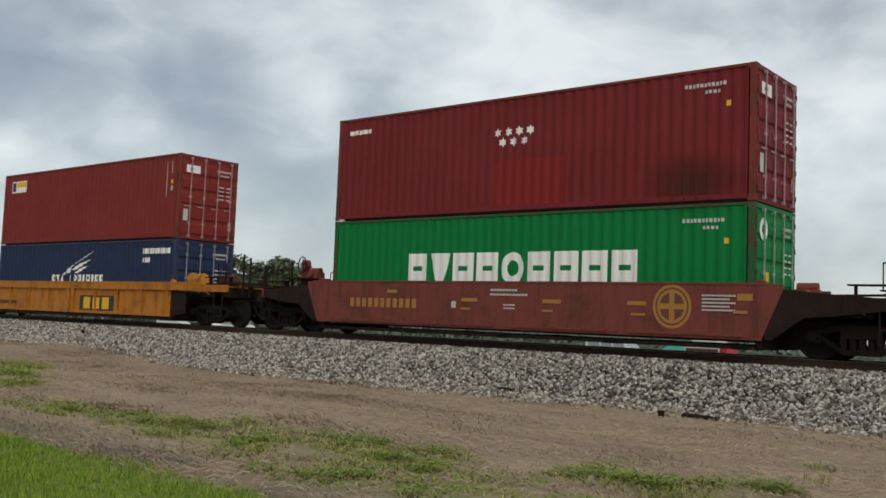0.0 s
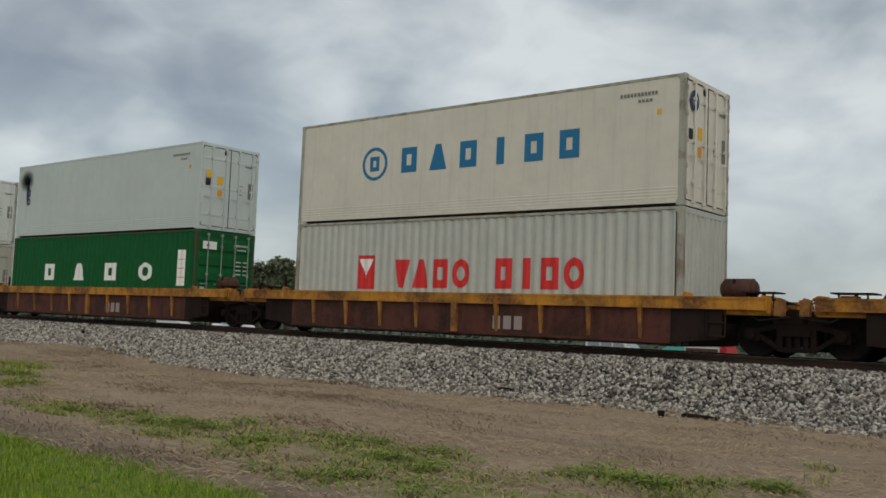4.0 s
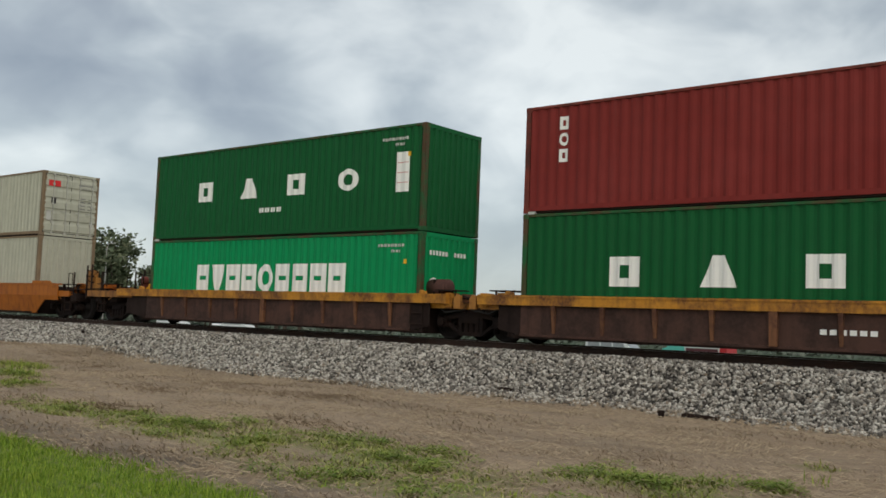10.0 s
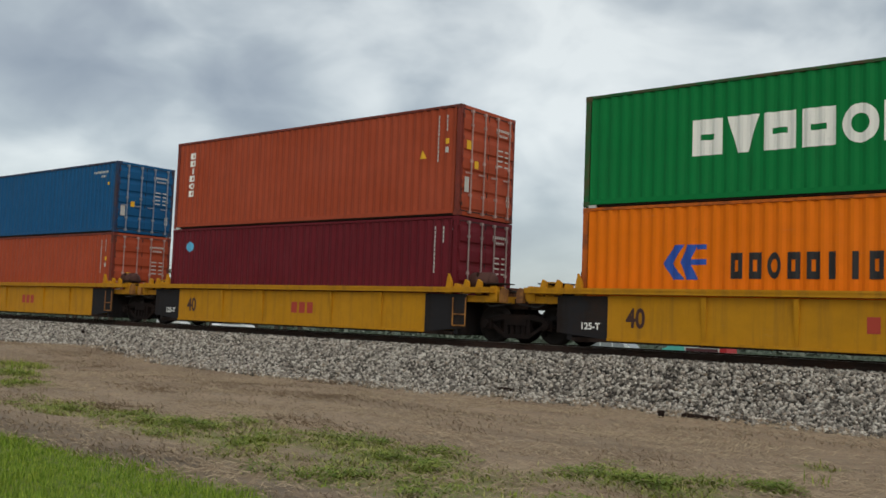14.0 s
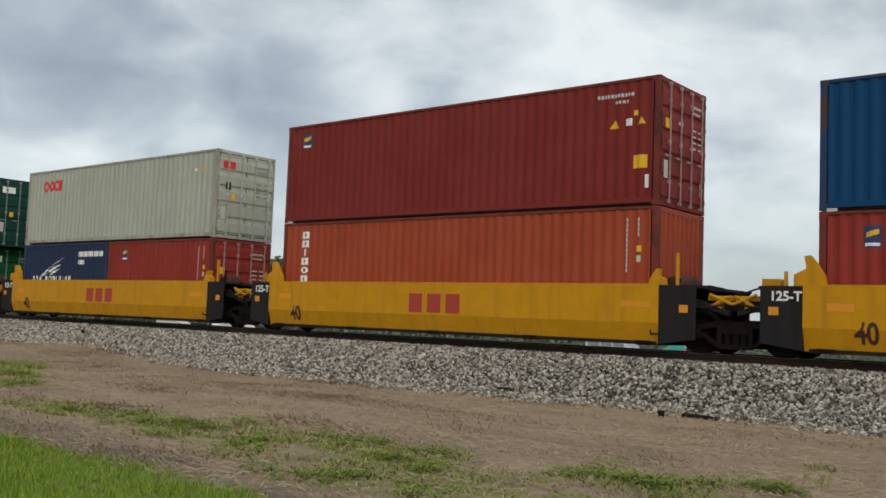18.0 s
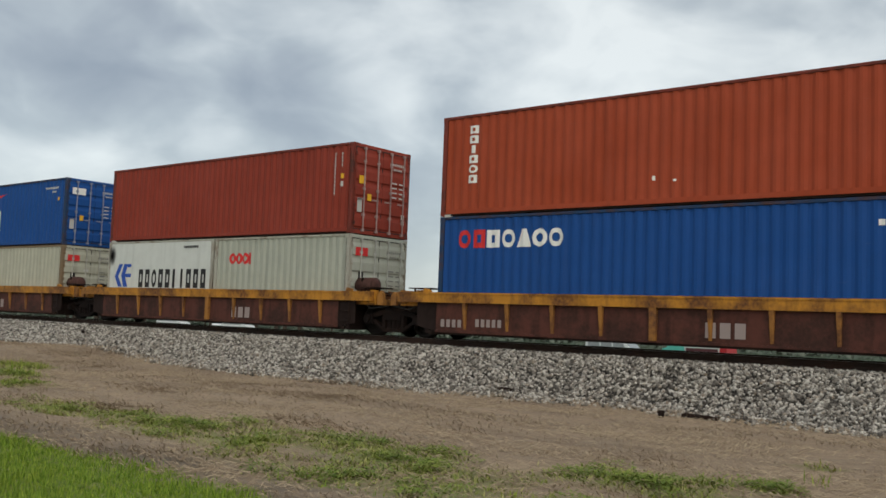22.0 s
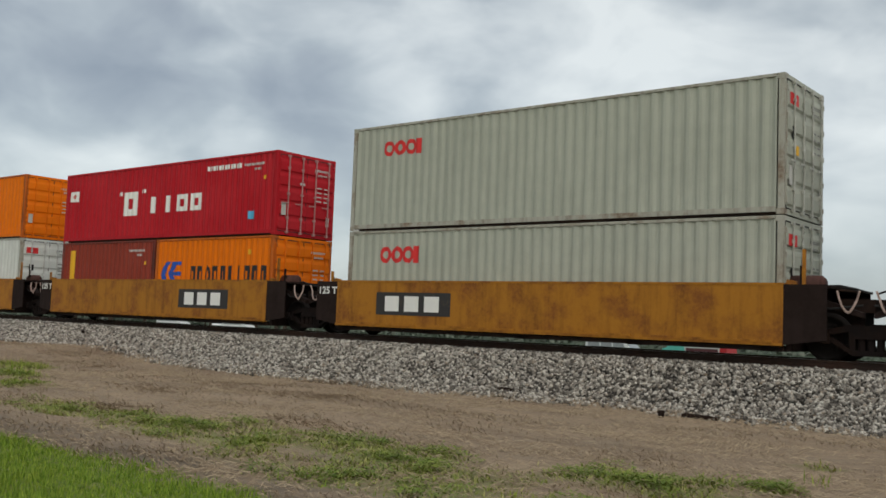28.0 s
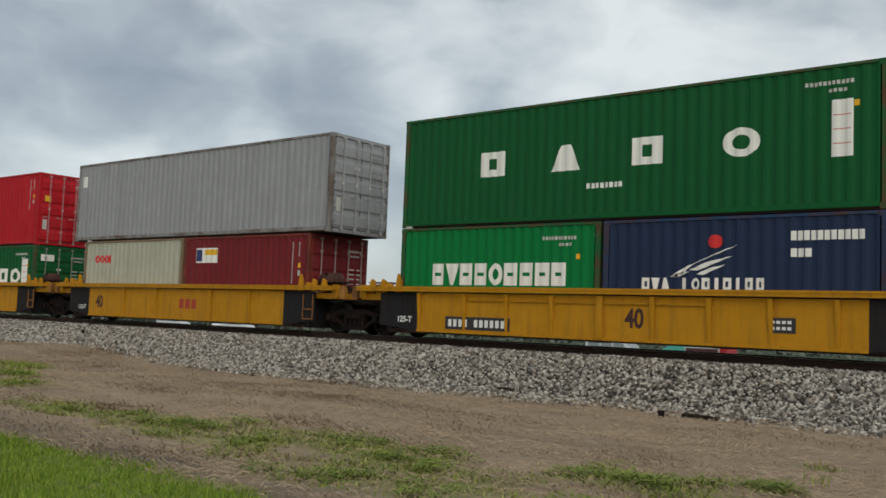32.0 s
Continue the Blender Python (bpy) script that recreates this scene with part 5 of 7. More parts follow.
        place("brake_cylinder", drum.mesh("brake_cylinder", CAR["chord"]), car, label="orange-yellow brake cylinder")
    elif kind == "rib_dark" and way > 0:
        for u, v, y0, y1, z in ((2.75, 3.75, -1.2, -.7, .16), (2.2, 2.8, -.6, .3, .12)):
            place("raised_walk", B(u, v, y0, y1, top + z, top + z + .05).box(*X(u + .1, u + .16), y0 + .1, y1 - .1, top - .05, top + z).box(*X(v - .16, v - .1), y0 + .1, y1 - .1, top - .05, top + z).mesh("raised_walk", UNDER), car)
        place("slack_adjuster", Shape().rod((P(2.4), -1.2, top + .12), (P(3.5), -1.2, top + .07), .045, 8).box(*X(2.55, 2.8), -1.28, -1.12, top - .02, top + .2).box(*X(3.2, 3.36), -1.26, -1.14, top - .02, top + .14).mesh("slack_adjuster", CAR["rust_brown"]), car)
    elif kind == "rib_red":
        bracket = [(2.72, top), (3.40, top), (3.36, top + .40), (3.28, top + .44), (2.86, top + .44), (2.76, top + .36)]
        hb = place("side_bracket", Shape().slab([(P(u), z) for u, z in bracket][::-way], -1.30, -1.18).mesh("side_bracket", paintm), car, label="orange-yellow steel bracket with round holes")
        for q in range(4):
            place("bracket_hole", Shape().rod((P(2.86 + q * .13), -1.30, top + .24), (P(2.86 + q * .13), -1.304, top + .24), .028, 10).mesh("bracket_hole", UNDER), hb)
        place("raised_walk", B(1.0, 2.6, -1.0, -.6, top + .40, top + .45).box(*X(1.05, 1.1), -.9, -.85, top - .05, top + .40).box(*X(2.3, 2.35), -.9, -.85, top - .05, top + .40).mesh("raised_walk", UNDER), car)
    else:
        place("control_valve", Shape().box(vx - .22, vx + .22, -1.1, -.8, vz, vz + .18).rod((vx - .2, -.95, vz + .22), (vx + .2, -.95, vz + .22), .10, 10).rod((vx, -1.09, vz + .12), (vx, -1.2, vz + .12), .07, 10).mesh("control_valve", vm), car)
    if way > 0 and kind != "rib_dark" and (k["chord"] or "tan" in kind):
        t0, t1 = X(1.6, 2.25) if "tan" in kind else X(2.1, 2.95)
        ty, tz, tr = (-.9, top + .46, .21) if "tan" in kind else (.1, top + .22, .19)
        tank = Shape().rod((t0, ty, tz), (t1, ty, tz), tr, 16).rod((t1, ty, tz), (t1 + .08, ty, tz), tr, 16, tr * .5).rod((t0, ty, tz), (t0 - .08, ty, tz), tr, 16, tr * .5)
        tank.box(t0 + .1, t0 + .18, ty - .1, ty + .1, top - .05, tz - .1).box(t1 - .18, t1 - .1, ty - .1, ty + .1, top - .05, tz - .1)
        place("air_tank", tank.mesh("air_tank", CAR["freight_brown" if "tan" in kind else "rust_brown"], True), car, label="rusty brake air reservoir")
    place("brake_pipe", Shape().path([(P(3.1), -.9, top + .05), (P(2.5), -.85, top + .07), (P(1.5), -.6, top + .10), (P(.4), -.6, top + .0)], .025).mesh("brake_pipe", UNDER), car)
    place("retainer_pipe", Shape().path([(P(2.75), -1.15, top + .15), (P(2.5), -1.3, top + .05), (P(2.0), -1.36, top - .1), (P(1.6), -1.38, top - .3)], .018).mesh("retainer_pipe", CAR["ochre_rib"]), car)
    # coupler
    c = Shape().box(min(P(1.2), P(.1)), max(P(1.2), P(.1)), -.14, .14, .66, .88)
    c.slab([(P(.18) - .16, .64), (P(.18) + .20, .64), (P(.18) + .24, .80), (P(.18) + .16, .94), (P(.18) - .12, .94)], -.20, .20)
    cp = place("coupler", c.mesh("coupler", TRUCKM), car)
    place("air_hose", Shape().path([(P(.62), -.35, .74), (P(.46), -.37, .52), (P(.26), -.36, .33), (P(.06), -.35, .30), (P(-.04), -.33, .36)], .03, 7).mesh("air_hose", RUBBER), cp)
    place("uncoupling_lever", Shape().path([(P(.55), -1.3, .80), (P(.55), -.4, .88), (P(.4), -.2, .95)], .018).mesh("uncoupling_lever", UNDER), car)
    # step below the platform
    st = Shape().path([(P(1.35), -1.38, top - .25), (P(1.35), -1.38, .34), (P(.95), -1.38, .34), (P(.95), -1.38, top - .25)], .018).path([(P(1.35), -1.38, .62), (P(.95), -1.38, .62)], .018)
    place("step_ladder", st.mesh("step_ladder", paintm if "yellow" in kind or "gold" in kind else UNDER), car)


def joint_gear(car, x, way, kind, tank=True):
    """What stands on an articulated end: side bearing arms, a small deck, pipes, tank."""
    k = KIND[kind]
    top = (k["chord"] or k["z"])[1] - .16
    paintm = CAR[k["chordc"]]
    P = lambda dx: x - way * dx
    if k["chord"]:
        place("end_deck", Shape().box(min(P(.45), P(1.75)), max(P(.45), P(1.75)), -1.30, 1.30, top - .2, top - .04).mesh("end_deck", paintm), car)
        for s in (-1, 1):
            y = sorted((s * .95, s * 1.34))
            place("bearing_arm", Shape().slab([(P(.55) - .12, top - .16), (P(.55) + .12, top - .16), (P(.55) + .12, top + .06), (P(.55) + .05, top + .2), (P(.55) - .08, top + .2), (P(.55) - .12, top + .1)], *y).mesh("bearing_arm", paintm), car)
    else:
        place("end_deck", Shape().box(*sorted((P(.62), P(1.5))), -1.44, 1.44, top + .10, top + .15).mesh("end_deck", k["end"]), car)
        arm = [(P(1.1), top - .02), (P(.1), top - .36), (P(.1), top - .46), (P(.5), top - .34), (P(1.1), top - .22)]
        place("bearing_arm", Shape().slab(arm[::-way], -1.2, -1.0).mesh("bearing_arm", k["end"]), car)
        if "yellow" in kind:
            place("hose_bracket", Shape().box(*sorted((P(.02), P(.55))), -1.15, -1.0, top - .14, top - .04).rod((P(.0), -1.2, top - .22), (P(.5), -1.2, top - .02), .035, 8).rod((P(.05), -1.2, top - .05), (P(.45), -1.2, top - .26), .03, 8).box(P(.3) - .05, P(.3) + .05, -1.2, -1.05, top - .34, top - .1).mesh("hose_bracket", paintm), car)
        if kind == "smooth_yellow":
            big = 1.0 if way < 0 else .6
            arm = [(-.22, 0), (.38, 0), (.36, .18), (.22, .42), (.08, .60), (-.02, .58), (.02, .34), (-.22, .22)]
            place("corner_guide", Shape().slab([(way * (6.27 - px * big), k["z"][1] + pz * big) for px, pz in arm][::-way], -1.46, -1.30).mesh("corner_guide", paintm), car, label="cast yellow container guide")
        place("guide_post", Shape().box(P(1.15) - .03, P(1.15) + .03, -1.40, -1.34, top + .1, top + (.85 if way > 0 else .45)).mesh("guide_post", paintm), car)
        if "tan" not in kind:
            place("decal", Shape().box(P(.95) - .1, P(.95) + .1, -1.496, -1.491, top - .42, top - .26).mesh("decal", INK["amber"]), car)
    place("joint_casting", Shape().box(min(P(.05), P(.7)), max(P(.05), P(.7)), -.55, .55, top - .34, top - .08).mesh("joint_casting", UNDER), car)
    if way < 0:
        place("crossover_plate", Shape().box(P(1.5) - .35, P(1.5) + .35, -.9, .6, top + .02, top + .06).box(P(1.5) - .3, P(1.5) - .22, -.85, -.75, top - .1, top + .16).box(P(1.5) + .2, P(1.5) + .3, -.85, -.75, top - .1, top + .16)
              .box(P(1.5) - .42, P(1.5) + .42, -.95, -.85, top + .12, top + .18).mesh("crossover_plate", UNDER), car)
        if k["chord"]:
            place("valve_box", Shape().box(P(1.0) - .15, P(1.0) + .15, -1.15, -.85, top, top + .22).mesh("valve_box", paintm), car)
    else:
        hb, rb = (top + .34, .23) if k["chord"] else (top + .2, .18)
        t = Shape().rod((P(1.6), -.75, hb), (P(1.0), -.75, hb), rb, 16).rod((P(1.0), -.75, hb), (P(.92), -.75, hb), rb, 16, rb * .6).rod((P(1.68), -.75, hb), (P(1.6), -.75, hb), rb * .6, 16, rb).box(P(1.3) - .08, P(1.3) + .08, -.85, -.65, top - .1, hb - .1)
        if tank:
            place("air_tank", t.mesh("air_tank", CAR["rust_brown"], True), car, label="rusty brake air reservoir")
        place("brake_pipe", Shape().path([(P(1.9), -1.0, top + .02), (P(.9), -1.0, top + .1), (P(.2), -.7, top + .05)], .022).mesh("brake_pipe", UNDER), car)
        ld = Shape().path([(P(1.72), -1.44, top - .1), (P(1.72), -1.44, .38), (P(1.32), -1.44, .38), (P(1.32), -1.44, top - .1)], .018).path([(P(1.72), -1.44, .66), (P(1.32), -1.44, .66)], .018)
        place("step_ladder", ld.mesh("step_ladder", CAR["ochre_rib"] if kind in ("rib_yellow", "rib_gold") else UNDER), car)
    # clutter on the deck: guide post with its brace, a brown relay box, hoops and a sagging hose
    q = 1.35 if way > 0 else 1.7
    place("brace_post", Shape().box(P(q) - .025, P(q) + .025, -.95, -.90, top - .1, top + .56).mesh("brace_post", UNDER), car)
    place("post_brace", Shape().path([(P(q), -.9, top + .36), (P(q - .22), -.88, top + .02)], .03).mesh("post_brace", UNDER), car)
    if way < 0 and "yellow" in kind:
        place("relay_box", Shape().slab([(P(.62) - .2, top - .06), (P(.62) + .2, top - .06), (P(.62) + .2, top + .30), (P(.62) + .16, top + .34), (P(.62) - .2, top + .34)], -.70, -.30).mesh("relay_box", paintm if "yellow" in kind or "gold" in kind else CAR["freight_brown"]), car, label="painted steel box")
    if way < 0:
        place("walkway_grating", Shape().box(*sorted((P(1.0), P(2.3))), -1.1, .9, top + .03, top + .07).box(*sorted((P(1.05), P(1.15))), -1.1, .9, top - .1, top + .13).box(*sorted((P(1.7), P(1.8))), -1.1, .9, top - .1, top + .13).mesh("walkway_grating", CAR["rust_brown"]), car)
    if k["chord"]:
        u0, u1 = (.35, 1.05) if way > 0 else (.7, 1.5)
        mid = (P(u0) + P(u1)) / 2
        place("crossover_step", Shape().box(*sorted((P(u0), P(u1))), -1.28, -.72, top + .25, top + .28).box(mid - .28, mid - .25, -1.2, -1.16, top - .04, top + .25).box(mid + .25, mid + .28, -1.2, -1.16, top - .04, top + .25)
              .box(mid - .03, mid + .03, -1.0, -.95, top - .04, top + .25).mesh("crossover_step", UNDER), car, label="dark steel crossover step")
        for u in (.95, 1.35, 1.9) if "yellow" in kind or "gold" in kind else ():
            place("corner_guide", Shape().slab([(P(u) - .09, top), (P(u) + .09, top), (P(u) + .07, top + .30), (P(u) - .03, top + (.50 if u > 1.8 else .36)), (P(u) - .09, top + .18)], -1.42, -1.33).mesh("corner_guide", paintm), car)
    if "tan" in kind:
        loop = [(P(.15 + .42 * q / 8), -1.25 + .03 * math.sin(q * 1.7), top + .05 - .42 * math.sin(q * math.pi / 8)) for q in range(9)]
        place("pale_hose", Shape().path(loop, .022, 7).mesh("pale_hose", PALEHOSE), car, label="pale pinkish rubber hose")
    for hoop in (.42, .95) if k["chord"] else ():
        arc = [(P(hoop + .11 * math.cos(a * math.pi / 6)), -1.18, top + .02 + .15 * math.sin(a * math.pi / 6)) for a in range(7)]
        place("lifting_hoop", Shape().path(arc, .02).mesh("lifting_hoop", paintm), car)
    if k["chord"]:
        place("bearing_plate", Shape().slab([(P(.25) - .1, top - .2), (P(.25) + .1, top - .2), (P(.25) + .1, top + .12), (P(.25) - .02, top + .16), (P(.25) - .1, top + .06)], -1.36, -1.26).mesh("bearing_plate", CAR["ochre_rib"]), car)
        for u in (.75, 1.25):
            place("cable_tray", Shape().box(P(u) - .16, P(u) + .16, -.4, -.1, top - .02, top + .14).box(P(u) - .05, P(u) + .05, -.45, -.05, top + .14, top + .2).mesh("cable_tray", CAR["dull_rib"]), car)
        place("tie_rod", Shape().path([(P(2.0), -1.05, top + .10), (P(.3), -1.05, top + .13)], .022).mesh("tie_rod", UNDER), car)
    place("control_hose", Shape().path([(P(.05 + .3 * i), -.75 - .1 * math.sin(i * 1.3), top + .02 + .16 * math.sin(i * math.pi / 5)) for i in range(6)], .02).mesh("control_hose", RUBBER), car)
    place("slack_hose", Shape().path([(P(1.2), -1.1, top - .05), (P(.7), -1.25, top - .3), (P(.1), -1.2, top - .22)], .02).mesh("slack_hose", RUBBER), car)


def well_car(kind, box_left, left, right, label, marks=(), brakes=(), tank=True):
    """One unit of a double-stack well car. left and right: (joined or coupled, distance from its middle to the joint)."""
    k = KIND[kind]
    xc = box_left + 6.096
    car = thing("well_car", (xc, TRACK, RAIL), label, "rail car", "cars of the train")
    sheet, chordm, endm = CAR[k["sheet"]], CAR[k["chordc"]], k["end"]
    z0, z1 = k["z"]
    for n, shape in side_wall(k).items():
        me = cached((n, kind), lambda: shape, sheet, n)
        place(n, me, car)
        place(n, me, car, turn=math.pi)
    if k["ribs"]:
        def stiffener(top, low, foot, out):
            """A gusset, deep and wide below the chord, that runs out towards the sill."""
            ring = lambda w, y, z: [(-w, y, z), (w, y, z), (w, -1.405, z), (-w, -1.405, z)]
            return Shape().add(ring(low, -1.405 - out, z0 + foot) + ring(top, -1.495, z1 - .01),
                               [(0, 1, 5, 4), (1, 2, 6, 5), (2, 3, 7, 6), (3, 0, 4, 7), (0, 3, 2, 1), (4, 5, 6, 7)])
        slim = cached(("rib", kind), lambda: stiffener(.052, .034, .07, .02), CAR[k["rib"]], "side_rib")
        broad = cached(("broad_rib", kind), lambda: stiffener(.085, .075, .02, .085), CAR[k["rib"]], "side_rib")
        for x in k["ribs"]:
            rib = broad if abs(x) < .3 else slim
            place("side_rib", rib, car, (x, 0, 0))
            place("side_rib", rib, car, (x, 0, 0), turn=math.pi)
    if kind == "rib_gold":
        ledge = cached("ledge", lambda: Shape().slab([(-.56, 0), (.56, 0), (.56, .03), (-.56, .03)], -1.455, -1.405), CAR[k["rib"]], "ledge")
        for x in k["ribs"][1:6]:
            place("ledge", ledge, car, (x + .64, 0, 1.0))
    ends = [(-left[1], -1, left[0]), (right[1], 1, right[0])]
    if k["chord"]:
        c0, c1 = k["chord"]
        a, b = -left[1] + (.5 if left[0] == "j" else 2.3), right[1] - (.5 if right[0] == "j" else 2.3)
        for s in (-1, 1):
            o = .05 if kind in ("rib_yellow", "rib_gold") else 0
            ch = Shape().box(a, b, -1.50 - o, -1.25, c0 + o, c1).box(a, b, -1.515 - o, -1.50 - o, c1 - .05, c1 - .004)
            if s < 0:
                place("top_chord", ch.mesh("top_chord", chordm), car)
            else:
                place("top_chord", Shape().box(a, b, 1.25, 1.50, c0, c1).mesh("top_chord", chordm), car)
    if k.get("sill"):
        for x in (-4.6, -1.5, 1.6, 4.7):
            place("sill_strip", cached("strip", lambda: Shape().box(-1.3, 1.3, -1.545, -1.49, z0 + .035, z0 + .085), sheet, "sill_strip"), car, (x, 0, 0))
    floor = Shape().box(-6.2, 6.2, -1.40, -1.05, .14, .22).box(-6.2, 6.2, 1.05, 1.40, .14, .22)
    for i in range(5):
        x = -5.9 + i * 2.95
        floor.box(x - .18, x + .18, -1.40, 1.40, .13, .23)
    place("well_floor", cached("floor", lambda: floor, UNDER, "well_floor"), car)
    for x, way, how in ends:
        hf = k["half"] + (k.get("more", 0.0) if way > 0 else 0.0)
        reach = abs(x) - ((1.4 if k["chord"] else .68) if how == "j" else 2.8)
        a, b = sorted((way * min(hf, 6.9), way * max(reach, 6.6)))
        ze = (z1 if not k["chord"] else k["chord"][0] + .01)
        if not k["chord"] and how == "c" and k["half"] < 7:
            e, zt = abs(x) - 1.15, z1 - .06
            pts = [(hf - .02, z0), (hf + .12, z0), (hf + .75, z0 + .46), (e - 1.0, z0 + .5), (e, zt - .42), (e, zt - .2), (hf + 1.2, zt - .12), (hf - .02, zt)]
            if kind == "smooth_tan":
                e += .5
                pts = [(hf - .02, z0), (hf + .12, z0), (hf + .5, z0 + .42), (e, z0 + .47), (e, z0 + .72), (hf + 1.45, z0 + .76), (hf + 1.42, zt - .02), (hf - .02, zt)]
                shelf = place("step_shelf", Shape().box(*sorted((way * (hf + .12), way * (hf + 1.5))), -1.49, -1.1, zt - .01, zt + .04).mesh("step_shelf", BROWNEND), car, label="rust-brown steel shelf")
                place("step_slot", Shape().box(*sorted((way * (hf + .18), way * (hf + .52))), -1.497, -1.489, zt - .33, zt - .28).mesh("step_slot", UNDER), shelf)
                place("step_slot", Shape().box(*sorted((way * (hf + 1.02), way * (hf + 1.40))), -1.497, -1.489, zt - .30, zt - .12).mesh("step_slot", UNDER), shelf)
                place("step_box", Shape().box(*sorted((way * (hf + .62), way * (hf + 1.0))), -1.53, -1.488, zt - .36, zt - .06).mesh("step_box", sheet), shelf)
                place("step_box", Shape().box(*sorted((way * (hf + 1.5), way * (e - .05))), -1.46, -1.1, z0 + .70, z0 + 1.0).mesh("step_box", BROWNEND), shelf)
                cast = [(hf - .10, z1), (hf + .20, z1), (hf + .16, z1 + .16), (hf + .10, z1 + .32), (hf + .02, z1 + .32), (hf - .02, z1 + .18)]
                place("corner_guide", Shape().slab([(way * px, pz) for px, pz in cast][::way], -1.46, -1.32).mesh("corner_guide", sheet), car, label="stained yellow container guide")
            pts = [(way * px, pz) for px, pz in pts][::way]
            for s in (-1, 1):
                place("end_side", Shape().slab(pts, *sorted((s * 1.455, s * 1.49))).mesh("end_side", endm if kind == "smooth_brown" else sheet), car)
            if kind != "smooth_tan":
                place("end_side_rib", Shape().box(*sorted((way * (hf + 1.1), way * (hf + 1.45))), -1.5, -1.48, zt - .5, zt - .14).mesh("end_side_rib", endm if kind == "smooth_brown" else sheet), car)
        elif k["half"] < 7:
            for s in (-1, 1):
                y = sorted((s * 1.37, s * 1.402)) if k["chord"] else sorted((s * 1.455, s * 1.49))
                cut = Shape().slab([(a, z0 + .0 if way > 0 else z0 + .12), (b, z0 + .12 if way > 0 else z0), (b, ze), (a, ze)], *y)
                place("end_panel", cut.mesh("end_panel", endm), car)
        place("bulkhead", Shape().box(*sorted((way * 6.22, way * 6.34)), -1.36, 1.36, .16, ze - .05).mesh("bulkhead", endm), car)
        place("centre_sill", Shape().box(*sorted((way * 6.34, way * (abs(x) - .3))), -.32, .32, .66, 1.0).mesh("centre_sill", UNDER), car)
        for s in (-1, 1):
            gz = (k["chord"] or k["z"])[1]
            g = Shape().slab([(-.11, gz), (.11, gz), (.09, gz + .07), (-.07, gz + .10)], s * 1.37 - .05, s * 1.37 + .05)
            place("guide_bracket", g.mesh("guide_bracket", chordm), car, (way * 6.32, 0, 0))
        if how == "c":
            end_gear(car, x, way, kind, dict(brakes).get(way))
            truck(car, x - way * 1.75)
        else:
            joint_gear(car, x, way, kind, tank)
            if way < 0:
                truck(car, x)
    for order, (n, c, polys) in enumerate(marks):
        y = (-1.50 if not k["chord"] else -1.409) - order * .0015
        fz = k.get("fold") or -9.0
        cut = [q for p in polys for q in (clip([(pz, px) for px, pz in p], -9.0, fz), clip([(pz, px) for px, pz in p], fz, 9.0)) if q] if fz > 0 else [[(pz, px) for px, pz in p] for p in polys]
        s = drape([[(px - 6.096, pz) for pz, px in p] for p in cut], [], lambda q: y)
        if fz > 0:
            s.v = [(vx, vy + max(0.0, fz - vz) * .135 / (fz - z0), vz) for vx, vy, vz in s.v]
        mk = place(n, s.mesh(n, INK[c]), car)
        if n.endswith("_mark"):
            mk["kind"] = "stuff"
    MOVING.append((car, xc))
    return car


def stencil(car, body, size, x, z, ink, narrow=1.0):
    """Readable letters painted on a car's side."""
    k = KIND_OF[car.name]
    s = glyph_text(body, size)
    y = (-1.506 if not KIND[k]["chord"] else -1.412)
    fz = KIND[k].get("fold") or -1
    s.v = [(vx * narrow + x - 6.096, y + (max(0.0, fz - vz - z) * .135 / (fz - KIND[k]["z"][0]) if fz > 0 else 0), vz + z) for vx, _, vz in s.v]
    place("stencil", s.mesh("stencil", INK[ink]), car)


KIND_OF = {}

# ---------------------------------------------------------------- the train
# x at the start of the clip of each car's 40-foot slot (left end)
SLOT = [-19.49, -39.24, -59.88, -76.92, -93.91, -110.96, -128.05, -148.52, -163.90, -179.39, -194.89, -210.27, -230.18, -250.02, -265.83, -281.72, -297.53, -313.27,
        -333.13, -348.77, -364.36, -380.03, -395.67, -415.46, -430.91, -446.35, -461.84, -477.39, -497.17, -512.67, -528.09, -543.48, -558.92, -579.15, -599.10, -614.86, -630.74]
FIRST = [0, 1, 2, 7, 12, 13, 18, 23, 28, 33, 34]     # cars that start a new set of joined units
CARKIND = (["smooth_brown", "rib_amber"] + ["rib_red"] * 5 + ["rib_dark"] * 5 + ["smooth_orange"] + ["rib_yellow"] * 5 + ["smooth_yellow"] * 5 + ["rib_red"] * 5
           + ["smooth_tan"] * 5 + ["smooth_amber"] + ["rib_yellow"] * 3)
CARKIND[2], CARKIND[13], CARKIND[34] = "rib_brown", "rib_gold", "rib_gold"
LOOK = {"smooth_brown": "red-brown well car with smooth sides and a round yellow emblem", "rib_amber": "amber-painted well car with ribbed sides",
        "rib_red": "rusty brown well car with yellow ribs and worn yellow top chord", "rib_brown": "rusty brown well car with worn yellow top chord",
        "rib_dark": "dark grimy well car with rusty ribs and orange-yellow top chord", "smooth_orange": "rust-orange well car with smooth tapered sides",
        "rib_yellow": "yellow well car with ribbed sides and black ends", "rib_gold": "yellow well car with close ribs and a black number plate", "smooth_yellow": "bright yellow well car with smooth folded sides and black ends",
        "smooth_tan": "stained tan-yellow well car with smooth sides", "smooth_amber": "amber well car with smooth tapered sides"}


# where the hand brake stands on some cars: (end, distance from the coupling)
BRAKES = {2: ((1, 1.55),), 7: ((1, 2.05),), 11: ((-1, 2.9),), 12: ((1, .22),), 13: ((1, 2.05),)}


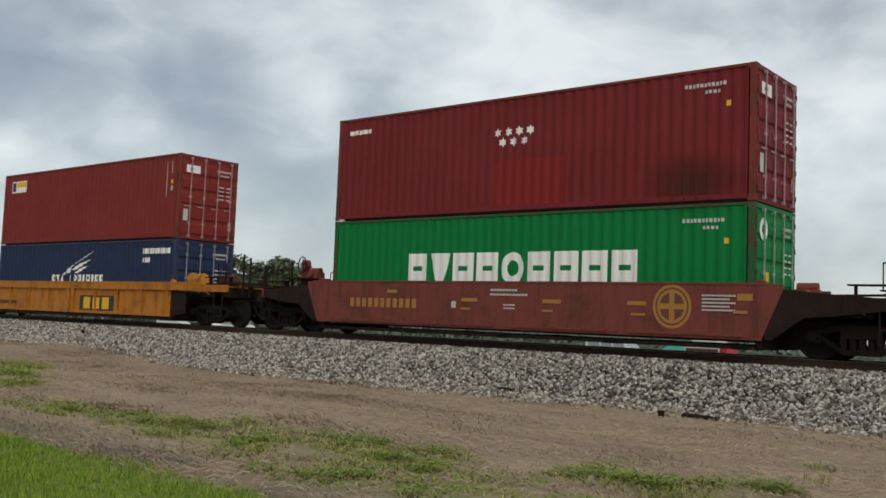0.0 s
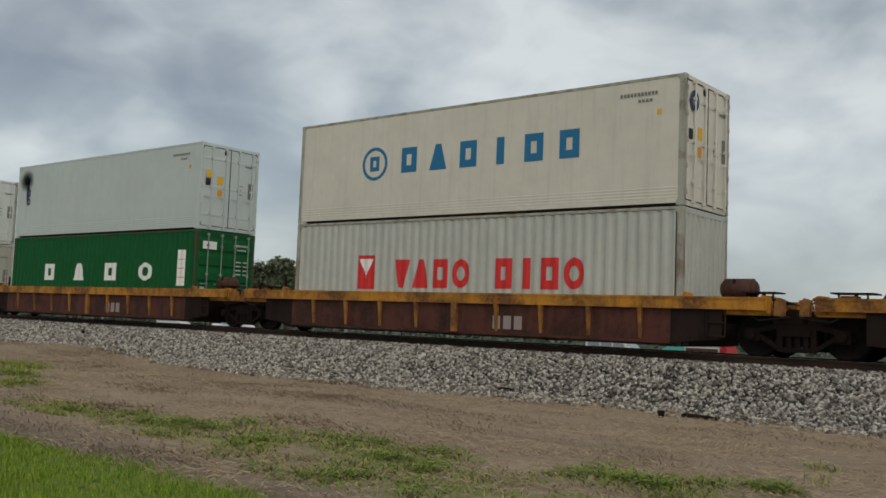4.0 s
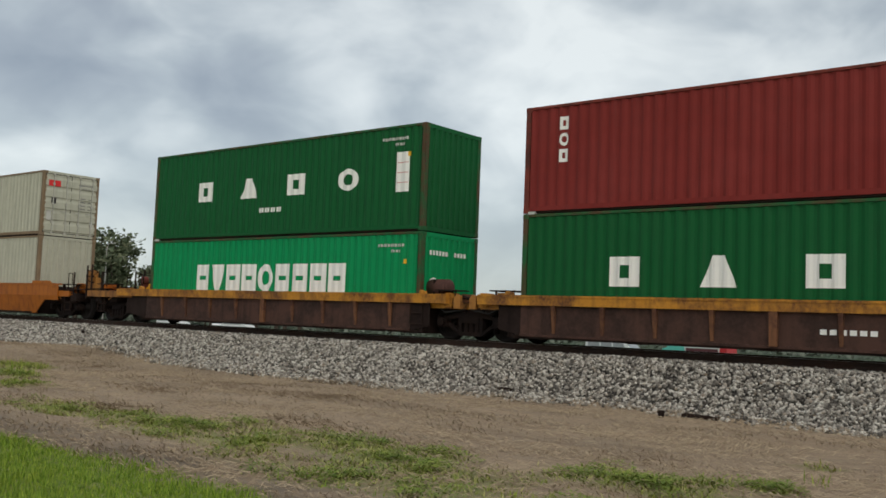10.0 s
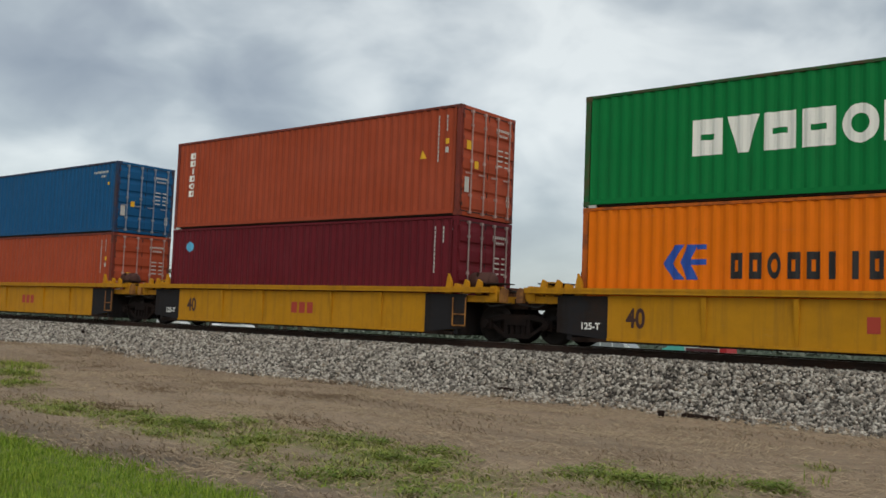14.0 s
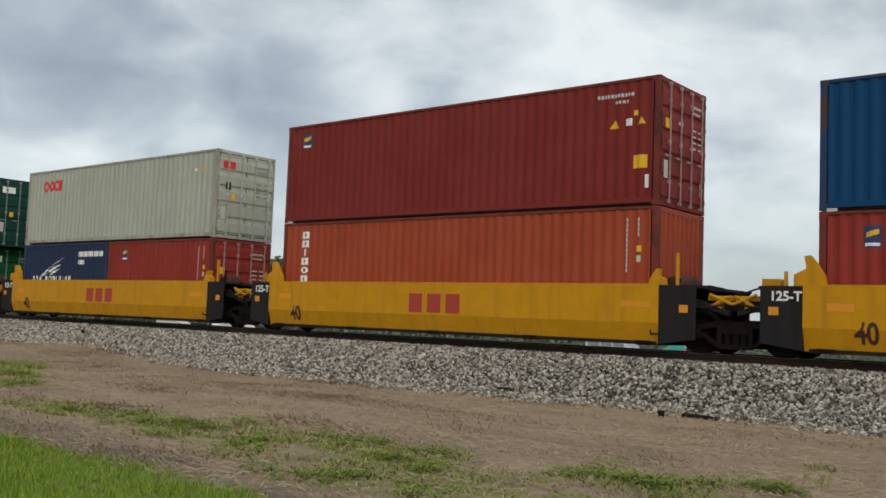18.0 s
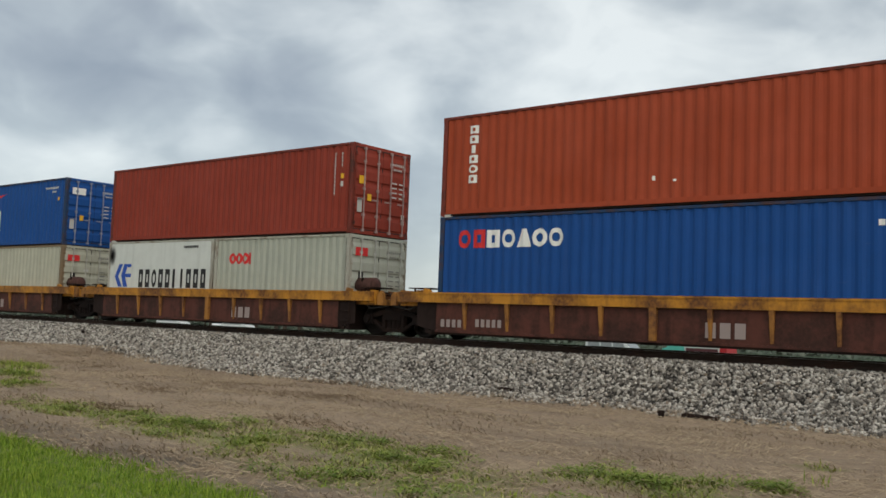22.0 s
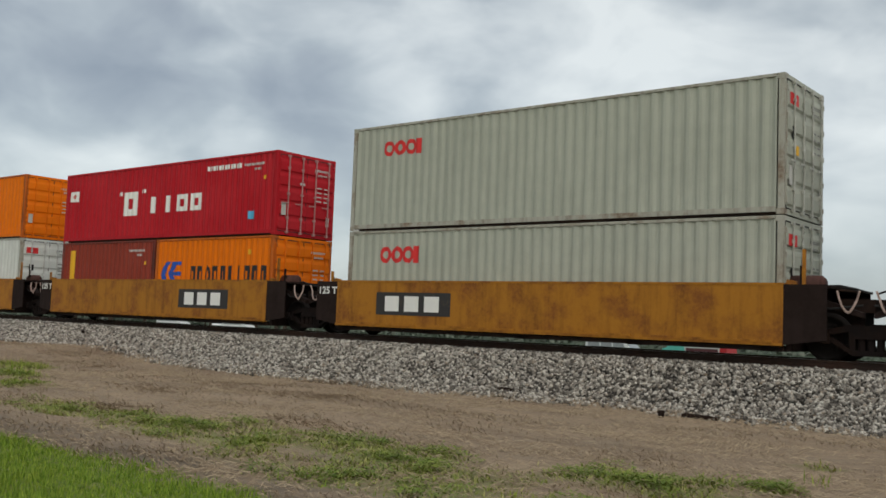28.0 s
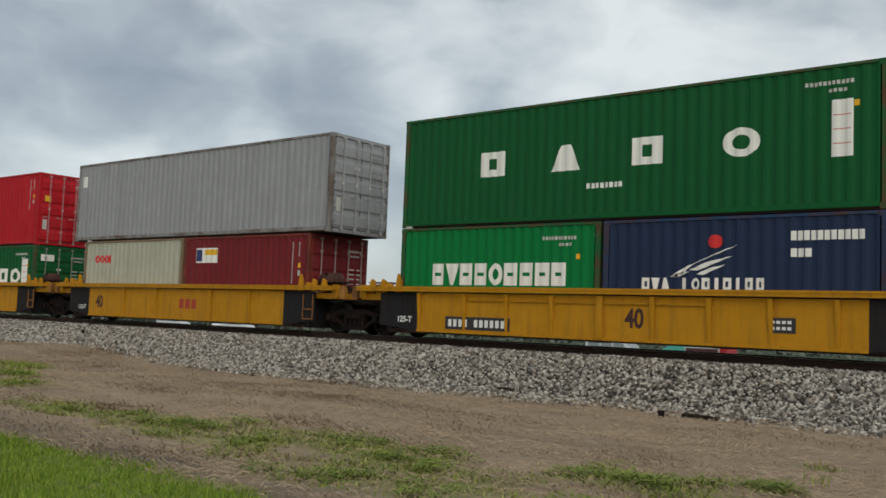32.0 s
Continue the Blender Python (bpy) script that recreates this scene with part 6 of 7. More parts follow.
def car_marks(i):
    k = CARKIND[i]
    plate = lambda x0, z0, x1, z1, c="plate": [("mark_plate", c, [rect(x0, z0, x1, z1)]),
                                               ("number_mark", "white", [[(px, pz) for px, pz in p] for p in bars(x0 + .1, z0 + .07, x1 - .1, z1 - .07, 11, .35) if not (x0 + .1 + (x1 - x0 - .2) * .36 < p[0][0] < x0 + .1 + (x1 - x0 - .2) * .45)])]
    tee = lambda x0, z0, x1, z1, c: signs("sign_shape", c, [[rect(x0 + (j + .1) * (x1 - x0) / 3, z0, x0 + (j + .82) * (x1 - x0) / 3, z1)] for j in range(3)])
    if i == 0:
        return [("round_emblem", "worn_yellow", oval(10.11, .51, 10.99, 1.44, .0, 28)), ("emblem_line", "brick_brown", oval(10.17, .57, 10.93, 1.38, .9, 28)), *signs("emblem_quarter", "brick_brown", [[[(10.55 + a * .06, .975 + b * .06), (10.55 + a * .28, .975 + b * .06), (10.55 + a * .22, .975 + b * .20), (10.55 + a * .06, .975 + b * .30)][::a * b]] for a in (-1, 1) for b in (-1, 1)]),
                ("number_mark", "worn_yellow", bars(1.04, .78, 3.5, 1.02, 11, .35)), ("data_mark", "dim", [q for j in range(5) for q in bars(11.22, 1.20 - j * .075, 11.95 - .12 * (j % 2), 1.235 - j * .075, 12, .15)]),
                *signs("stripe_block", "worn_yellow", [[rect(4.9, .98, 5.4, 1.07)], [rect(7.3, .98, 7.8, 1.07)], [rect(9.5, .98, 9.95, 1.07)], [rect(11.98, 1.12, 12.3, 1.26)], [rect(2.4, 1.17, 2.75, 1.25)]]),
                ("data_mark", "dim", bars(5.8, 1.25, 6.6, 1.30, 9, .2) + bars(5.8, 1.14, 6.9, 1.19, 12, .2)), ("data_mark", "dim", bars(6.2, .82, 6.55, .86, 4) + bars(6.2, .90, 6.55, .94, 4) + bars(4.6, .82, 4.8, .98, 1)), *signs("stripe_block", "worn_yellow", [[rect(4.9, .78, 5.2, .83)], [rect(7.3, .78, 7.6, .83)], [rect(9.6, .76, 9.95, .81)], [rect(11.9, .86, 12.2, .92)]])]
    if k in ("rib_red", "rib_brown"):
        code = lambda x: [("number_mark", "faded", bars(x, .33, x + .72, .52, 4, .35) + bars(x + 1.1, .36, x + 1.94, .55, 5, .35))]
        if i == 27:
            return [("bare_patch", "worn_yellow", [rect(8.7, .25, 12.0, .5), rect(9.4, .5, 12.0, .8)])] + code(.06)
        return tee(7.35, .34, 8.3, .66, "faded") + (code(-.54 if i == 2 else .31) if i in (2, 23) else [])
    if k == "rib_dark":
        return [("data_mark", "white", bars(7.1, .5, 8.2, .6, 6))] if i in (8, 10) else []
    if k == "rib_amber":
        return [("mark_plate", "plate", [rect(6.75, .36, 9.0, .9)])] + tee(6.95, .42, 8.8, .84, "yellow") + [("number_mark", "plate", bars(.5, .5, 2.1, .64, 10))]
    if k == "smooth_orange":
        return plate(1.11, .84, 3.02, 1.13) + [("sign_mark", "brick", bars(7.6, .62, 8.9, .98, 3))]
    if k == "smooth_amber":
        return plate(1.67, .80, 4.0, 1.08) + tee(8.39, .62, 9.72, 1.06, "brick")
    if k in ("rib_yellow", "rib_gold"):
        if i in FIRST:
            return plate(1.51 + (.25 if i == 34 else 0), .28, 3.5 + (.25 if i == 34 else 0), .60) + [("notice_block", "plate", [rect(10.0, .5, 10.55, .8)]), ("notice_mark", "white", bars(10.06, .56, 10.5, .62, 4) + bars(10.06, .68, 10.5, .74, 4))]
        return tee(6.25, .55, 7.25, .86, "brick")
    if k == "smooth_yellow":
        fix = signs("stripe_block", "amber", [[rect(.25, .95, .75, 1.1)], [rect(11.5, .95, 12.2, 1.08)]])
        return fix + (plate(2.1, .72, 4.2, 1.02) if i in FIRST or i == 22 else tee(5.27, .68, 7.11, 1.16, "brick"))
    if k == "smooth_tan":
        if i in (28, 32):
            return plate(.35, .62, 3.5, .98)
        x0 = 1.4 if i == 30 else 7.95
        return [("mark_plate", "plate", [rect(x0, .58, x0 + 2.55, 1.18)])] + tee(x0 + .25, .68, x0 + 2.3, 1.08, "white")
    return []


def build_cars():
    n = len(SLOT)
    for i in range(n):
        def gap(a, b):
            return (SLOT[a] - SLOT[b]) / 2
        right = ("c" if i in FIRST else "j", gap(i - 1, i) if i else 9.9)
        left = ("c" if i + 1 in FIRST else "j", gap(i, i + 1) if i + 1 < n else 7.9)
        car = well_car(CARKIND[i], SLOT[i], left, right, LOOK[CARKIND[i]], car_marks(i), BRAKES.get(i, ()), i != 3)
        KIND_OF[car.name] = CARKIND[i]
        k = CARKIND[i]
        if k in ("rib_yellow", "rib_gold"):
            stencil(car, "40", .58, 6.68 + (.15 if i == 34 else 0) if i in FIRST else 1.28, .50, "brown", .78)
            if i + 1 not in FIRST:
                stencil(car, "125-T", .21, .12, .42, "white")
        if k in ("smooth_yellow", "smooth_amber"):
            stencil(car, "40", *((.56, .75, .36) if k == "smooth_yellow" else (.42, -.35, .66)), "brown", .78)
            if i + 1 not in FIRST and k == "smooth_yellow":
                stencil(car, "125-T", .26, -.85, 1.14, "white")
        if k == "smooth_orange":
            stencil(car, "40", .50, .10, .58, "brown", .78)
        if k == "smooth_tan" and i != 32:
            stencil(car, "125 T", .27, -.85, 1.12, "white", 1.15)
    # the car ahead of the first, of which the trailing end shows
    car = well_car("smooth_brown", 0.4, ("c", 9.95), ("c", 9.9), LOOK["smooth_brown"])
    container(0.4, RAIL + .27, 12.192, LOW, "dark_red", "dry", "doors", "v", "dark red corrugated steel container in a well car")


def W(c, pattern, x0, z0, x1, z1, gap=.14):
    return signs("sign_shape", c, row(pattern, x0, z0, x1, z1, gap))


def R(c, x0, z0, x1, z1):
    return ("patch", c, [rect(x0, z0, x1, z1)])


def green_word(x0, z0, x1, z1):
    return W("white", "eveeoeeee", x0, z0, x1, z1, .12)


def spaced(x0, z0, x1, z1):
    """Four shapes set wide apart, then a white scale with its red rungs."""
    w = .80
    step = (x1 - x0 - w) / 3
    return signs("sign_shape", "white", [glyph(k, x0 + i * step, z0, x0 + i * step + w, z1) for i, k in enumerate("babo")])


def scale_bar(x0, z0, x1, z1):
    d = (z1 - z0) / 4
    return [R("white", x0, z0, x1, z1), ("rung_mark", "pale_red", [rect(x0 + .04, z0 + d * (i + .9), x1 - .04, z0 + d * (i + .97)) for i in range(3)])]


def four(x0, z0, x1, z1, c="red"):
    """Three rings and a bar, the flower between them."""
    w = (x1 - x0) / 3.5
    out = [oval(x0 + i * w * .95, z0, x0 + i * w * .95 + w * .98, z1, .48, 16) for i in range(3)]
    return signs("sign_shape", c, out + [[rect(x0 + 2.85 * w, z0, x0 + 3.25 * w, z1)]])


def mast(c, x0, z0, x1, z1, n=6):
    return signs("sign_shape", c, column("bbibob"[:n] if n > 4 else "bob"[:n], x0, z0, x1, z1))


def red_line(k, l, flag):
    x0, z0, x1, z1 = k
    out = [flat_list([glyph("b", x0 + .04, z0, x1 - .1, z1)])] + [rect(x0 - .26, z1 - .12, x0 - .18, z1 + .02), rect(x0 - .13, z1 - .12, x0 - .05, z1 + .02), rect(x1 + .06, z1 - .08, x1 + .14, z1 + .06), rect(x1 + .19, z1 - .08, x1 + .27, z1 + .06)]
    return signs("sign_shape", "white", out[:1] + [[p] for p in out[1:]] + row("libb", *l, .2)) + [("flag_block", "white", [rect(flag[0], flag[1], flag[2], flag[3])]), ("flag_spot", "pale_red", oval(flag[0] + .22, flag[1] + .1, flag[2] - .2, flag[3] - .1, 0, 10))]


def ringed(c, ring, word):
    x0, z0, x1, z1 = ring
    return [("ring_emblem", c, oval(*ring, .8, 24) + glyph("b", x0 + (x1 - x0) * .3, z0 + (z1 - z0) * .28, x0 + (x1 - x0) * .7, z0 + (z1 - z0) * .72)), *W(c, "babibb", *word, .42)]


def german(c, inkc, e, w):
    return [("emblem", c, fold(*e)), *W(inkc, "bbobblibbb", *w, .3)]


def winged(word, wg, codes, c="white"):
    x0, z0, x1, z1 = codes
    return [*W(c, "bva lobibibb", *word, .2), ("wing_emblem", c, wing(*wg)), ("code_mark", c, bars(x0, z1 - .19, x1, z1, 11, .18) + bars(x0, z0, x0 + (x1 - x0) * .3, z0 + .17, 3, .18))]


def lessor_plate(x0, z0, x1, z1):
    return [R("navy", x0, z0, x1, z1), ("plate_stripe", "yellow", [[(x0 + .05, z0 + (z1 - z0) * .45), (x1 - .05, z0 + (z1 - z0) * .62), (x1 - .05, z0 + (z1 - z0) * .85), (x0 + .05, z0 + (z1 - z0) * .7)]]),
            ("plate_bar", "white", [rect(x0 + .03, z0 + .03, x1 - .03, z0 + (z1 - z0) * .22)])]


def shift(marks, d):
    return [(n, c, [[(x - d, z) for x, z in p] for p in polys]) for n, c, polys in marks]


def load(i, top, bottom):
    """Sets the containers of car i. Each: (paint, kind, end, code, height, label, marks, door sign[, length])."""
    hb = bottom[0][4]
    base = RAIL + FLOOR[i]
    for j, b in enumerate(bottom):
        l = 12.192 if len(bottom) == 1 else 6.058
        d = j * 6.134
        container(SLOT[i] + d, base, l, b[4], b[0], b[1], b[2], b[3], b[5], shift(b[6], d), b[7])
    t = top
    l = t[8] if len(t) > 8 else 12.192
    d = (l - 12.192) / 2
    container(SLOT[i] - d, base + hb + .022, l, t[4], t[0], t[1], t[2], t[3], t[5], shift(t[6], -d), t[7], 1)


FLOOR = [.28, .29, .27, .26, .26, .27, .27, .25, .19, .23, .23, .23, .34, .32, .31, .29, .31, .29, .31, .30, .27, .29, .28, .26, .24, .23, .20, .26, .28, .28, .28, .28, .27, .29, .30, .30, .27]
DRY, COOL, D, L20, H9, H8 = "dry", "reefer", "doors", LOW, HIGH, LOW
CORR = "corrugated steel container"


def build_loads():
    star = lambda x0, z0, x1, z1: signs("star", "white", [star_points(x0 + (i + .4 + (.5 if n == 3 else 0)) * (x1 - x0) / 4, z0 + (j + .45) * (z1 - z0) / 2, (z1 - z0) * .25) for j, n in ((1, 4), (0, 3)) for i in range(n)])
    load(0, ("dark_red", DRY, D, "h", H9, "dark red " + CORR + " with stars and a repainted patch", star(5.49, 4.85, 6.79, 5.35) + [R("fresh_red", 5.48, 3.36, 7.62, 4.49), ("scorch_stain", "stain", [rect(9.5, 2.9, 12.1, 4.35)]), ("number_mark", "white", bars(.45, 5.62, 1.3, 5.74, 5, .15))], 2),
         [("green", DRY, D, "h", H9, "bright green " + CORR + " with large white block lettering", green_word(2.82, 1.43, 9.59, 2.22), 3)])
    load(1, ("rust_red", DRY, D, "v", H9, "rust-red " + CORR + " with a small white and yellow plate", [R("white", .55, 5.03, 1.80, 5.5), R("yellow", 1.0, 5.25, 1.78, 5.46), R("navy", .62, 5.08, .95, 5.45)], 2),
         [("navy", DRY, D, "n", H8, "navy blue " + CORR + " with a white winged emblem", winged((4.29, 1.42, 7.88, 1.67), (5.02, 1.66, 7.20, 2.54), (10.27, 2.09, 11.89, 2.58)), 0)])
    load(2, ("ice", COOL, D, "h", H9, "smooth pale grey refrigerated container with small dark lettering", [("emblem", "navy", swoosh(.5, 5.2, 1.51, 5.7)), *W("navy", "opobos", 1.57, 5.55, 3.28, 5.71), R("red", 5.6, 3.58, 6.2, 3.63), R("yellow", 11.05, 4.4, 11.34, 4.68)], 1),
         [("sky_blue", DRY, D, "n", H9, "sky blue " + CORR + " with white lettering and a ringed emblem", ringed("white", (2.54, 1.27, 3.63, 2.25), (4.0, 1.33, 9.7, 2.12)) + [("url_mark", "white", bars(.82, 2.86, 2.7, 2.95, 12)), ("code_mark", "white", bars(11.0, 2.6, 11.9, 2.8, 4) + bars(11.0, 2.35, 11.9, 2.52, 4)), R("yellow", 11.3, 1.7, 11.7, 1.85), R("yellow", 11.3, 1.35, 11.7, 1.5)], 3)])
    load(3, ("ice", COOL, D, "n", H9, "smooth pale grey refrigerated container with a dark upright word", mast("navy", .84, 4.45, 1.0, 5.54, 3) + [R("white", 5.6, 3.6, 5.8, 3.75), R("pale_red", 5.85, 3.63, 6.65, 3.72), ("number_mark", "grey", bars(10.5, 5.62, 11.5, 5.70, 11) + bars(11.0, 5.46, 11.4, 5.53, 4)),
             R("white", 10.75, 4.58, 11.35, 4.64), ("warning_triangle", "yellow", [[(10.92, 4.18), (11.22, 4.18), (11.07, 4.46)]]), ("triangle_mark", "black", [[(11.04, 4.23), (11.10, 4.23), (11.07, 4.36)]]), ("data_mark", "dim", bars(10.75, 4.86, 11.2, 4.96, 2))], 1),
         [("putty", COOL, "unit", "ht", H9, "smooth putty-grey refrigerated container with its cooling machine showing", four(1.91, 1.2, 5.01, 1.89), 0)])
    load(4, ("cream", COOL, D, "h", H9, "smooth cream refrigerated container with blue lettering", ringed("blue", (2.55, 4.27, 3.5, 5.2), (4.0, 4.42, 9.6, 5.1)), 3),
         [("pale", DRY, "wall", "n", H9, "dirty white " + CORR + " with red lettering", [R("red", 2.52, 1.27, 3.19, 2.2), ("emblem_wedge", "white", [[(2.6, 2.1), (3.1, 2.1), (2.86, 1.6)]]), *W("red", "vaboxbibo"[:4] + " " + "bibo", 3.9, 1.32, 9.78, 2.07, .2)], 0)])
    load(5, ("ice", COOL, D, "h", H9, "pale grey refrigerated container scorched black near one end", [("soot_stain", "soot", [rect(.1, 5.0, 1.3, 5.95)]), ("soot_stain", "soot", [rect(.68, 4.35, 1.0, 5.6)])] + mast("navy", .83, 4.4, 1.07, 5.1, 2), 1),
         [("deep_green", DRY, D, "n", H9, "deep green " + CORR + " with wide-set white letters", spaced(2.5, 1.46, 9.75, 2.09) + scale_bar(11.2, 1.3, 11.6, 2.5), 2)])
    load(6, ("white", COOL, D, "h", H9, "smooth white refrigerated container with large blue lettering", ringed("blue", (2.64, 4.2, 3.66, 5.18), (4.14, 4.36, 9.75, 5.04)) + [("warning_triangle", "orange_red", [[(11.1, 4.08), (11.34, 4.08), (11.22, 4.28)]])], 3),
         [("putty", COOL, D, "h", H9, "smooth putty-grey refrigerated container with red ring lettering", four(2.01, 1.16, 5.09, 1.87) + [("warning_triangle", "yellow", [[(11.4, 1.65), (11.65, 1.65), (11.52, 1.88)]])], 4)])
    load(7, ("russet", DRY, D, "vt", H9, "red-brown " + CORR + " with a white upright word", mast("white", .72, 4.09, 1.05, 5.68), 1),
         [("red", DRY, D, "v", H9, "bright red " + CORR + " with white serif lettering", red_line((4.13, 1.19, 5.21, 2.06), (5.72, 1.18, 8.67, 1.79), (.48, 1.82, 1.11, 2.28)), 2)])
    load(8, ("green", DRY, D, "h", H9, "bright green " + CORR + " with large white block lettering", green_word(2.77, 4.01, 9.52, 4.73), 3),
         [("orange", DRY, "wall", "n", H8, "short orange " + CORR + " with dark lettering", german("royal", "black", (.44, 1.25, 1.43, 2.07), (1.97, 1.28, 5.77, 1.89)), 0),
          ("rust_red", DRY, D, "v", H8, "short rust-red " + CORR + " with a small square plate", lessor_plate(6.96, 2.10, 7.32, 2.53), 0)])
    load(9, ("red", DRY, D, "v", H8, "bright red " + CORR + " with white serif lettering", red_line((4.05, 3.71, 5.19, 4.55), (5.63, 3.73, 8.52, 4.26), (.44, 4.36, 1.14, 4.78)), 2),
         [("deep_green", DRY, "wall", "n", H8, "short deep green " + CORR + " with white lettering", [*W("white", "bapo", 1.26, 1.22, 4.83, 1.85)] + scale_bar(4.98, 1.19, 5.39, 2.25), 0),
          ("white", DRY, D, "n", H8, "short white " + CORR + " with red lettering", [R("red", 6.66, 1.29, 7.14, 1.86), R("white", 6.70, 1.34, 7.10, 1.80), ("emblem_wedge", "blue", glyph("v", 6.72, 1.34, 7.08, 1.82)), *W("red", "vabo bibo", 7.45, 1.24, 11.22, 1.76, .2), ("url_mark", "pale_red", bars(6.6, 2.45, 8.4, 2.53, 14))], 4)])
    load(10, ("rust_red", DRY, D, "v", H8, "rust-red " + CORR + " with a white upright word", mast("white", .96, 4.26, 1.21, 5.43, 3), 2),
         [("deep_green", DRY, D, "h", H9, "deep green " + CORR + " with wide-set white letters", spaced(2.38, 1.4, 9.72, 2.07) + scale_bar(11.2, 1.25, 11.58, 2.4), 2)])
    load(11, ("deep_green", DRY, "wall", "h", H9, "deep green " + CORR + " with wide-set white letters, closed end leading", spaced(2.41, 4.05, 9.72, 4.68) + scale_bar(11.17, 3.91, 11.61, 5.0) + [("url_mark", "white", bars(5.5, 3.58, 6.58, 3.72, 8))], 0),
         [("teal_green", DRY, "wall", "h", H8, "sea green " + CORR + " with large white block lettering", green_word(2.54, 1.14, 9.40, 1.99), 5)])
    load(12, ("beige", DRY, D, "n", H8, "beige-grey " + CORR + " with red ring lettering and grimy rails", four(1.20, 4.99, 2.65, 5.41), 4),
         [("beige", DRY, "wall", "n", H9, "beige-grey " + CORR + " with red ring lettering, closed end leading", four(1.28, 2.35, 2.79, 2.78), 0)])
    load(13, ("red", DRY, D, "v", H9, "bright red " + CORR + " with white serif lettering", red_line((4.04, 3.93, 5.18, 4.73), (5.60, 3.91, 8.51, 4.47), (.46, 4.56, 1.15, 5.02)) + [R("sky", 10.9, 3.55, 11.25, 3.75)], 1),
         [("sky_blue", DRY, D, "h", H8, "faded sky blue " + CORR + " with painted-out lettering", [("painted_out_word", "blue", bars(7.6, 2.3, 9.9, 2.48, 7))], 3)])
    load(14, ("green", DRY, D, "h", H8, "bright green " + CORR + " with large white block lettering", green_word(2.66, 4.21, 9.52, 4.99), 3),
         [("orange", DRY, D, "n", H9, "orange " + CORR + " with dark lettering and a blue emblem", german("royal", "black", (2.04, 1.56, 3.01, 2.31), (3.54, 1.58, 7.32, 2.12)) + [R("white", 11.4, 2.2, 11.5, 2.5)], 0)])
    load(15, ("terracotta", DRY, D, "v", H9, "terracotta " + CORR + " with a white upright word", mast("white", .72, 4.21, 1.01, 5.72) + [("warning_triangle", "yellow", [[(10.8, 4.75), (11.05, 4.75), (10.92, 4.98)]])], 1),
         [("maroon", DRY, D, "vt", H9, "maroon " + CORR + " with a light blue disc", [("disc", "sky", oval(.75, 2.41, 1.12, 2.76, 0, 16))], 0)])
    load(16, ("mid_blue", DRY, D, "h", H8, "mid blue " + CORR + " with a small white plate", [R("white", .58, 5.10, 1.04, 5.58), R("sky", .72, 5.2, .95, 5.4)], 0),
         [("terracotta", DRY, D, "v", H9, "terracotta " + CORR + " with a white upright word", mast("white", .62, 1.37, .94, 2.85), 0)])
    load(17, ("pale", DRY, D, "n", H8, "pale grey " + CORR + " with red ring lettering", four(1.18, 4.99, 2.69, 5.37), 4),
         [("pale", DRY, D, "n", H9, "pale grey " + CORR + " with red ring lettering", four(1.05, 2.38, 2.48, 2.80), 4)])
    load(18, ("deep_blue", DRY, D, "h", H8, "deep blue " + CORR + " with white lettering and a greenish patch", [*W("white", "iialia", 3.97, 3.77, 8.27, 4.67, .1), R("blue", 9.3, 3.2, 10.9, 3.9)], 3),
         [("brick", DRY, "wall", "v", H8, "short brick-red " + CORR + " with a small square plate", lessor_plate(.82, 2.18, 1.15, 2.60), 0),
          ("brick", DRY, D, "n", H8, "short faded brick-red " + CORR + " with a white upright word", mast("white", 7.10, 1.47, 7.36, 2.64, 3) + [R("orange_red", 9.0, 1.7, 10.0, 2.4)], 2)])
    load(19, ("rust_red", DRY, D, "h", H9, "rust-red " + CORR + " with yellow warning stickers", lessor_plate(.64, 5.41, 1.03, 5.85) + [R("yellow", 11.56, 4.05, 11.9, 4.35), ("warning_triangle", "yellow", [[(10.95, 5.0), (11.2, 5.0), (11.08, 5.2)], [(11.65, 5.05), (11.85, 5.05), (11.75, 5.22)]]), R("white", 11.35, 5.03, 11.52, 5.2), R("white", 11.85, 3.6, 11.95, 3.9)], 1),
         [("terracotta", DRY, "wall", "v", H9, "terracotta " + CORR + " with a white upright word, closed end leading", mast("white", .79, 1.39, 1.09, 2.93), 0)])
    load(20, ("sage", DRY, D, "n", H9, "pale grey-green " + CORR + " with red ring lettering", four(1.20, 4.93, 2.62, 5.36) + [R("yellow", 11.4, 5.05, 11.5, 5.25), R("white", 11.0, 5.1, 11.1, 5.2)], 4),
         [("navy", DRY, "wall", "n", H8, "short navy blue " + CORR + " with a white winged emblem", winged((.79, 1.42, 3.68, 1.61), (1.40, 1.61, 3.07, 2.32), (4.08, 2.05, 5.76, 2.53)), 0),
          ("brick", DRY, D, "v", H8, "short brick-red " + CORR + " with a small square plate", lessor_plate(6.96, 2.18, 7.32, 2.60), 1)])
    load(21, ("bottle", DRY, D, "h", H9, "long bottle-green " + CORR + " overhanging the boxes below", [*W("white", "boi"[:2], 2.01, 4.44, 4.56, 5.17, .14), ("sign_shape", "white", glyph("b", 4.62, 4.43, 5.3, 5.14)), R("orange_red", 11.9, 4.95, 12.2, 5.3)], 2, 13.716),
         [("navy", DRY, "wall", "v", H8, "short dark blue " + CORR + " with white lettering", [("emblem", "white", swoosh(.38, 2.06, 1.18, 2.46)), *W("white", "opobos", 1.35, 2.09, 3.09, 2.36)], 0),
          ("deep_green", DRY, D, "v", H8, "short green " + CORR + " with white lettering", [*W("white", "bapo", 7.19, 1.3, 10.67, 1.91)] + scale_bar(10.80, 1.36, 11.19, 2.20), 2)])
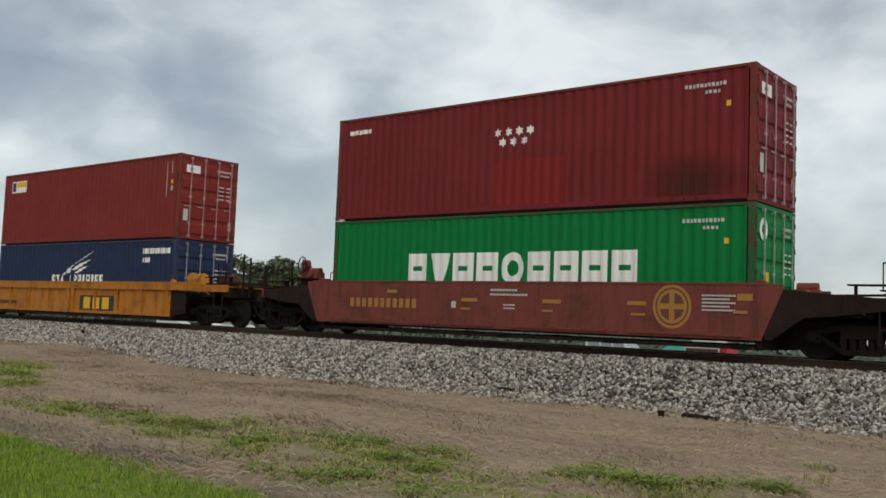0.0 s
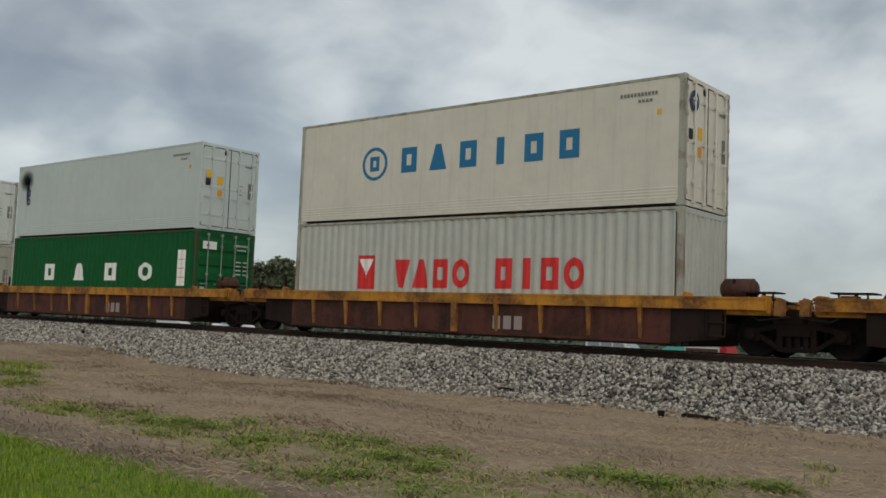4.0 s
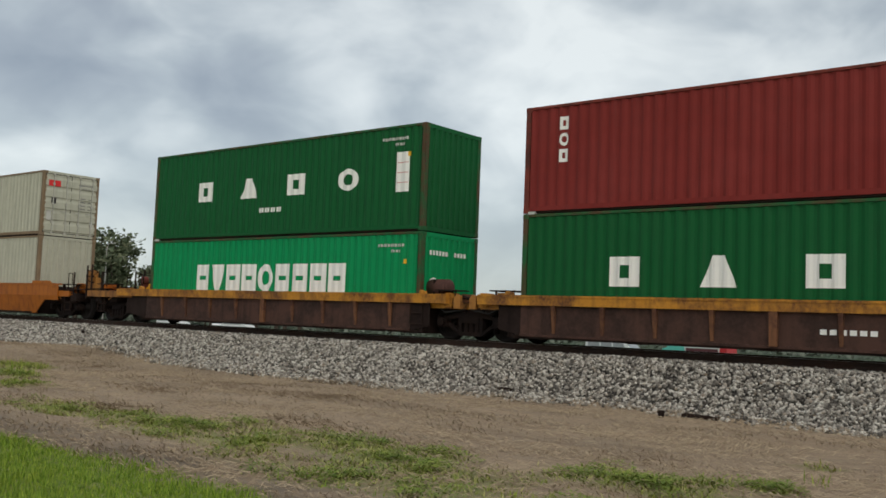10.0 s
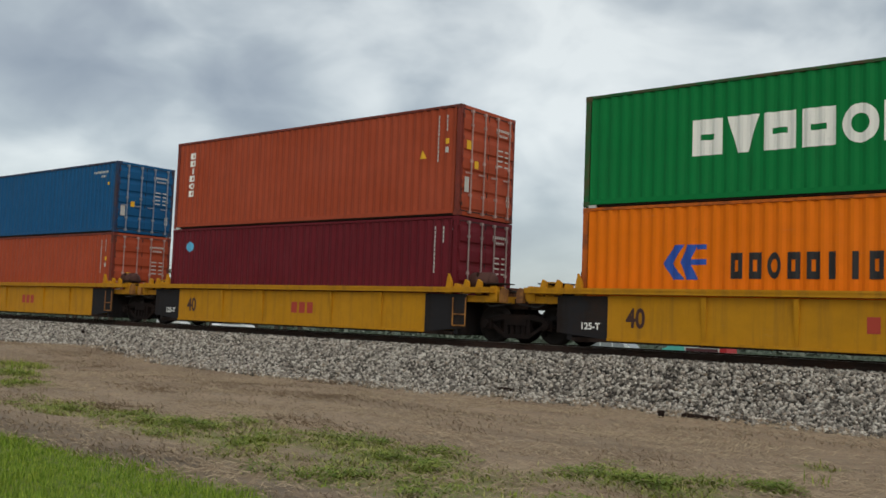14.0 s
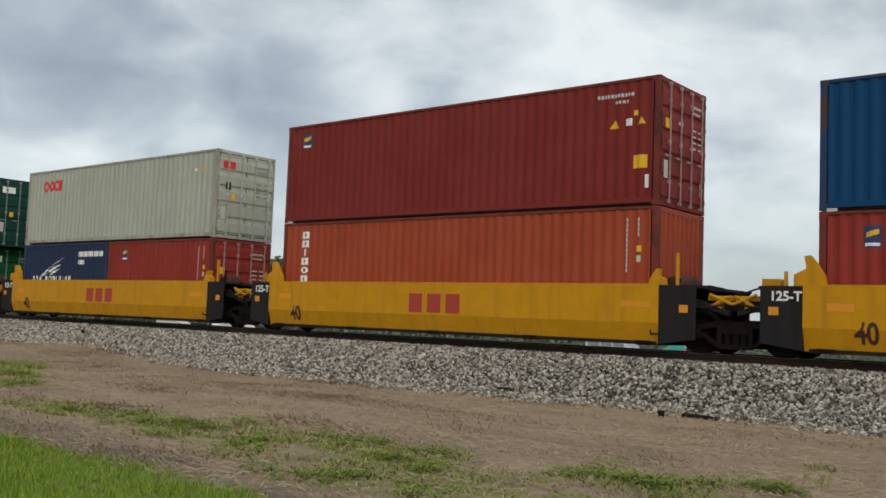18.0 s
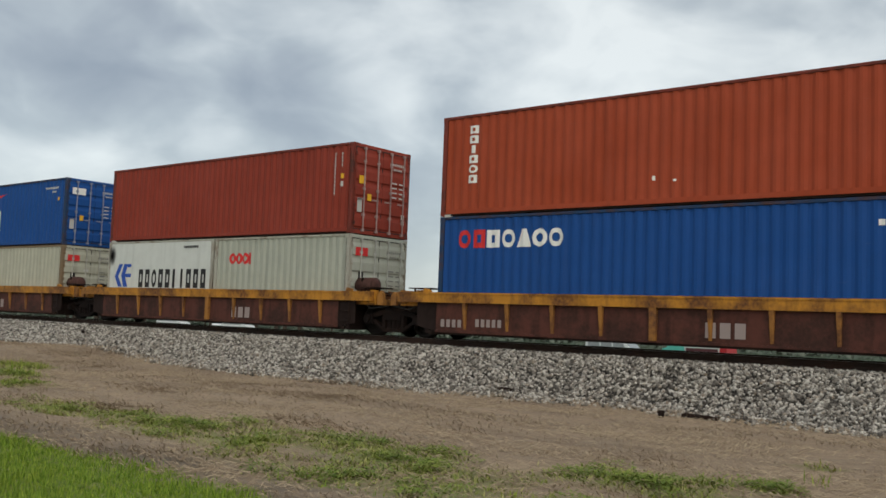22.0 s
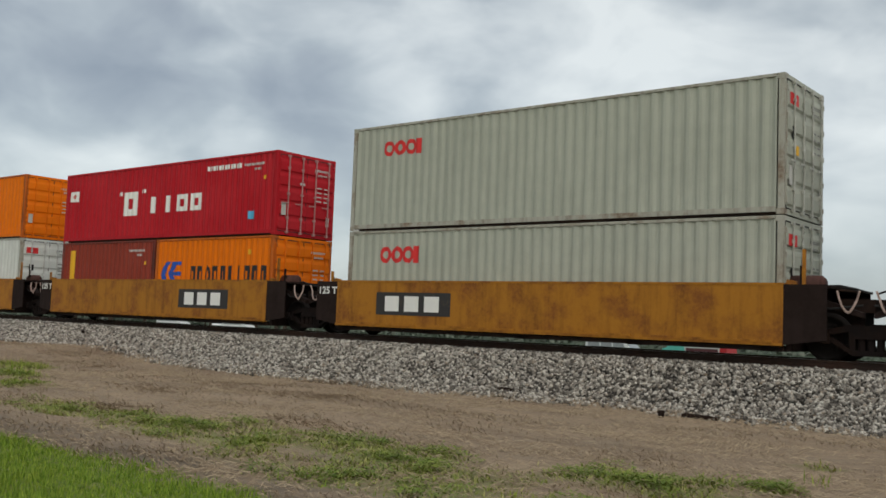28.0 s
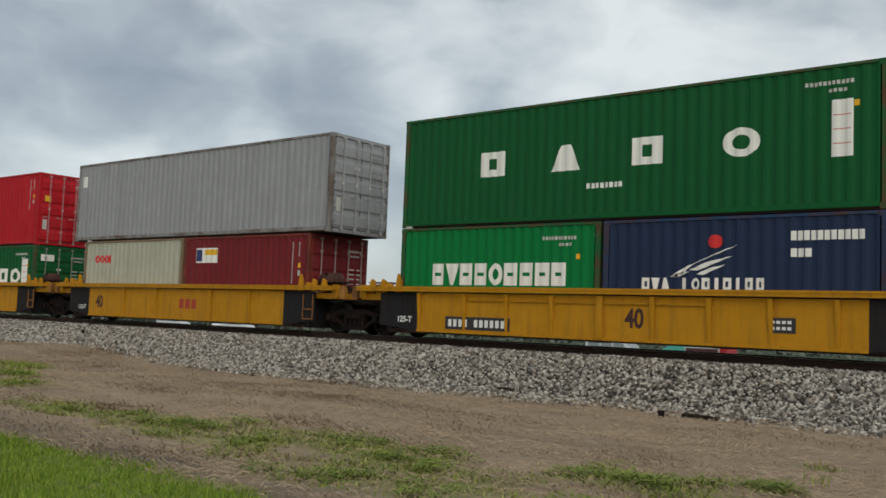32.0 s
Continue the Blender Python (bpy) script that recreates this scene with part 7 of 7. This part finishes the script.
    load(22, ("dark_red", DRY, D, "n", H9, "dark red " + CORR + " with a yellow upright word", mast("yellow", .62, 3.77, .94, 5.52, 6) + [R("yellow", 11.2, 3.6, 11.55, 3.9), ("code_mark", "white", bars(10.9, 5.3, 11.5, 5.4, 4) + bars(10.9, 5.1, 11.4, 5.2, 4)), R("yellow", 11.2, 4.85, 11.4, 4.98)], 1),
         [("green", DRY, "wall", "h", H8, "short bright green " + CORR + " with white block lettering", green_word(1.09, 1.44, 5.12, 1.96), 0),
          ("deep_green", DRY, D, "h", H8, "short deep green " + CORR + " with white lettering", [*W("white", "bapo", 7.30, 1.36, 10.93, 1.91)] + scale_bar(11.16, 1.36, 11.57, 2.22), 2)])
    load(23, ("terracotta", DRY, D, "v", H8, "terracotta " + CORR + " with a white upright word", mast("white", .85, 3.95, 1.14, 5.48) + [R("white", 6.0, 3.75, 6.06, 3.85), R("white", 6.5, 3.7, 6.57, 3.75)], 0),
         [("royal", DRY, D, "n", H9, "royal blue " + CORR + " with red and white lettering", [*W("red", "os", .61, 2.34, 1.48, 2.80), *W("white", "soaoo", 1.51, 2.34, 3.75, 2.78, .1), ("code_mark", "white", bars(10.7, 2.6, 11.5, 2.72, 5))], 1)])
    load(24, ("brown", DRY, D, "v", H8, "plain red-brown " + CORR, [], 1),
         [("white", COOL, "wall", "n", H8, "short white refrigerated container sooty at its machine end, dark lettering", german("royal", "black", (.46, 1.24, 1.47, 2.04), (1.95, 1.23, 5.74, 1.85)) + [("soot_stain", "soot", [rect(.0, 1.95, .5, 2.75)]), ("number_mark", "black", bars(4.5, 2.55, 5.3, 2.63, 8))], 0),
          ("sage", DRY, D, "n", H8, "short pale grey-green " + CORR + " with red ring lettering", four(6.87, 1.99, 8.01, 2.35), 4)])
    load(25, ("royal", DRY, D, "h", H8, "royal blue " + CORR + " with white letters under a red swoosh", [*W("white", "apl", 4.50, 3.26, 7.41, 4.33, .08), ("swoosh_emblem", "red", swoosh(4.72, 4.60, 7.45, 5.02))], 2),
         [("beige", DRY, D, "n", H8, "beige-grey " + CORR + " with red ring lettering", four(1.03, 1.94, 2.54, 2.34), 4)])
    load(26, ("green", DRY, D, "h", H9, "bright green " + CORR + " with large white block lettering", green_word(2.64, 4.02, 9.54, 4.79), 3),
         [("deep_green", DRY, "wall", "h", H8, "short deep green " + CORR + " with white lettering", [*W("white", "bapo", 1.12, 1.19, 4.72, 1.83)] + scale_bar(4.99, 1.17, 5.42, 2.13), 0),
          ("brown", DRY, D, "v", H8, "short plain red-brown " + CORR, [], 1)])
    load(27, ("green", DRY, D, "h", H9, "bright green " + CORR + " with large white block lettering", green_word(2.68, 4.33, 9.50, 5.11), 3),
         [("dark_red", DRY, D, "vt", H9, "dark red " + CORR + " with a light blue disc", [("disc", "sky", oval(.65, 2.29, 1.05, 2.69, 0, 16))], 0)])
    load(28, ("teal_green", DRY, D, "h", H8, "sea green " + CORR + " with white lettering and a diamond", green_word(2.65, 4.20, 9.52, 4.98) + [("diamond", "white", [[(6.0, 5.31), (6.2, 5.14), (6.41, 5.31), (6.2, 5.49)]])], 3),
         [("chalk", COOL, D, "h", H9, "weathered chalky white refrigerated container with faded red lettering", four(1.80, 1.2, 4.57, 1.90, "pale_red"), 1)])
    load(29, ("dark_red", DRY, D, "h", H9, "dark red " + CORR + " with white stars over white letters", star(5.46, 4.49, 6.72, 5.02) + [*W("white", "sib", 5.36, 3.70, 6.70, 4.20, .1), ("number_mark", "white", bars(.3, 5.25, 1.0, 5.36, 5, .15))], 2),
         [("sky_blue", DRY, "wall", "n", H8, "short sky blue " + CORR + " with white lettering", ringed("white", (1.10, 1.35, 1.81, 1.95), (1.97, 1.32, 4.88, 1.82)) + [("code_mark", "white", bars(4.8, 2.2, 5.58, 2.36, 4) + bars(5.0, 2.01, 5.4, 2.12, 3))], 0),
          ("sage", DRY, D, "n", H8, "short pale grey-green " + CORR + " with red ring lettering", four(6.91, 2.07, 8.06, 2.39), 4)])
    load(30, ("sage", DRY, D, "n", H9, "pale grey-green " + CORR + " with red ring lettering", four(1.16, 4.92, 2.61, 5.33), 4),
         [("sage", DRY, D, "n", H8, "pale grey-green " + CORR + " with red ring lettering", four(1.19, 1.98, 2.67, 2.43), 4)])
    load(31, ("red", DRY, D, "h", H8, "bright red " + CORR + " with white serif lettering", red_line((3.87, 3.76, 4.98, 4.61), (5.55, 3.80, 8.52, 4.37), (.27, 4.43, .95, 4.82)) + [("url_mark", "white", bars(8.74, 5.05, 10.5, 5.2, 12)), R("sky", 10.9, 3.4, 11.2, 3.65)], 0),
         [("brown", DRY, "wall", "h", H8, "short red-brown " + CORR + " with an orange stripe", [R("yellow", .54, 1.42, .95, 2.57)], 0),
          ("orange", DRY, D, "n", H8, "short orange " + CORR + " with dark lettering", german("royal", "black", (6.42, 1.3, 7.56, 2.10), (8.08, 1.35, 11.89, 1.95)) + [R("yellow", 11.0, 2.3, 11.15, 2.45)], 0)])
    load(32, ("orange", DRY, D, "n", H8, "orange " + CORR + " with dark lettering and a blue emblem", german("royal", "black", (1.81, 4.28, 2.79, 5.05), (3.29, 4.37, 6.98, 4.88)), 0),
         [("white", DRY, D, "n", H9, "white " + CORR + " with red lettering and a framed emblem", [R("red", 2.14, 1.4, 2.87, 2.36), R("white", 2.19, 1.4, 2.82, 2.30), ("emblem_wedge", "blue", glyph("v", 2.2, 1.4, 2.82, 2.3)), *W("red", "vabo bibo", 3.81, 1.36, 9.52, 1.98, .2), ("url_mark", "pale_red", bars(2.1, 2.75, 4.0, 2.85, 14))], 4)])
    load(33, ("red", DRY, D, "h", H8, "bright red " + CORR + " with white serif lettering", red_line((4.04, 3.77, 5.18, 4.56), (5.64, 3.76, 8.56, 4.33), (.69, 4.46, 1.35, 4.86)) + [R("sky", 10.9, 3.35, 11.2, 3.55)], 2),
         [("slate_blue", DRY, "wall", "n", H8, "short slate blue " + CORR + " with a white winged emblem", winged((.93, 1.28, 3.74, 1.59), (1.57, 1.60, 3.21, 2.28), (4.20, 2.03, 5.85, 2.52)), 0),
          ("sage", DRY, D, "n", H8, "short pale grey-green " + CORR + " with red ring lettering", four(6.93, 2.09, 8.09, 2.44), 4)])
    load(34, ("deep_green", DRY, D, "h", H9, "deep green " + CORR + " with wide-set white letters", spaced(2.53, 4.12, 9.71, 4.74) + scale_bar(11.13, 3.97, 11.54, 5.1) + [("url_mark", "white", bars(5.65, 3.66, 6.60, 3.78, 8))], 2),
         [("green", DRY, "wall", "h", H8, "short bright green " + CORR + " with white block lettering", green_word(1.09, 1.40, 5.16, 1.95), 0),
          ("navy", DRY, D, "n", H8, "short navy blue " + CORR + " with a white winged emblem", winged((7.11, 1.33, 9.85, 1.60), (7.77, 1.62, 9.29, 2.28), (10.37, 2.02, 11.79, 2.54)) + [("flower_disc", "red", oval(8.62, 2.22, 8.96, 2.51, 0, 12))], 2)])
    load(35, ("grey", DRY, D, "n", H9, "long plain grey " + CORR + " overhanging the boxes below", [R("white", -.5, 4.95, -.2, 5.35)], 0, 13.716),
         [("beige", DRY, "wall", "n", H8, "short beige " + CORR + " with red ring lettering", four(.72, 2.08, 1.81, 2.38), 0),
          ("dark_red", DRY, D, "v", H8, "short dark red " + CORR + " with a white and yellow plate", [R("white", 6.74, 2.05, 7.9, 2.53), R("navy", 6.8, 2.1, 7.1, 2.48), R("yellow", 7.2, 2.3, 7.85, 2.48)], 0)])
    load(36, ("red", DRY, D, "v", H9, "bright red " + CORR + " with yellow stickers on its doors", [], 1),
         [("deep_green", DRY, D, "h", H8, "deep green " + CORR + " with white lettering", [*W("white", "bapo", 7.4, 1.3, 11.06, 1.92)] + scale_bar(11.2, 1.3, 11.6, 2.3), 2)])


build_cars()
build_loads()

# ---------------------------------------------------------------- beyond the track

GLASS = plain("dark_car_glass", (0.02, 0.025, 0.03), 0.08)


def parked_car(x, y, turn, c, label, tall=1.0, length=4.7):
    n = Nodes("car_paint")
    paintm = n.done(n.mix(n.ramp(n.noise(2, 3), (.3, 0.0), (.7, 1.0)), c, tint(c, .92)), 0.3)
    ob = thing("parked_car", (x, y, ground_z(x, y)), label, "car")
    ob.rotation_euler = (0, 0, turn)
    k, t = length / 4.7, tall
    body = Shape().slab([(-2.3 * k, .30), (2.3 * k, .30), (2.35 * k, .62 * t), (2.2 * k, .80 * t), (1.2 * k, .92 * t), (-2.1 * k, .95 * t), (-2.33 * k, .78 * t)], -.86, .86)
    b = place("body", body.mesh("body", paintm), ob)
    cab = Shape().slab([(-1.9 * k, .94 * t), (1.15 * k, .91 * t), (.45 * k, 1.40 * t), (-1.35 * k, 1.43 * t)], -.76, .76)
    place("cabin_glass", cab.mesh("cabin_glass", GLASS), ob)
    place("roof", Shape().slab([(-1.42 * k, 1.40 * t), (.52 * k, 1.37 * t), (.35 * k, 1.46 * t), (-1.25 * k, 1.48 * t)], -.74, .74).mesh("roof", paintm), ob)
    for px in (-.45, .42):
        place("pillar", Shape().slab([(px * k - .05, .92 * t), (px * k + .05, .92 * t), (px * k + .05, 1.42 * t), (px * k - .05, 1.42 * t)], -.775, .775).mesh("pillar", paintm), ob)
    for sx in (-1.42, 1.42):
        for sy in (-.82, .82):
            w = place("wheel", Shape().rod((0, -.1, 0), (0, .1, 0), .32, 16).mesh("wheel", RUBBER), ob, (sx * k, sy, .32))
            place("rim", Shape().rod((0, -.11, 0), (0, .11, 0), .19, 10).mesh("rim", STEEL), w)
    place("headlight", Shape().box(2.22 * k, 2.34 * k, -.8, -.5, .62 * t, .74 * t).mesh("headlight", INK["white"]), ob)
    place("headlight", Shape().box(2.22 * k, 2.34 * k, .5, .8, .62 * t, .74 * t).mesh("headlight", INK["white"]), ob)
    return ob


def parked_van(x, y, turn, c, label, length=4.8):
    n = Nodes("van_paint")
    paintm = n.done(n.mix(n.ramp(n.noise(2, 3), (.3, 0.0), (.7, 1.0)), c, tint(c, .92)), 0.3)
    ob = thing("parked_van", (x, y, ground_z(x, y)), label, "van")
    ob.rotation_euler = (0, 0, turn)
    k = length / 4.8
    side = [(-2.35, .32), (2.3, .32), (2.38, .72), (2.2, .95), (1.75, 1.08), (1.32, 1.50), (1.1, 1.58), (-2.0, 1.62), (-2.25, 1.52), (-2.38, .9)]
    place("body", Shape().slab([(px * k, pz) for px, pz in side], -.88, .88).mesh("body", paintm), ob)
    for a, b in ((-2.1, -1.0), (-.9, .1), (.2, 1.12)):
        place("side_window", Shape().slab([(a * k, 1.06), (b * k + (.18 if b > 1 else 0), 1.06), (b * k, 1.44), (a * k, 1.46)], -.886, -.878).mesh("side_window", PALEGLASS), ob)
    place("windscreen", Shape().slab([(1.76 * k, 1.10), (1.80 * k, 1.12), (1.38 * k, 1.50), (1.34 * k, 1.49)], -.78, .78).mesh("windscreen", PALEGLASS), ob)
    place("bumper", Shape().box(2.3 * k, 2.44 * k, -.86, .86, .34, .52).mesh("bumper", RUBBER), ob)
    for sx in (-1.45, 1.45):
        for sy in (-.82, .82):
            w = place("wheel", Shape().rod((0, -.1, 0), (0, .1, 0), .33, 16).mesh("wheel", RUBBER), ob, (sx * k, sy, .33))
            place("rim", Shape().rod((0, -.11, 0), (0, .11, 0), .19, 10).mesh("rim", STEEL), w)
    return ob


# Van glass painted mid-grey in place of the sky it would reflect.
PALEGLASS = plain("reflection_grey_glass", (0.30, 0.33, 0.34), 0.15, 0, .1)
parked_van(-36.2, 66, .05, (.80, .82, .82), "white van parked beyond the track", 4.5)
parked_van(-113.5, 80, .2, (.76, .77, .78), "white van parked far beyond the track", 4.8)
parked_car(-103.4, 80, 2.48, (.76, .77, .78), "white car parked end-on far beyond the track", 1.15, 4.4)
parked_van(-99.3, 80, .2, (.76, .77, .77), "pale van parked in a row far beyond the track", 4.3)


def parked_truck(x, y):
    """A small box truck: teal cab, dark side panel in a white frame, red tail."""
    ob = thing("parked_truck", (x, y, ground_z(x, y)), "small truck with teal cab and red tail beyond the track", "truck")
    teal, red = plain("teal_cab_paint", (.12, .50, .42), .35, 0, .08), plain("red_tail_paint", (.45, .03, .035), .4, 0, .1)
    place("cab", Shape().slab([(-2.5, .4), (-.7, .4), (-.7, 1.75), (-1.9, 1.7), (-2.1, 1.35), (-2.5, 1.2)], -.9, .9).mesh("cab", teal), ob)
    place("side_panel", Shape().box(-.66, 1.95, -.92, .92, .45, 1.5).mesh("side_panel", plain("maroon_panel", (.10, .035, .04), .5, 0, .2)), ob)
    for x0, x1, z0, z1 in ((-.68, 1.98, 1.38, 1.5), (-.68, 1.98, .45, .55), (-.68, -.58, .55, 1.38), (1.88, 1.98, .55, 1.38)):
        place("panel_frame", Shape().box(x0, x1, -.95, -.921, z0, z1).mesh("panel_frame", PAINT["white"]), ob)
    place("tail", Shape().box(1.98, 2.5, -.92, .92, .45, 1.5).box(2.05, 2.45, -.9, .9, 1.5, 1.7).mesh("tail", red), ob)
    place("box_body", Shape().slab([(-.1, 1.51), (1.75, 1.51), (1.75, 2.3), (1.68, 2.38), (.0, 2.38), (-.1, 2.28)], -.9, .9).mesh("box_body", PAINT["white"]), ob)
    for wx in (-1.7, 1.5):
        for wy in (-.8, .8):
            place("wheel", Shape().rod((wx, wy - .12, .36), (wx, wy + .12, .36), .36, 16).mesh("wheel", RUBBER), ob)
    return ob


parked_truck(-29.4, 66)


def tree(x, y, height, spread, seed, label):
    rng = random.Random(seed)
    z = ground_z(x, y)
    ob = thing("tree", (x, y, z - .1), label, "tree", "trees beyond the track")
    s = Shape()
    h = height
    s.rod((0, 0, 0), (.15, .05, h * .32), .03 * h, 9, .022 * h)
    tips = []
    for i in range(9):
        a = i * 2.4 + rng.uniform(-.4, .4)
        r = spread * rng.uniform(.35, .85)
        t = (math.cos(a) * r, math.sin(a) * r, h * rng.uniform(.5, .88))
        f = (.12, .04, h * rng.uniform(.2, .33))
        mid = tuple((p + q) / 2 + rng.uniform(-.2, .2) for p, q in zip(f, t))
        s.rod(f, mid, .012 * h, 6, .008 * h).rod(mid, t, .008 * h, 5, .003 * h)
        tips += [t, mid]
    s.rod((.15, .05, h * .32), (0, 0, h * .9), .02 * h, 7, .004 * h)
    tips += [(0, 0, h * .9), (0, 0, h * .7)]
    place("trunk", s.mesh("trunk", BARK), ob)
    vs, fs = [], []
    for t in tips:
        for _ in range(140):
            g = Vector((rng.gauss(0, 1), rng.gauss(0, 1), rng.gauss(0, .75))) * spread * .24
            p = Vector(t) + g
            if p.z < h * .22 or p.z > h:
                continue
            u = Vector((rng.gauss(0, 1), rng.gauss(0, 1), rng.gauss(0, .6))).normalized()
            v = u.orthogonal().normalized()
            r = rng.uniform(.12, .30) * h / 9
            k = len(vs)
            vs += [tuple(p - u * r), tuple(p + v * r * .6), tuple(p + u * r), tuple(p - v * r * .6)]
            fs.append((k, k + 1, k + 2, k + 3))
    me = bpy.data.meshes.new("crown")
    me.from_pydata(vs, [], fs)
    me.materials.append(LEAF)
    place("crown", me, ob)
    return ob


BARK = plain("tree_bark", (0.07, 0.055, 0.042), 0.9, 0.0, 0.4, 4)
ln = Nodes("spring_leaves")
LEAF = ln.done(ln.ramp(ln.island(), (0.0, (0.046, 0.064, 0.032)), (0.5, (0.09, 0.115, 0.06)), (1.0, (0.18, 0.195, 0.115))), 0.7)
TREES = [(-163, 92, 11.5, 4.2, 1), (-157, 90, 15.0, 4.5, 2), (-150, 90, 16.8, 5.0, 3), (-144, 89, 15.2, 4.0, 4), (-135.6, 90, 10.0, 2.7, 5), (-131.6, 90, 10.5, 2.7, 6), (-118.2, 90, 11.2, 2.3, 7), (-114.9, 91, 11.8, 2.6, 8),
         (-111.2, 90, 10.6, 2.4, 9), (-107.8, 90, 10.7, 2.5, 10), (-104.6, 91, 11.2, 2.6, 11), (-101.6, 90, 10.9, 2.4, 12), (-98.6, 90, 9.8, 2.2, 13), (-125, 94, 5.5, 3.0, 14)]
for x, y, h, sp, sd in TREES:
    tree(x, y, h, sp, sd, "broad leafy tree, tall and dark" if h > 10 else "low spreading leafy tree in early leaf")


def hedge():
    """A low line of scrub at the edge of the fields, as many leaf clumps, coloured pale for distance haze."""
    rng = random.Random(77)
    vs, fs = [], []
    for _ in range(16000):
        x = rng.uniform(-520, 160)
        y = 150 + rng.uniform(-6, 6) + .05 * x
        h = (1.6 + 1.1 * noise.noise((x * .03, 0, 0)) + .8 * noise.noise((x * .2, 4, 0))) * rng.random()
        p = Vector((x, y, ground_z(x, y) + max(.1, h)))
        u = Vector((rng.gauss(0, 1), rng.gauss(0, 1), rng.gauss(0, .6))).normalized()
        v = u.orthogonal().normalized()
        r = rng.uniform(.3, .7)
        k = len(vs)
        vs += [tuple(p - u * r), tuple(p + v * r * .7), tuple(p + u * r), tuple(p - v * r * .7)]
        fs.append((k, k + 1, k + 2, k + 3))
    me = bpy.data.meshes.new("hedgerow")
    me.from_pydata(vs, [], fs)
    # Leaf colours paled and greyed to stand in for distance haze.
    hn = Nodes("hazed_scrub")
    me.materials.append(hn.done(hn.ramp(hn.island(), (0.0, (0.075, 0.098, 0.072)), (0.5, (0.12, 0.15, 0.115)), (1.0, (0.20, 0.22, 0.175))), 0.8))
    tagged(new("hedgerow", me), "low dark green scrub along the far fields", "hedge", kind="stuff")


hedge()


def posts():
    p = thing("utility_pole", (-97.3, 95, ground_z(-97.3, 95)), "thin wooden utility pole with a crossarm", "utility pole")
    place("pole", Shape().rod((0, 0, 0), (0, 0, 8.3), .13, 8, .09).mesh("pole", BARK), p)
    place("crossarm", Shape().box(-1.1, 1.1, -.06, .06, 7.6, 7.75).mesh("crossarm", BARK), p)
    for dx in (-1.0, -.4, .4, 1.0):
        place("insulator", Shape().rod((dx, 0, 7.75), (dx, 0, 7.92), .05, 6).mesh("insulator", STEEL), p)
    l = thing("street_lamp", (-141.5, 86, ground_z(-141.5, 86)), "tall grey street lamp with a curved arm", "street lamp")
    place("pole", Shape().rod((0, 0, 0), (0, 0, 12.6), .11, 8, .07).mesh("pole", STEEL), l)
    place("arm", Shape().path([(0, 0, 12.5), (.5, 0, 13.1), (1.3, 0, 13.2)], .05).mesh("arm", STEEL), l)
    place("lamp_head", Shape().slab([(1.2, 13.08), (2.1, 13.12), (2.1, 13.24), (1.3, 13.3)], -.18, .18).mesh("lamp_head", STEEL), l)


posts()

# ---------------------------------------------------------------- how the train, its wheels and the clouds move
RUN = [(0, 0.0), (2, 36.44), (4, 72.85), (6, 109.22), (8, 145.56), (10, 181.88), (12, 218.19), (14, 254.49), (16, 290.79), (18, 327.12), (20, 363.47), (22, 399.85),
       (24, 436.27), (26, 472.73), (28, 509.20), (30, 545.70), (32, 582.18)]


def run_at(t):
    return float(np.interp(t, [a for a, _ in RUN], [b for _, b in RUN]))


def motions():
    for ob, x in MOVING:
        y, z = ob.location.y, ob.location.z
        walk(ob, [(t, pose(x + s, y, z)) for t, s in RUN])
    for sets in WHEELS:
        lead = sets[0]
        at = lead.location.copy()
        walk(lead, [(i / FPS, pose(*at, 0, math.degrees(run_at(i / FPS) / RW) % 360, 0)) for i in range(32 * FPS + 1)])
        for w in sets[1:]:
            w.rotation_mode = "QUATERNION"
            w.animation_data_create()
            w.animation_data.action = lead.animation_data.action
            w.animation_data.action_slot = lead.animation_data.action_slot
    walk(dome, [(t, pose(0, 0, 0, 0, 0, -7.0 * t / 32)) for t in (0, 16, 32)])


motions()
